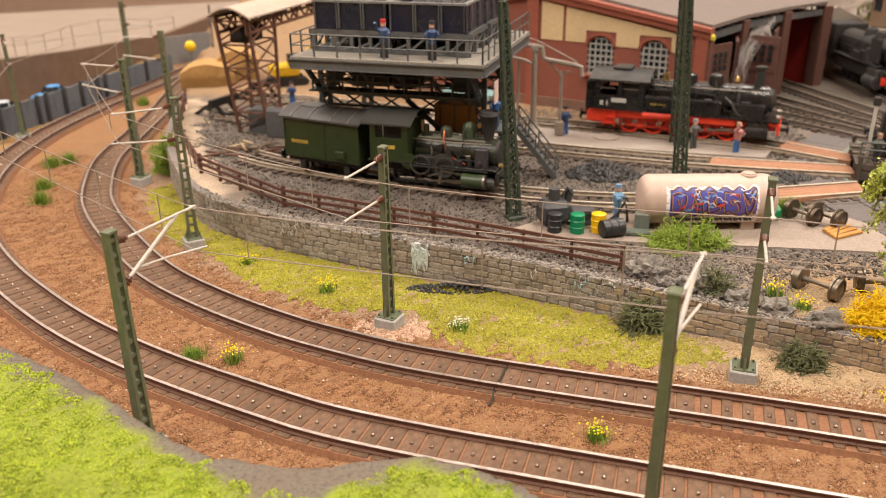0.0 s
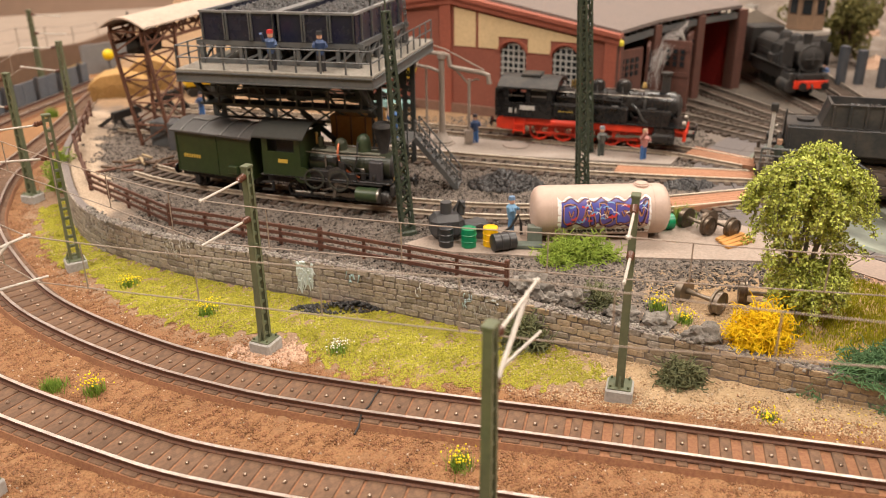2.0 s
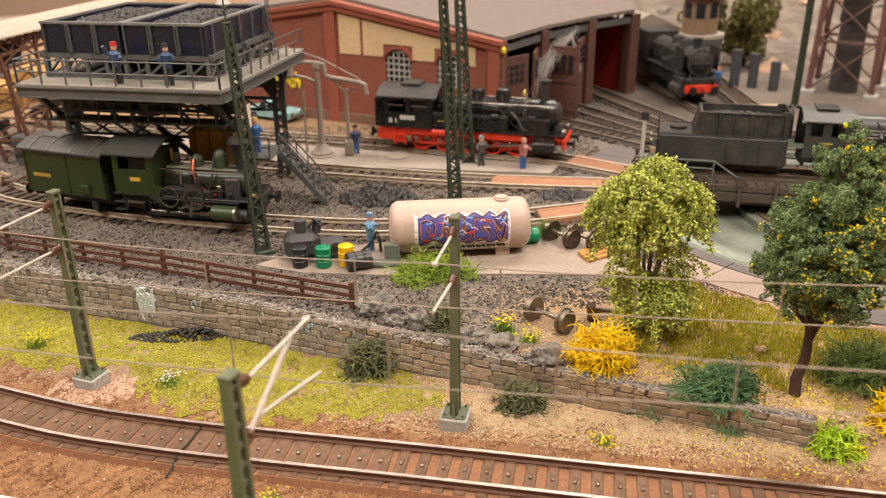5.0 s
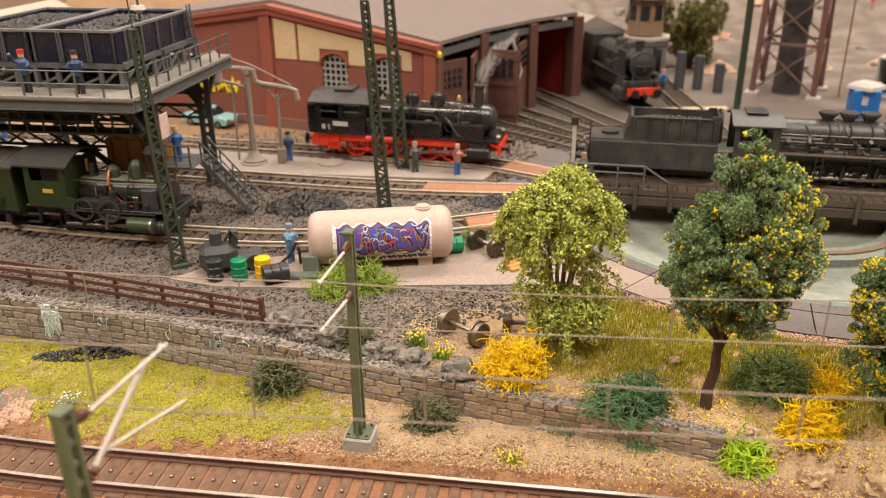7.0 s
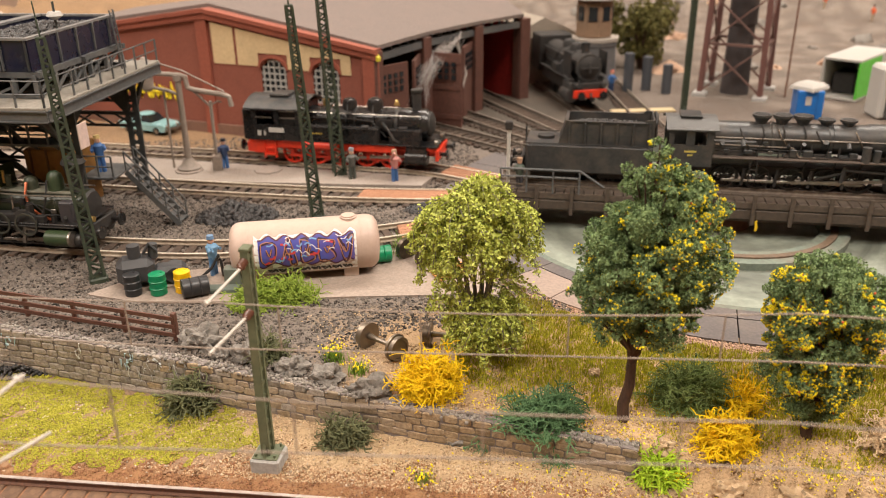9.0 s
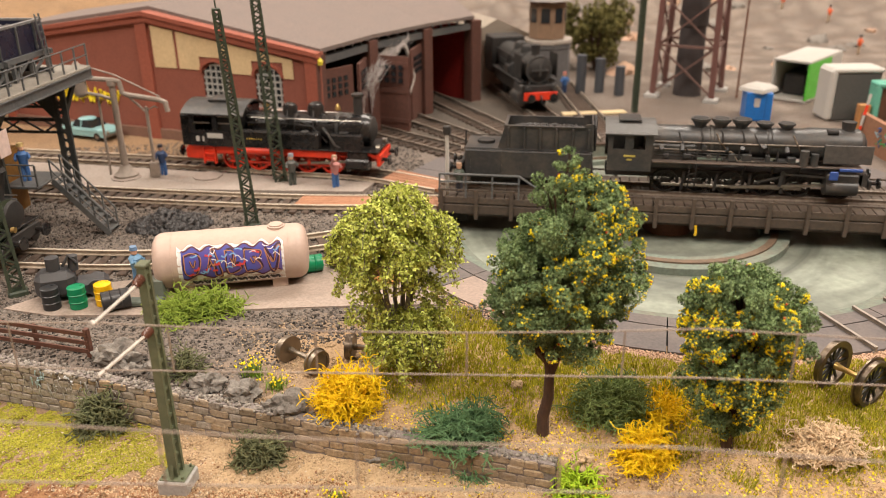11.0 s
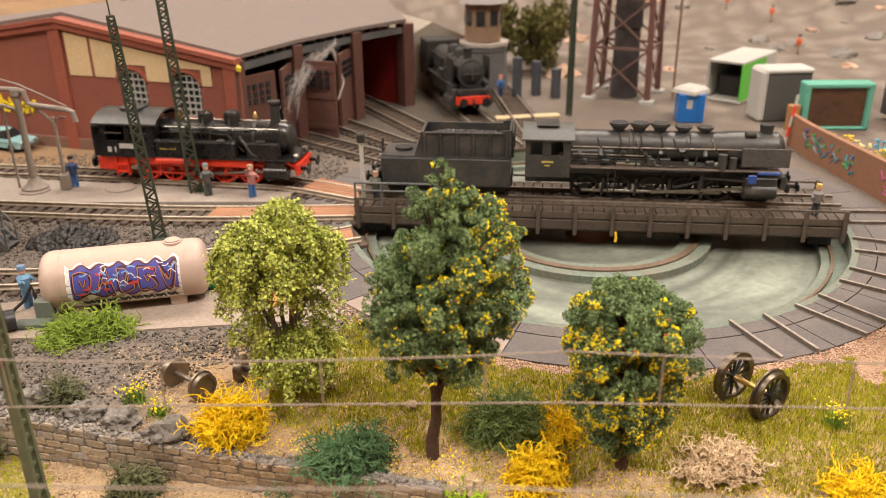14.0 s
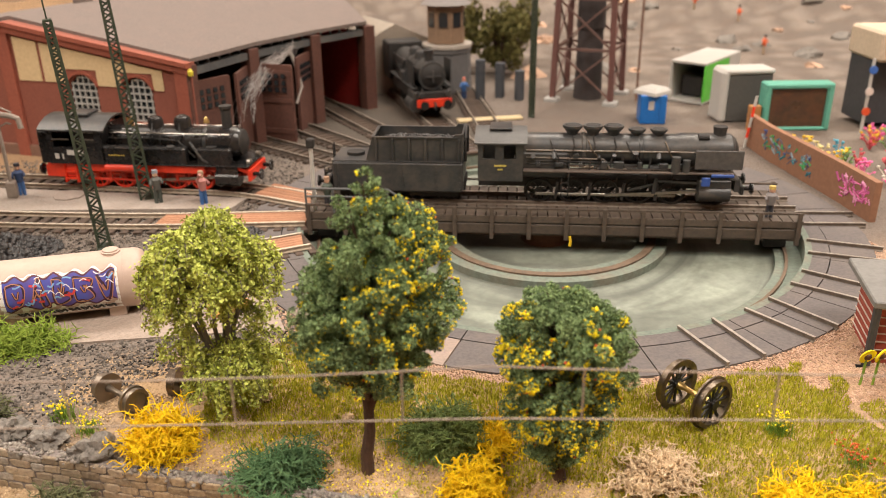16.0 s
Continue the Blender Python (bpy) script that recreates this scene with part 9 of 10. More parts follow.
part("pole", G().cyl((0, 0, -1.0), (0, 0, 1.04), 0.12, n=8), m_frame, bp)
solo("grey_panel", G().beam((-35.6, 93.2, 1.5), (-31.6, 97.6, 1.5), 0.3, 3.4), paint(0.2, 0.2, 0.205, 0.7), "plain grey panel behind the far track", "panel", kind="structure", smooth=0)
solo("ball_pole", G().cyl((0, 0, 0), (0, 0, 6.5), 0.12, n=8), m_frame, "thin grey pole with a ball", "pole", at(-30.8, 96, 0.0))

ex = thing("excavator", "yellow model excavator on the bank behind the coal crane", "excavator", at(-17.5, 76.0, ground_z(-17.5, 76.0), 25))
m_ex = paint(0.78, 0.5, 0.02, 0.45)
for y in (-1.0, 1.0):
    part("crawler", G().side([(-1.7, 0.35), (-1.4, 0), (1.4, 0), (1.7, 0.35), (1.4, 0.75), (-1.4, 0.75)], y - 0.35, y + 0.35), m_soot, ex)
part("body", G().box((-0.4, 0, 1.35), (2.6, 2.3, 1.0), b=0.12), m_ex, ex, "yellow engine housing")
part("cabin", G().box((0.5, -0.6, 2.2), (1.2, 1.0, 1.3), b=0.1), m_pane, ex, "dark cabin")
part("boom", G().beam((0.9, 0.4, 1.6), (3.0, 0.4, 3.6), 0.35, 0.45).beam((3.0, 0.4, 3.6), (4.6, 0.4, 2.0), 0.28, 0.35), m_ex, ex, "yellow boom")
part("bucket", G().lathe([(0.5, 0), (0.5, 1)], (4.6, 0.0, 1.7), (4.6, 0.8, 1.7), 8), m_soot, ex)

# rocks along the wall top
rk = random.Random(21)
for x, y, s in ((8.2, 33.5, 1.15), (10.2, 32.4, 0.95), (11.9, 31.4, 0.8), (13.3, 30.7, 0.85), (14.9, 29.7, 1.05), (9.0, 32.6, 0.5), (17.9, 27.9, 0.5), (24.6, 25.2, 0.55), (26.4, 23.7, 0.7), (28.3, 22.9, 0.9), (30.6, 22.1, 0.8), (33.4, 20.9, 0.9), (36, 20.0, 0.8), (20.6, 31.2, 0.35), (23.4, 29.2, 0.3)):
    z = ground_z(x, y)
    solo("rock", G().blob((0, 0, 0.1), (s * 0.72, s * rk.uniform(0.5, 0.65), s * rk.uniform(0.5, 0.68)), 0.55, 0, rk.random() * 50, 4), m_rock if x < 20 else m_beige_grain, "rough grey rock on top of the retaining wall" if x < 20 else "pale sandy stone at the edge of the grass", "rock", at(x, y, z, rk.uniform(-40, 10)), "rocks", smooth=25)
# painted marks on the retaining wall
wm = random.Random(5)


def wall_point(x, z):
    k = int(np.argmin(np.abs(fine_wall[:, 0] - x)))
    h = radians(float(fine_head[k]))
    o = 0.075 + 0.03 * (float(np.interp(x, TOP_X, TOP_Z)) - z)
    return Vector((fine_wall[k][0] + math.sin(h) * o, fine_wall[k][1] - math.cos(h) * o, z))


for x0, x1, z0, z1, n, w, col in ((-10.2, -8.7, 0.7, 1.95, 26, 0.028, (0.5, 0.48, 0.45)), (-2.8, -1.95, 0.4, 1.95, 60, 0.075, (0.62, 0.70, 0.70)), (-0.3, 0.45, 1.0, 1.9, 7, 0.04, (0.42, 0.58, 0.62)), (2.8, 3.4, 1.0, 1.85, 7, 0.03, (0.6, 0.6, 0.58)),
                                  (5.0, 5.6, 1.0, 1.8, 9, 0.045, (0.40, 0.52, 0.56)), (6.2, 6.8, 1.35, 1.75, 5, 0.045, (0.6, 0.62, 0.62)), (4.0, 8.5, 0.5, 1.7, 30, 0.02, (0.45, 0.44, 0.42)), (-16.0, -11.0, 0.6, 1.9, 22, 0.022, (0.42, 0.4, 0.37))):
    lab = "pale blue-white paint streaks on the old stone wall" if w > 0.035 else "thin whitish streaks running down the old stone wall"
    mk = thing("paint_mark", lab, "paint mark", at(0, 0, 0), "paint marks")
    for k in range(n):
        x, z = wm.uniform(x0, x1), wm.uniform(z0 + 0.3 * (z1 - z0), z1)
        drop = wm.uniform(0.15, 0.5) * (z1 - z0)
        pts = [wall_point(x, z), wall_point(x + wm.uniform(-0.08, 0.08), z - drop * 0.5), wall_point(x + wm.uniform(-0.12, 0.12), z - drop)]
        part("streak", G().tube(pts, w * wm.uniform(0.5, 1.7), 6, 0, w * 0.25), paint(*col, 0.8), mk)
# brick kiosk at the right end of the grass
kq = thing("brick_kiosk", "small red brick kiosk with a grey roof and sunflowers before it", "kiosk", at(45.95, 28.7, YARD - 0.25, -25))
part("wall", G().box((0, 0, 1.3), (3.6, 3.0, 2.9), b=0.03), paint(0.34, 0.07, 0.045, 0.8), kq, "red brick walls")
for k in range(8):
    part("brick_course", G().box((-0.02, -0.02, 0.15 + k * 0.35), (3.66, 3.06, 0.04)), paint(0.55, 0.45, 0.38, 0.9), kq)
part("roof", G().box((0, 0, 3.0), (4.6, 4.2, 0.3), b=0.05), paint(0.2, 0.195, 0.185, 0.6), kq, "flat grey roof")
part("drain_pipe", G().tube([(-2.1, -1.9, 2.9), (-2.1, -1.9, 0.4), (-2.4, -1.9, 0.2)], 0.16, 8), paint(0.05, 0.05, 0.055), kq)
for k in range(7):
    x, y = 42.2 + 0.42 * k, 26.85 - 0.3 * k + 0.15 * (k % 2)
    t = thing("sunflower", "yellow sunflower with a dark centre by the kiosk", "sunflower", at(x, y, ground_z(x, y), 20 * k), "sunflowers")
    part("stem", G().tube([(0, 0, 0), (0.05, 0, 0.6), (0, -0.05, 1.25)], 0.05, 5), m_tuft, t)
    part("petals", G().lathe([(0.34, 0), (0.3, 1)], (0, -0.12, 1.3), (0, -0.06, 1.32), 12), m_blossom, t)
    part("flower_centre", G().lathe([(0.16, 0), (0.1, 1)], (0, -0.12, 1.3), (0, -0.2, 1.29), 10), paint(0.08, 0.03, 0.01), t)

# a black line across the track, added for the dark gap at a rail joint
solo("black_wire", G().tube([(1.75, 27.75, 0.36), (1.6, 27.3, 0.33), (1.45, 26.7, 0.33), (1.2, 26.15, 0.36), (1.12, 25.6, 0.16), (1.0, 25.2, 0.1)], 0.045, 6), m_soot, "thin black line for the joint gap across the front track", "wire")
# rubble and shrubs far behind
rb = random.Random(77)
for k in range(60):
    x, y = rb.uniform(48, 110), rb.uniform(78, 150)
    s = rb.uniform(0.4, 1.8)
    solo("far_rock", G().blob((0, 0, 0), (s, s * 0.8, s * 0.5), 0.6, 0, k, 2), m_rock if k % 3 else m_pink_grain, "rough grey-brown rock on the far slope", "rock", at(x, y, ground_z(x, y), rb.uniform(0, 180)), "far rocks", smooth=30)

# ---- trees ----
def leaves_facing(places, normals, sizes, rng):
    """Small pointed leaves that face roughly away from the heart of their lobe."""
    n = len(places)
    w = normals + rng.normal(0, 0.55, (n, 3))
    w /= np.linalg.norm(w, axis=1)[:, None]
    u = np.cross(w, rng.normal(size=(n, 3)))
    u /= np.linalg.norm(u, axis=1)[:, None]
    v = np.cross(w, u)
    s = np.asarray(sizes)[:, None]
    vs = np.stack([places - u * s * 0.55, places - v * s * 0.9 + w * s * 0.2, places + u * s * 0.55, places + v * s * 0.9 + w * s * 0.2], 1).reshape(-1, 3)
    fs = np.arange(4 * n).reshape(n, 4)
    return vs, fs


def flakes(places, sizes, rng):
    """Crumbs of foliage: small bent flakes that lie every way."""
    w = rng.normal(size=(len(places), 3))
    return leaves_facing(places, w, sizes, rng)


def limbs(g, r, foot, ends, fork, thick):
    """A forked stem from the foot to the fork and from there to each end, tapering."""
    f = Vector(fork)
    o = Vector(foot)
    side = Vector((r.uniform(-0.08, 0.08), r.uniform(-0.08, 0.08), 0))
    g.tube([o, o.lerp(f, 0.35) + side, o.lerp(f, 0.7) - side * 0.6, f], thick * 1.15, 10, 0, thick * 0.82)
    for e in ends:
        e = Vector(e)
        bend = Vector((r.uniform(-0.15, 0.15), r.uniform(-0.15, 0.15), 0.2))
        g.tube([f - Vector((0, 0, 0.05)), f.lerp(e, 0.35) + bend * 0.6, f.lerp(e, 0.7) + bend, e], thick * 0.72, 8, 0, 0.05)


def lobed_tree(label, x, y, height, low, rows, stems, seed, bloom, side, band=(0.0, 1.0), lumps=17, per=105, leaf=0.051):
    """rows: (height share, half width, shift along x) of the crown from its foot to its top; the crown is built of knobbly lobes."""
    rng, r = np.random.default_rng(seed), random.Random(seed)
    t = thing("blossoming_tree", label, "tree", at(x, y, ground_z(x, y)))
    hs, ws, sh = ([q[k] for q in rows] for k in range(3))
    lobes, tries = [], 0
    while tries < 14000 and len(lobes) < 70:
        tries += 1
        s = r.random()
        wd, cx = float(np.interp(s, hs, ws)), float(np.interp(s, hs, sh))
        size = r.uniform(0.45, 0.98) * min(1.0, 0.45 + wd * 0.3)
        a = r.uniform(0, math.tau)
        q = max(0.0, wd - size * 0.85) * (r.uniform(0.86, 1.06) if r.random() < 0.85 else r.uniform(0.2, 0.7))
        c = Vector((cx + q * math.cos(a), q * 0.92 * math.sin(a), low + size * 0.45 + s * (height - low - size)))
        if all((c - p).length > (size + z_) * 0.64 for p, z_ in lobes):
            lobes.append((c, size))
    g = G()
    limbs(g, r, (0, 0, -0.25), [(sh[2] - 0.9, 0.1, low + 0.45 * (height - low)), (sh[3] + 0.9, -0.1, low + 0.5 * (height - low)), (sh[-2], 0, low + 0.82 * (height - low))], stems, 0.2)
    part("trunk", g, m_bark, t, "thin brown forked trunk")
    g = G()
    for c, size in lobes:
        o = Vector(stems).lerp(Vector((sh[-2], 0, low + 0.8 * (height - low))), min(0.9, max(0.05, (c.z - low) / (height - low) - 0.2)))
        g.tube([o, o.lerp(c, 0.5) + Vector((r.uniform(-0.1, 0.1), r.uniform(-0.1, 0.1), 0.12)), c], 0.06, 5, 0, 0.02)
    part("branchwork", g, m_bark, t, "thin brown branches")
    pts, yellow = [], []
    for c, size in lobes:
        toward = (c.x - sh[2]) * side[0] + c.y * side[1]
        hot = bloom * r.choice((0.15, 0.5, 1.0, 1.9)) * max(0.06, 0.45 + 0.7 * toward) * (1.0 if band[0] < (c.z - low) / (height - low) < band[1] else 0.2)
        for k in range(int(lumps * (size / 0.65) ** 2)):
            d = rng.normal(size=3)
            d /= np.linalg.norm(d)
            lc = np.array(c) + d * size * r.uniform(0.62, 0.95) * np.array((1, 1, 0.85))
            lr = size * r.uniform(0.24, 0.42)
            n = int(per * (lr / 0.18) ** 2)
            e = rng.normal(size=(n, 3))
            e /= np.linalg.norm(e, axis=1)[:, None]
            pts.append(lc + e * (lr * rng.uniform(0.75, 1.12, n))[:, None])
            if rng.random() < hot:
                m = int(rng.integers(5, 20) * max(1.0, bloom))
                e = rng.normal(size=(m, 3)) * 0.6 + d
                e /= np.linalg.norm(e, axis=1)[:, None]
                yellow.append(lc + e * lr * rng.uniform(1.0, 1.25, (m, 1)))
    pts = np.vstack(pts)
    pts = pts[pts[:, 2] > 0.06]
    vs, fs = flakes(pts, rng.uniform(0.6, 1.35, len(pts)) * leaf, rng)
    tagged(part("crown", raw_mesh("crown", vs, fs, m_leaf_dark), None, t, "knobbly dark green crown of crumbled foliage"), kind="stuff")
    b = np.vstack(yellow)
    red = rng.random(len(b)) < 0.045
    for mat, q, nm in ((m_blossom, b[~red], "yellow blossoms"), (m_blossom_red, b[red], "red blossoms")):
        if len(q):
            vs, fs = scatter(STONE, q, rng.uniform(0.022, 0.055, len(q)), rng)
            tagged(part("blossoms", raw_mesh("blossoms", vs, fs, mat), None, t, nm), kind="stuff")
    return t


def hanging_tree(label, x, y, height, seed):
    """A pale tree of several grey stems whose leafy strands hang down in curtains and leave its heart open."""
    rng, r = np.random.default_rng(seed), random.Random(seed)
    t = thing("deciduous_tree", label, "tree", at(x, y, ground_z(x, y)))
    g = G()
    heads = [(-1.5, 0.2, 5.2), (-0.75, -0.4, 6.0), (0.1, 0.3, 6.4), (0.8, -0.3, 6.1), (1.55, 0.1, 5.3), (0.5, 0.8, 5.7)]
    for k, e in enumerate(heads):
        f = (0.1 * math.cos(k), 0.1 * math.sin(k), -0.25)
        g.tube([f, (e[0] * 0.12 + 0.1, e[1] * 0.2, 1.4), (e[0] * 0.38 + r.uniform(-0.12, 0.12), e[1] * 0.5, 3.0), (e[0] * 0.75, e[1], 4.5), e], r.uniform(0.1, 0.15), 8, 0, 0.04)
        for j in range(5):
            s = r.uniform(0.35, 0.95)
            p = Vector((e[0] * 0.3, e[1] * 0.4, 2.6)).lerp(Vector(e), s)
            g.tube([p, p + Vector((r.uniform(-0.4, 0.4), r.uniform(-0.4, 0.4), 0.35)), p + Vector((r.uniform(-0.9, 0.9), r.uniform(-0.8, 0.8), 0.5))], 0.04, 5, 0, 0.015)
    part("trunk", g, m_bark_grey, t, "several thin grey stems")
    pts, twigs = [], G()

    def strand(p, length):
        q, v = np.array(p, float), np.array((r.uniform(-0.5, 0.5), r.uniform(-0.5, 0.5), 0.35))
        path, run = [tuple(q)], 0.0
        while run < length:
            v = v + np.array((r.gauss(0, 0.12), r.gauss(0, 0.12), -0.28))
            v /= np.linalg.norm(v)
            q = q + v * 0.16
            run += 0.16
            path.append(tuple(q))
            n = 15
            pts.append(q + rng.normal(size=(n, 3)) * np.array((0.1, 0.1, 0.085)))
        if len(path) > 2:
            twigs.tube(path, 0.018, 4)

    for k in range(430):
        a = r.uniform(0, math.tau)
        q = math.sqrt(r.random())
        px, py = 1.62 * q * math.cos(a) + 0.02, 1.5 * q * math.sin(a)
        pz = height - 0.35 - 1.7 * q ** 2.3 + 0.42 * math.sin(3 * a + 1) * q + 0.42 * math.sin(4.3 * px + 2.0 * py) - r.random() * 0.35
        if math.sin(4.6 * px + 1.2) * math.sin(4.1 * py - 0.7) < -0.55:
            continue
        front = py < -0.2 and abs(px - 0.15) < 0.95
        strand((px, py, pz), r.uniform(0.25, 0.9) if q < 0.6 else r.uniform(0.4, 1.3) if front else r.uniform(0.6, 2.5))
    for k in range(150):
        a, q = r.uniform(0, math.tau), math.sqrt(r.random())
        strand((0.35 + 1.05 * q * math.cos(a), -0.35 + 0.8 * q * math.sin(a), 2.6 - 0.5 * q * q - r.random() * 0.9), r.uniform(0.4, 1.8))
    for k in range(46):
        s = -1 if k % 2 else 1
        strand((s * r.uniform(0.95, 1.5) - 0.05, r.uniform(-0.9, 0.6), r.uniform(2.3, 4.3)), r.uniform(0.4, 1.1))
    tagged(part("twig_mass", twigs, m_bark_grey, t, "thin hanging twigs"), kind="stuff")
    pts = np.vstack(pts)
    pts = pts[pts[:, 2] > 0.1]
    vs, fs = flakes(pts, rng.uniform(0.55, 1.3, len(pts)) * 0.082, rng)
    tagged(part("crown", raw_mesh("crown", vs, fs, m_leaf_lime), None, t, "hanging curtains of small lime-green leaves"), kind="stuff")


hanging_tree("airy lime-green model tree with hanging foliage and thin grey stems", 19.2, 31.4, 7.35, 12)
lobed_tree("tall dark green model tree with yellow blossoms", 23.75, 26.8, 10.35, 3.6, [(0, 1.7, 0.1), (0.12, 2.4, 0.15), (0.35, 2.55, 0.4), (0.55, 2.45, 0.75), (0.7, 1.9, 0.75), (0.85, 1.05, 0.45), (1, 0.6, 0.35)], (0.12, 0, 2.35), 5, 1.0, (0.1, -0.25), (0.0, 0.8))
lobed_tree("short dark green model tree with dense yellow blossoms", 29.75, 25.0, 7.0, 0.8, [(0, 0.75, -0.2), (0.12, 1.4, -0.25), (0.35, 1.85, -0.15), (0.6, 2.15, -0.05), (0.8, 2.05, -0.1), (0.9, 1.3, -0.3), (1, 0.4, -0.75)], (0.05, 0, 1.3), 9, 2.1, (-0.8, -0.45), (0.3, 0.82))


# ---- fibre bushes ----
FIBRE = 0.74


def fibre_bush(label, x, y, r, mat, strands, seed, thick=0.045, z=None, curl=0.5, spread=0.3, droop=0.0, twigs=0.7):
    """Branching fibres that grow out of a small foot."""
    rng = random.Random(seed)
    clumps = [G() for _ in range(5)]
    g = clumps[0]
    R = Vector(r)
    step = 0.15
    thick *= FIBRE

    def grow(p, d, n, th, level, g):
        pts = [p.copy()]
        for j in range(n):
            d = (d + Vector((rng.gauss(0, 1), rng.gauss(0, 1), rng.gauss(0, 1))) * curl * 0.55 - Vector((0, 0, droop * 0.25))).normalized()
            p = p + d * step * rng.uniform(0.75, 1.2)
            if p.z < 0.03:
                p.z = 0.03 + rng.random() * 0.05
            pts.append(p.copy())
            if level < 2 and j > 0 and rng.random() < twigs:
                grow(p, (d + Vector((rng.gauss(0, 1), rng.gauss(0, 1), rng.gauss(0.15, 0.8))) * 1.0).normalized(), rng.randint(1, 3), th * 0.85, level + 1, g)
        g.tube(pts, th, 4, 0, th * 0.6)

    for k in range(int(strands * 1.5)):
        a, e = rng.uniform(0, math.tau), math.asin(rng.uniform(0.0, 1.0))
        bump_ = 1 + 0.16 * math.sin(3 * a + seed) + 0.1 * math.sin(7 * a + 2 * seed + 3 * e)
        tip = Vector((math.cos(a) * math.cos(e) * R.x, math.sin(a) * math.cos(e) * R.y, math.sin(e) * R.z)) * bump_ * rng.uniform(0.75, 1.03)
        b, q = rng.uniform(0, math.tau), math.sqrt(rng.random()) * spread
        p = Vector((math.cos(b) * q * R.x, math.sin(b) * q * R.y, 0.02)).lerp(tip, rng.choice((0.0, 0.3, 0.5, 0.65)))
        d = tip - p
        g = clumps[int(a / math.tau * 5) % 5]
        grow(p, d.normalized(), min(13, max(3, int(d.length / step * 1.15))), thick, 0, g)
    zz = ground_z(x, y) if z is None else z
    t = thing("bush", label, "bush", at(x, y, zz - 0.05), "fibre bushes")
    for g in clumps:
        if g.v:
            part("fibre_clump", g, mat, t, smooth=60)
    return t


m_bright_lime = M("bright_lime", (0.46, 0.66, 0.03), 0.8, col2=(0.36, 0.52, 0.02), island=0.3)
fibre_bush("bright yellow bush of tangled fibres on the wall top", 17.1, 29.45, (1.45, 1.0, 1.9), m_fibre_yellow, 323, 1, 0.042, curl=0.95)
fibre_bush("lime-green bush of fine fibres before the tank", 10.9, 37.5, (2.45, 1.1, 1.0), m_fibre_lime, 280, 2, 0.045, z=PZ - 0.1, spread=0.6, droop=0.3, curl=0.8)
fibre_bush("dark olive bush against the retaining wall", 7.85, 31.7, (1.0, 0.7, 1.6), m_fibre_olive, 260, 3, 0.056, droop=0.25, curl=1.0)
fibre_bush("dark olive bush sprawling at the wall's foot", 13.8, 28.5, (1.1, 0.6, 1.15), m_fibre_olive, 150, 4, 0.052, droop=0.35, curl=1.0)
fibre_bush("small olive bush between the rocks", 11.0, 32.3, (0.55, 0.45, 1.05), m_fibre_olive, 70, 14, 0.04, droop=0.3)
fibre_bush("deep green bush hanging over the wall top", 21.0, 27.2, (1.7, 0.85, 1.45), m_fibre_green, 357, 5, 0.042, spread=0.55, droop=0.6, curl=0.65)
fibre_bush("tangled green strands trailing over the wall's edge", 21.3, 26.4, (0.9, 0.35, 0.5), m_fibre_green, 85, 25, 0.038, spread=0.6, droop=1.4)
fibre_bush("small sprig of green fibre on the wall top", 18.6, 27.75, (0.45, 0.3, 0.55), m_fibre_green, 37, 26, 0.035, droop=1.0)
fibre_bush("dark green bush in the olive grass", 26.4, 27.2, (1.5, 0.9, 1.65), m_fibre_bottle, 330, 6, 0.04, spread=0.5, droop=0.3, curl=0.6)
fibre_bush("yellow fibre bush trailing down the bank", 26.9, 25.2, (1.2, 0.8, 1.6), m_fibre_yellow, 190, 7, 0.042, curl=0.95, spread=0.5, droop=0.7)
fibre_bush("yellow fibre bush in the grass", 28.1, 26.5, (0.7, 0.5, 1.45), m_fibre_yellow, 90, 8, 0.042, curl=0.95, spread=0.4, droop=0.2)
fibre_bush("bright lime tuft at the wall's end", 24.4, 24.8, (0.85, 0.6, 1.35), m_bright_lime, 210, 9, 0.05, spread=0.4, droop=0.8, curl=0.3, twigs=0.25)
fibre_bush("tan bush of dry tangled fibres", 32.7, 24.1, (1.3, 0.85, 1.1), m_fibre_tan, 620, 10, 0.042, spread=0.9, curl=1.9, twigs=0.3, droop=0.3)
fibre_bush("low yellow fibre bush in the grass", 36.6, 22.4, (1.45, 0.6, 0.6), m_fibre_yellow, 119, 11, 0.042, curl=0.95, spread=0.7, droop=0.8)
fibre_bush("low yellow fibre bush in the grass", 38.3, 21.9, (1.0, 0.45, 0.42), m_fibre_yellow, 68, 12, 0.042, curl=0.95, spread=0.7, droop=0.8)


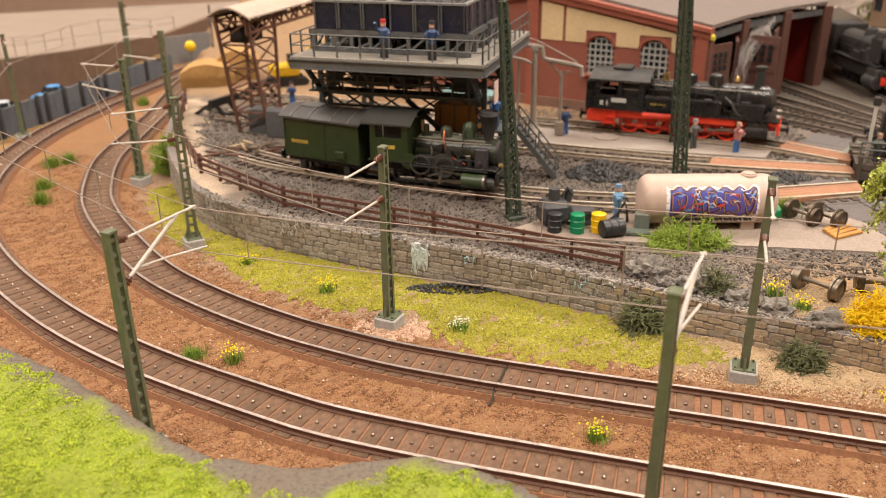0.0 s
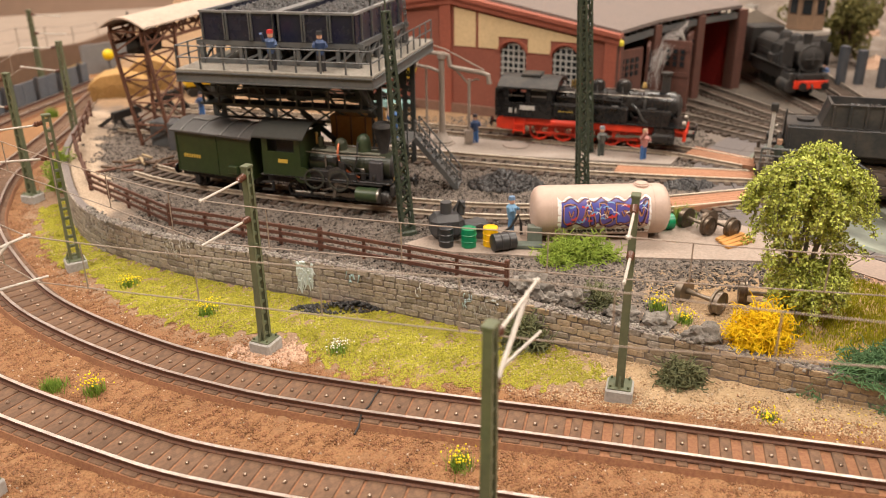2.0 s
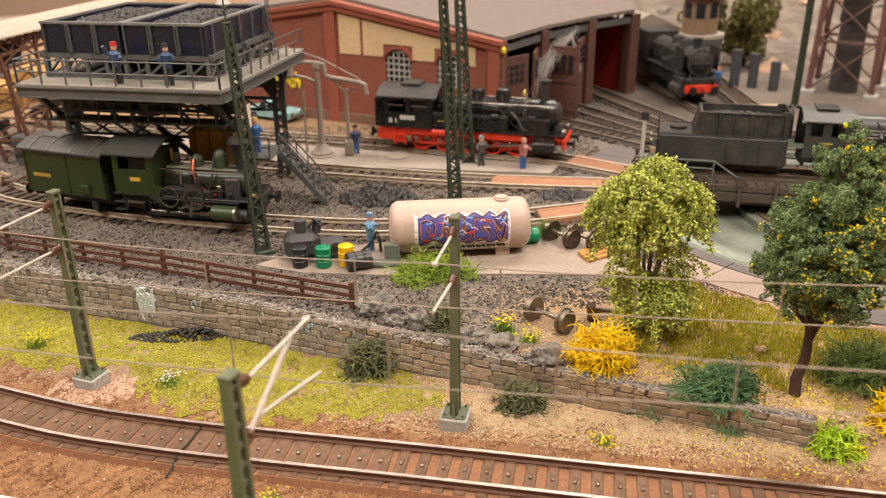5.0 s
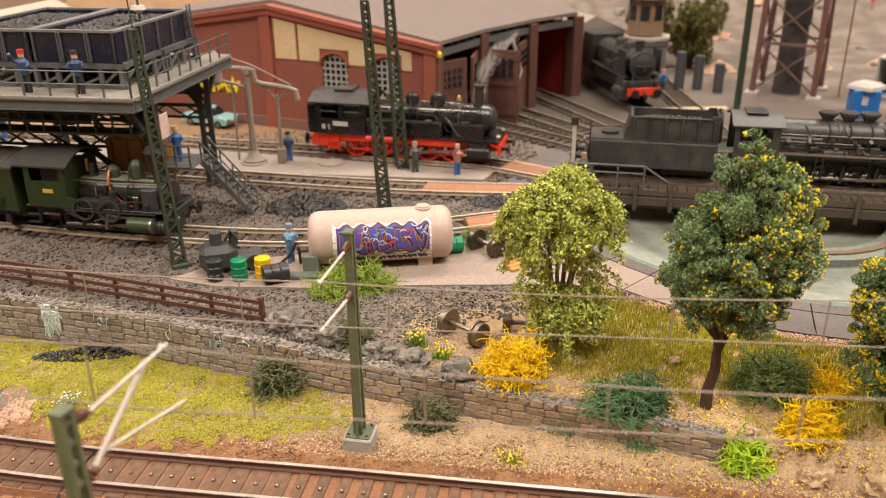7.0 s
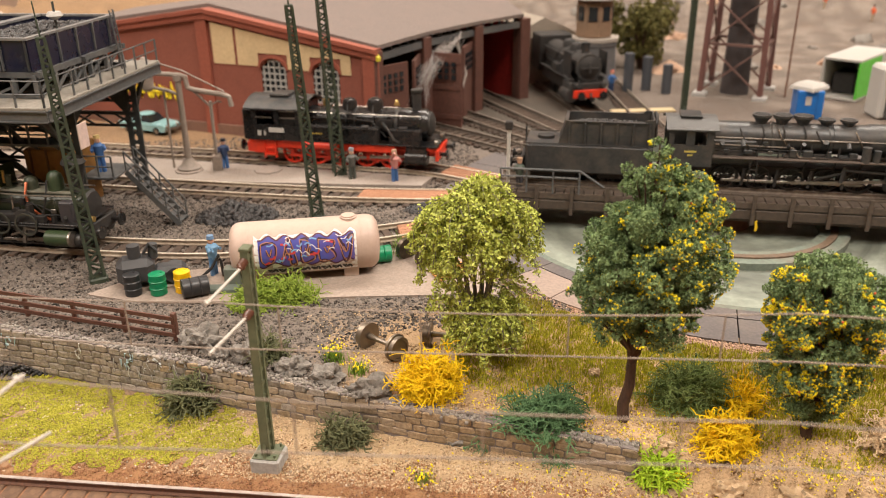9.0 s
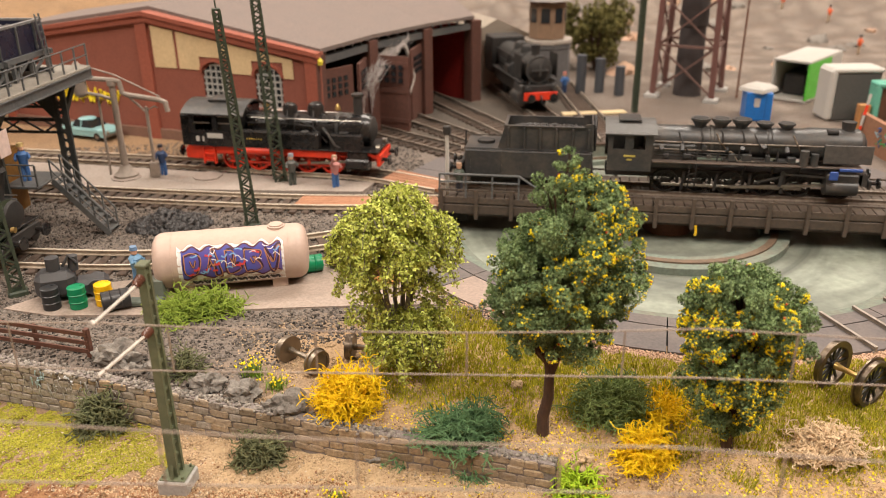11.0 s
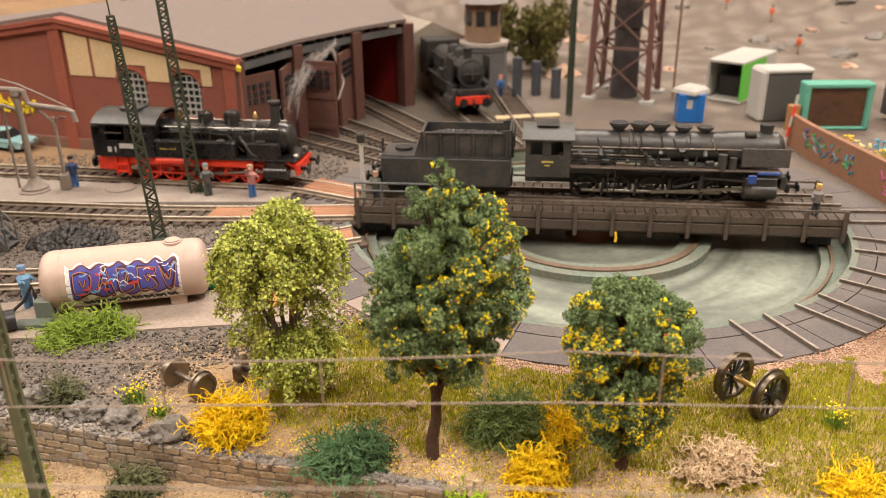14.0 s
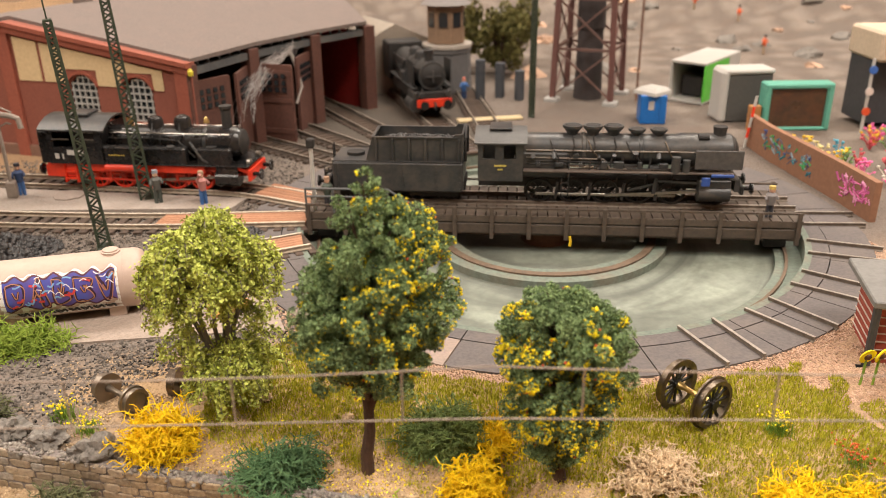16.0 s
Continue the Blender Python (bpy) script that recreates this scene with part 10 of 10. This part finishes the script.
# ---- tufts and flowers ----
def tuft(label, x, y, h, n, mat, seed, flowers=None, fmat=None, spread=0.35):
    rng = np.random.default_rng(seed)
    t = thing("flower_tuft" if fmat else "grass_tuft", label, "flowers" if fmat else "grass", at(x, y, ground_z(x, y) - 0.03), "tufts")
    p = np.column_stack([rng.normal(0, spread * 0.5, n), rng.normal(0, spread * 0.5, n), np.zeros(n)])
    vs, fs = [], []
    for k in range(n):
        a, b = rng.uniform(0, math.tau), rng.uniform(0.1, 0.5) * h
        o = len(vs)
        dx, dy, w = math.cos(a), math.sin(a), 0.022
        vs += [(p[k, 0] - dy * w, p[k, 1] + dx * w, 0), (p[k, 0] + dy * w, p[k, 1] - dx * w, 0), (p[k, 0] + dx * b, p[k, 1] + dy * b, h * rng.uniform(0.6, 1.05))]
        fs.append((o, o + 1, o + 2))
    tagged(part("grass", raw_mesh("grass", vs, fs, mat), None, t), kind="stuff")
    if fmat:
        q = np.column_stack([rng.normal(0, spread * 0.75, flowers), rng.normal(0, spread * 0.75, flowers), h * rng.uniform(0.75, 1.25, flowers)])
        vs, fs = scatter(STONE, q, rng.uniform(0.025, 0.062, flowers), rng)
        tagged(part("blossoms", raw_mesh("blossoms", vs, fs, fmat), None, t), kind="stuff")


m_white_fl = paint(0.8, 0.78, 0.68, 0.8)
for k, (x, y, h, col) in enumerate(((4.8, 23.35, 0.85, m_blossom), (-9.7, 28.3, 0.75, m_blossom), (-6.9, 35.0, 0.8, m_blossom), (-11.7, 38.3, 0.6, m_blossom), (-0.3, 31.3, 0.6, m_white_fl), (13.6, 31.9, 0.8, m_blossom), (14.5, 31.0, 0.6, m_blossom),
                                   (37.5, 24.9, 0.9, m_blossom), (39.0, 23.0, 0.5, m_blossom_red), (25.0, 24.6, 0.5, m_blossom), (16.4, 26.0, 0.3, m_blossom))):
    tuft("small tuft with %s blossoms in the earth" % ("white" if col is m_white_fl else "red" if col is m_blossom_red else "yellow"), x, y, h * 0.75, 150, m_tuft, 40 + k, 60, col, 0.4)
for k, (x, y, h) in enumerate(((-11.5, 28.6, 0.55), (-30.4, 54.9, 1.0), (-29.6, 55.8, 1.0), (-28.6, 50.0, 1.0), (-27.4, 47.2, 1.0), (17.3, 41.6, 1.3), (-31.0, 74.0, 1.0))):
    tuft("green tuft of grass in the red earth", x, y, h, 260, m_tuft, 60 + k, spread=0.5)
fibre_bush("lime-green bush beside the far mast", -21.4, 54.0, (1.0, 0.9, 2.6), m_fibre_lime, 204, 21, 0.07)


# ---- ground cover ----
def inside(px, py, poly):
    hit = np.zeros(len(px), bool)
    for (x0, y0), (x1, y1) in zip(poly, poly[1:] + poly[:1]):
        cond = ((y0 > py) != (y1 > py))
        with np.errstate(divide="ignore", invalid="ignore"):
            hit ^= cond & (px < (x1 - x0) * (py - y0) / (y1 - y0 + 1e-12) + x0)
    return hit


RX, RY = np.arange(-46, 56, 0.25), np.arange(3, 80, 0.25)
RGX, RGY = np.meshgrid(RX, RY)


def raster(values):
    def read(x, y):
        i, j = np.clip((x - RX[0]) / 0.25, 0, len(RX) - 1.001), np.clip((y - RY[0]) / 0.25, 0, len(RY) - 1.001)
        a, b = i.astype(int), j.astype(int)
        u, v = i - a, j - b
        return values[b, a] * (1 - u) * (1 - v) + values[b, a + 1] * u * (1 - v) + values[b + 1, a] * (1 - u) * v + values[b + 1, a + 1] * u * v
    return read


_z, _d = land(RGX, RGY)
land_z, land_d = raster(_z), raster(_d)
FIELDS = {id(q): raster(near_line(RGX, RGY, q)[0]) for q in (INNER_FINE, OUTER_FINE, CREST_FINE)}


def to_line(x, y, line):
    return FIELDS[id(line)](x, y), None


def cover(name, label, box, n, test, shape, size, mat, seed, sink=0.0, lean=True, squash=(1, 1, 1), category="gravel"):
    rng = np.random.default_rng(seed)
    x, y = rng.uniform(box[0], box[1], n), rng.uniform(box[2], box[3], n)
    z, d = land_z(x, y), land_d(x, y)
    keep = test(x, y, d, rng)
    x, y, z = x[keep], y[keep], z[keep]
    s = rng.uniform(0.6, 1.4, len(x)) * size
    vs, fs = scatter(shape, np.column_stack([x, y, z - sink * s]), s, rng, squash, lean)
    return tagged(new(name, raw_mesh(name, vs, fs, mat)), label, category, kind="stuff")


def track_gap(x, y, lines):
    return np.min([np.abs(to_line(x, y, q)[0]) for q in lines], axis=0)


LAWN = [(-21.6, 50.0), (-19.6, 45.6), (-17.4, 41.6), (-14.2, 39.4), (-12.9, 38.0), (-10.8, 35.6), (-8.2, 34.0), (-6.0, 32.9), (-4.8, 33.2), (-2.6, 33.0), (-1.6, 31.6), (-0.6, 29.9), (1.2, 29.0), (3.2, 28.5), (5.6, 28.3), (8.2, 28.4), (10.2, 28.7), (11.2, 29.3), (10.3, 30.6),
        (9.0, 31.6), (6.0, 33.0), (2, 34.9), (-2, 36.5), (-5.5, 37.8), (-8.8, 39.2), (-11.9, 40.9), (-14.8, 42.9), (-17.6, 46.3), (-20.0, 51)]
cover("lawn", "yellow-green flock lawn before the old stone wall", (-22, 12, 27, 52), 560000,
      lambda x, y, d, r: inside(x + 0.35 * wobble(x, y, 1.2, 31), y + 0.35 * wobble(x, y, 1.1, 32), LAWN) & (d < -0.1) & (wobble(x, y, 2.0, 33) + 0.6 * wobble(x, y, 0.5, 34) + 0.5 * r.normal(size=len(x)) > -1.15), GRAIN, 0.043, m_lawn, 1, -0.3, category="grass")
IN_OUT = [INNER_FINE, OUTER_FINE]
cover("red_ballast", "fine red-brown ballast round the front tracks", (-32, 40, 14, 58), 900000,
      lambda x, y, d, r: (d < -0.2) & (track_gap(x, y, IN_OUT) > 1.36) & (to_line(x, y, INNER_FINE)[0] < 2.9 + 0.5 * wobble(x, y, 3, 5) + 0.4 * r.normal(size=len(x))) & (to_line(x, y, CREST_FINE)[0] > 0.2) & (to_line(x, y, OUTER_FINE)[0] > -4.5) & (r.random(len(x)) < np.interp(y, (14, 36, 75), (1, 0.75, 0.15))), GRAIN, 0.06, m_red_grain, 2, 0.1)
cover("grey_ballast", "grey ash and ballast between the yard tracks", (-24, 24, 30, 66), 120000,
      lambda x, y, d, r: (d > 0.3) & ((x > -13) | (d > 2.3 + 0.6 * wobble(x, y, 2.0, 41))) & ~inside(x, y, PAD) & (np.hypot(x - PIT[0], y - PIT[1]) > APRON_R) & (x - 1.2 * wobble(x, y, 2.5, 8) < np.interp(y, (30, 33.5, 36), (12, 15.5, 40))) & (r.random(len(x)) < np.interp(y, (30, 46, 64), (1, 0.8, 0.3))) & ~inside(x, y, [(0.9, 61.0), (-14, 65.8), (-15.5, 61.8), (3.2, 55.5), (19.3, 51.8), (20.2, 53.4)]), STONE, 0.095, m_grey_grain, 3, 0.1)
cover("beige_gravel", "beige gravel at the foot of the retaining wall", (4, 34, 17, 31), 110000,
      lambda x, y, d, r: (d < -0.1) & (to_line(x, y, INNER_FINE)[0] > 2.2) & (r.random(len(x)) < soft(x + wobble(x, y, 2, 6), 5, 13)), STONE, 0.05, m_beige_grain, 4, 0.1)
cover("pale_gravel", "beige and yellow litter on the bank behind the wall", (12, 45, 16, 36), 120000,
      lambda x, y, d, r: (d > 0.3) & (np.hypot(x - PIT[0], y - PIT[1]) > APRON_R) & (d < 2.2 + 1.2 * wobble(x, y, 2.5, 7) + soft(-x, -19, -16) * 3) & (r.random(len(x)) < soft(x, 11.5, 18)), STONE, 0.05, m_beige_grain, 5, 0.1)
cover("fallen_petals", "yellow and orange petals fallen on the bank", (16, 40, 17, 31), 34000,
      lambda x, y, d, r: (d > -3.2) & (d < 5.0) & ((d > 0.3) | (d < -0.2)) & (r.random(len(x)) < np.where(d > 0, 0.9 - 0.17 * d, 0.22 * soft(x, 16, 22))), LEAF, 0.055, m_blossom, 15, -0.5, category="petals")
cover("olive_grass", "olive-green upright grass beside the turntable apron", (16, 50, 16, 38), 420000,
      lambda x, y, d, r: (d > 2.1 + 0.8 * wobble(x, y, 2.5, 7) + 0.45 * r.normal(size=len(x))) & (np.hypot(x - PIT[0], y - PIT[1]) > APRON_R + 0.55 + 0.25 * wobble(x, y, 1.5, 12)) & (x > 18.2 + 0.6 * wobble(x, y, 2, 13) + np.maximum(0, y - 31.5) * 0.8) & (x + 0.45 * (y - 27) + 1.0 * wobble(x, y, 2, 17) < 41) , SPIKE, 0.165, m_grass, 6, 0.1, False, category="grass")
cover("pink_gravel", "pinkish gravel beside the turntable apron", (17, 52, 22, 42), 150000,
      lambda x, y, d, r: (d > 1.0) & (np.hypot(x - PIT[0], y - PIT[1]) > APRON_R) & ((np.hypot(x - PIT[0], y - PIT[1]) < APRON_R + 1.2) | (x + 0.45 * (y - 27) > 40.5)), STONE, 0.055, m_pink_grain, 7, 0.1)
cover("mast_gravel", "pink gravel heaped round a mast foot", (-7, -0.6, 29, 34), 5000,
      lambda x, y, d, r: np.hypot((x + 3.2) / 1.7, (y - 31.2) / 1.1) < 1 + 0.2 * wobble(x, y, 1, 3), STONE, 0.1, m_pink_grain, 8, 0.1)
cover("stray_pebbles", "pale stray pebbles on the lawn and the red earth", (-20, 22, 16, 44), 9000,
      lambda x, y, d, r: (d < -0.1) & (track_gap(x, y, IN_OUT) > 1.35) & (to_line(x, y, CREST_FINE)[0] > 0.3) & (r.random(len(x)) < 0.35 + 0.5 * soft(to_line(x, y, INNER_FINE)[0], 1.5, 3)), STONE, 0.06, m_pebble, 22, 0.1)
cover("dark_litter", "dark crumbs scattered on the red earth", (-26, 26, 16, 46), 4500,
      lambda x, y, d, r: (d < -0.1) & (track_gap(x, y, IN_OUT) > 1.0) & (to_line(x, y, CREST_FINE)[0] > 0.3), STONE, 0.04, m_rust, 23, -0.2)
cover("hill_moss", "bright green moss on the hill in the foreground", (-34, 8, 4, 32), 330000,
      lambda x, y, d, r: (to_line(x, y, CREST_FINE)[0] < -0.45 + 0.3 * wobble(x, y, 1.5, 14) - 0.9 * np.exp(-((x + 4.2) / 1.7) ** 2)) & (wobble(x, y, 2.5, 15) + 0.3 * r.normal(size=len(x)) > -0.8), GRAIN, 0.05, m_moss, 9, 0.0, category="moss")


def coal_heap(label, x, y, rx_, ry_, h, n, seed, size=0.2):
    rng = np.random.default_rng(seed)
    a, q = rng.uniform(0, math.tau, n), np.sqrt(rng.random(n))
    px, py = q * rx_ * np.cos(a), q * ry_ * np.sin(a)
    pz = h * np.clip(1 - q ** 1.6, 0, 1) * (0.8 + 0.3 * wobble(px, py, 1.5, seed)) * rng.uniform(0.75, 1.05, n)
    vs, fs = scatter(STONE, np.column_stack([px, py, pz]), rng.uniform(0.5, 1.4, n) * size, rng)
    me = raw_mesh("coal_heap", vs, fs, m_coal)
    ob = tagged(new("coal_heap", me), label, "coal heap", kind="stuff")
    ob.matrix_basis = at(x, y, ground_z(x, y))


coal_heap("heap of black coal between the yard tracks", 8.3, 48.6, 2.3, 1.4, 0.85, 1300, 1, 0.22)
coal_heap("spilled black coal at the foot of the wall", -0.5, 35.35, 2.5, 0.55, 0.32, 300, 2, 0.11)
coal_heap("spilled coal by the lattice mast", 19.5, 48.0, 1.6, 0.9, 0.4, 500, 3, 0.16)

# pale shrubs behind the lookout hut
for k, (x, y, h) in enumerate(((46.0, 86.0, 6.0), (49.5, 92.0, 7.0), (43.5, 90.0, 7.5))):
    t = thing("far_shrub", "pale olive shrub behind the lookout hut", "shrub", at(x, y, ground_z(x, y)), "far shrubs")
    rng = np.random.default_rng(70 + k)
    g = G()
    heart = rng.normal(size=(34, 3)) * np.array((1.2, 1.2, 0.22 * h)) + np.array((0, 0, 0.58 * h))
    heart[:, 2] = np.clip(heart[:, 2], 0.8, h)
    for c in heart[:14]:
        g.tube([(0, 0, -0.2), (c[0] * 0.3, c[1] * 0.3, c[2] * 0.5), tuple(c)], 0.16, 6, 0, 0.04)
    part("trunk", g, m_bark, t, "thin brown stems")
    d = rng.normal(size=(34 * 130, 3))
    d /= np.linalg.norm(d, axis=1)[:, None]
    pts = np.repeat(heart, 130, 0) + d * np.repeat(rng.uniform(0.5, 1.0, 34), 130)[:, None]
    vs, fs = flakes(pts[pts[:, 2] > 0.1], 0.22 * rng.uniform(0.6, 1.3, int((pts[:, 2] > 0.1).sum())), rng)
    tagged(part("crown", raw_mesh("crown", vs, fs, m_far_leaf), None, t, "pale olive foliage"), kind="stuff")
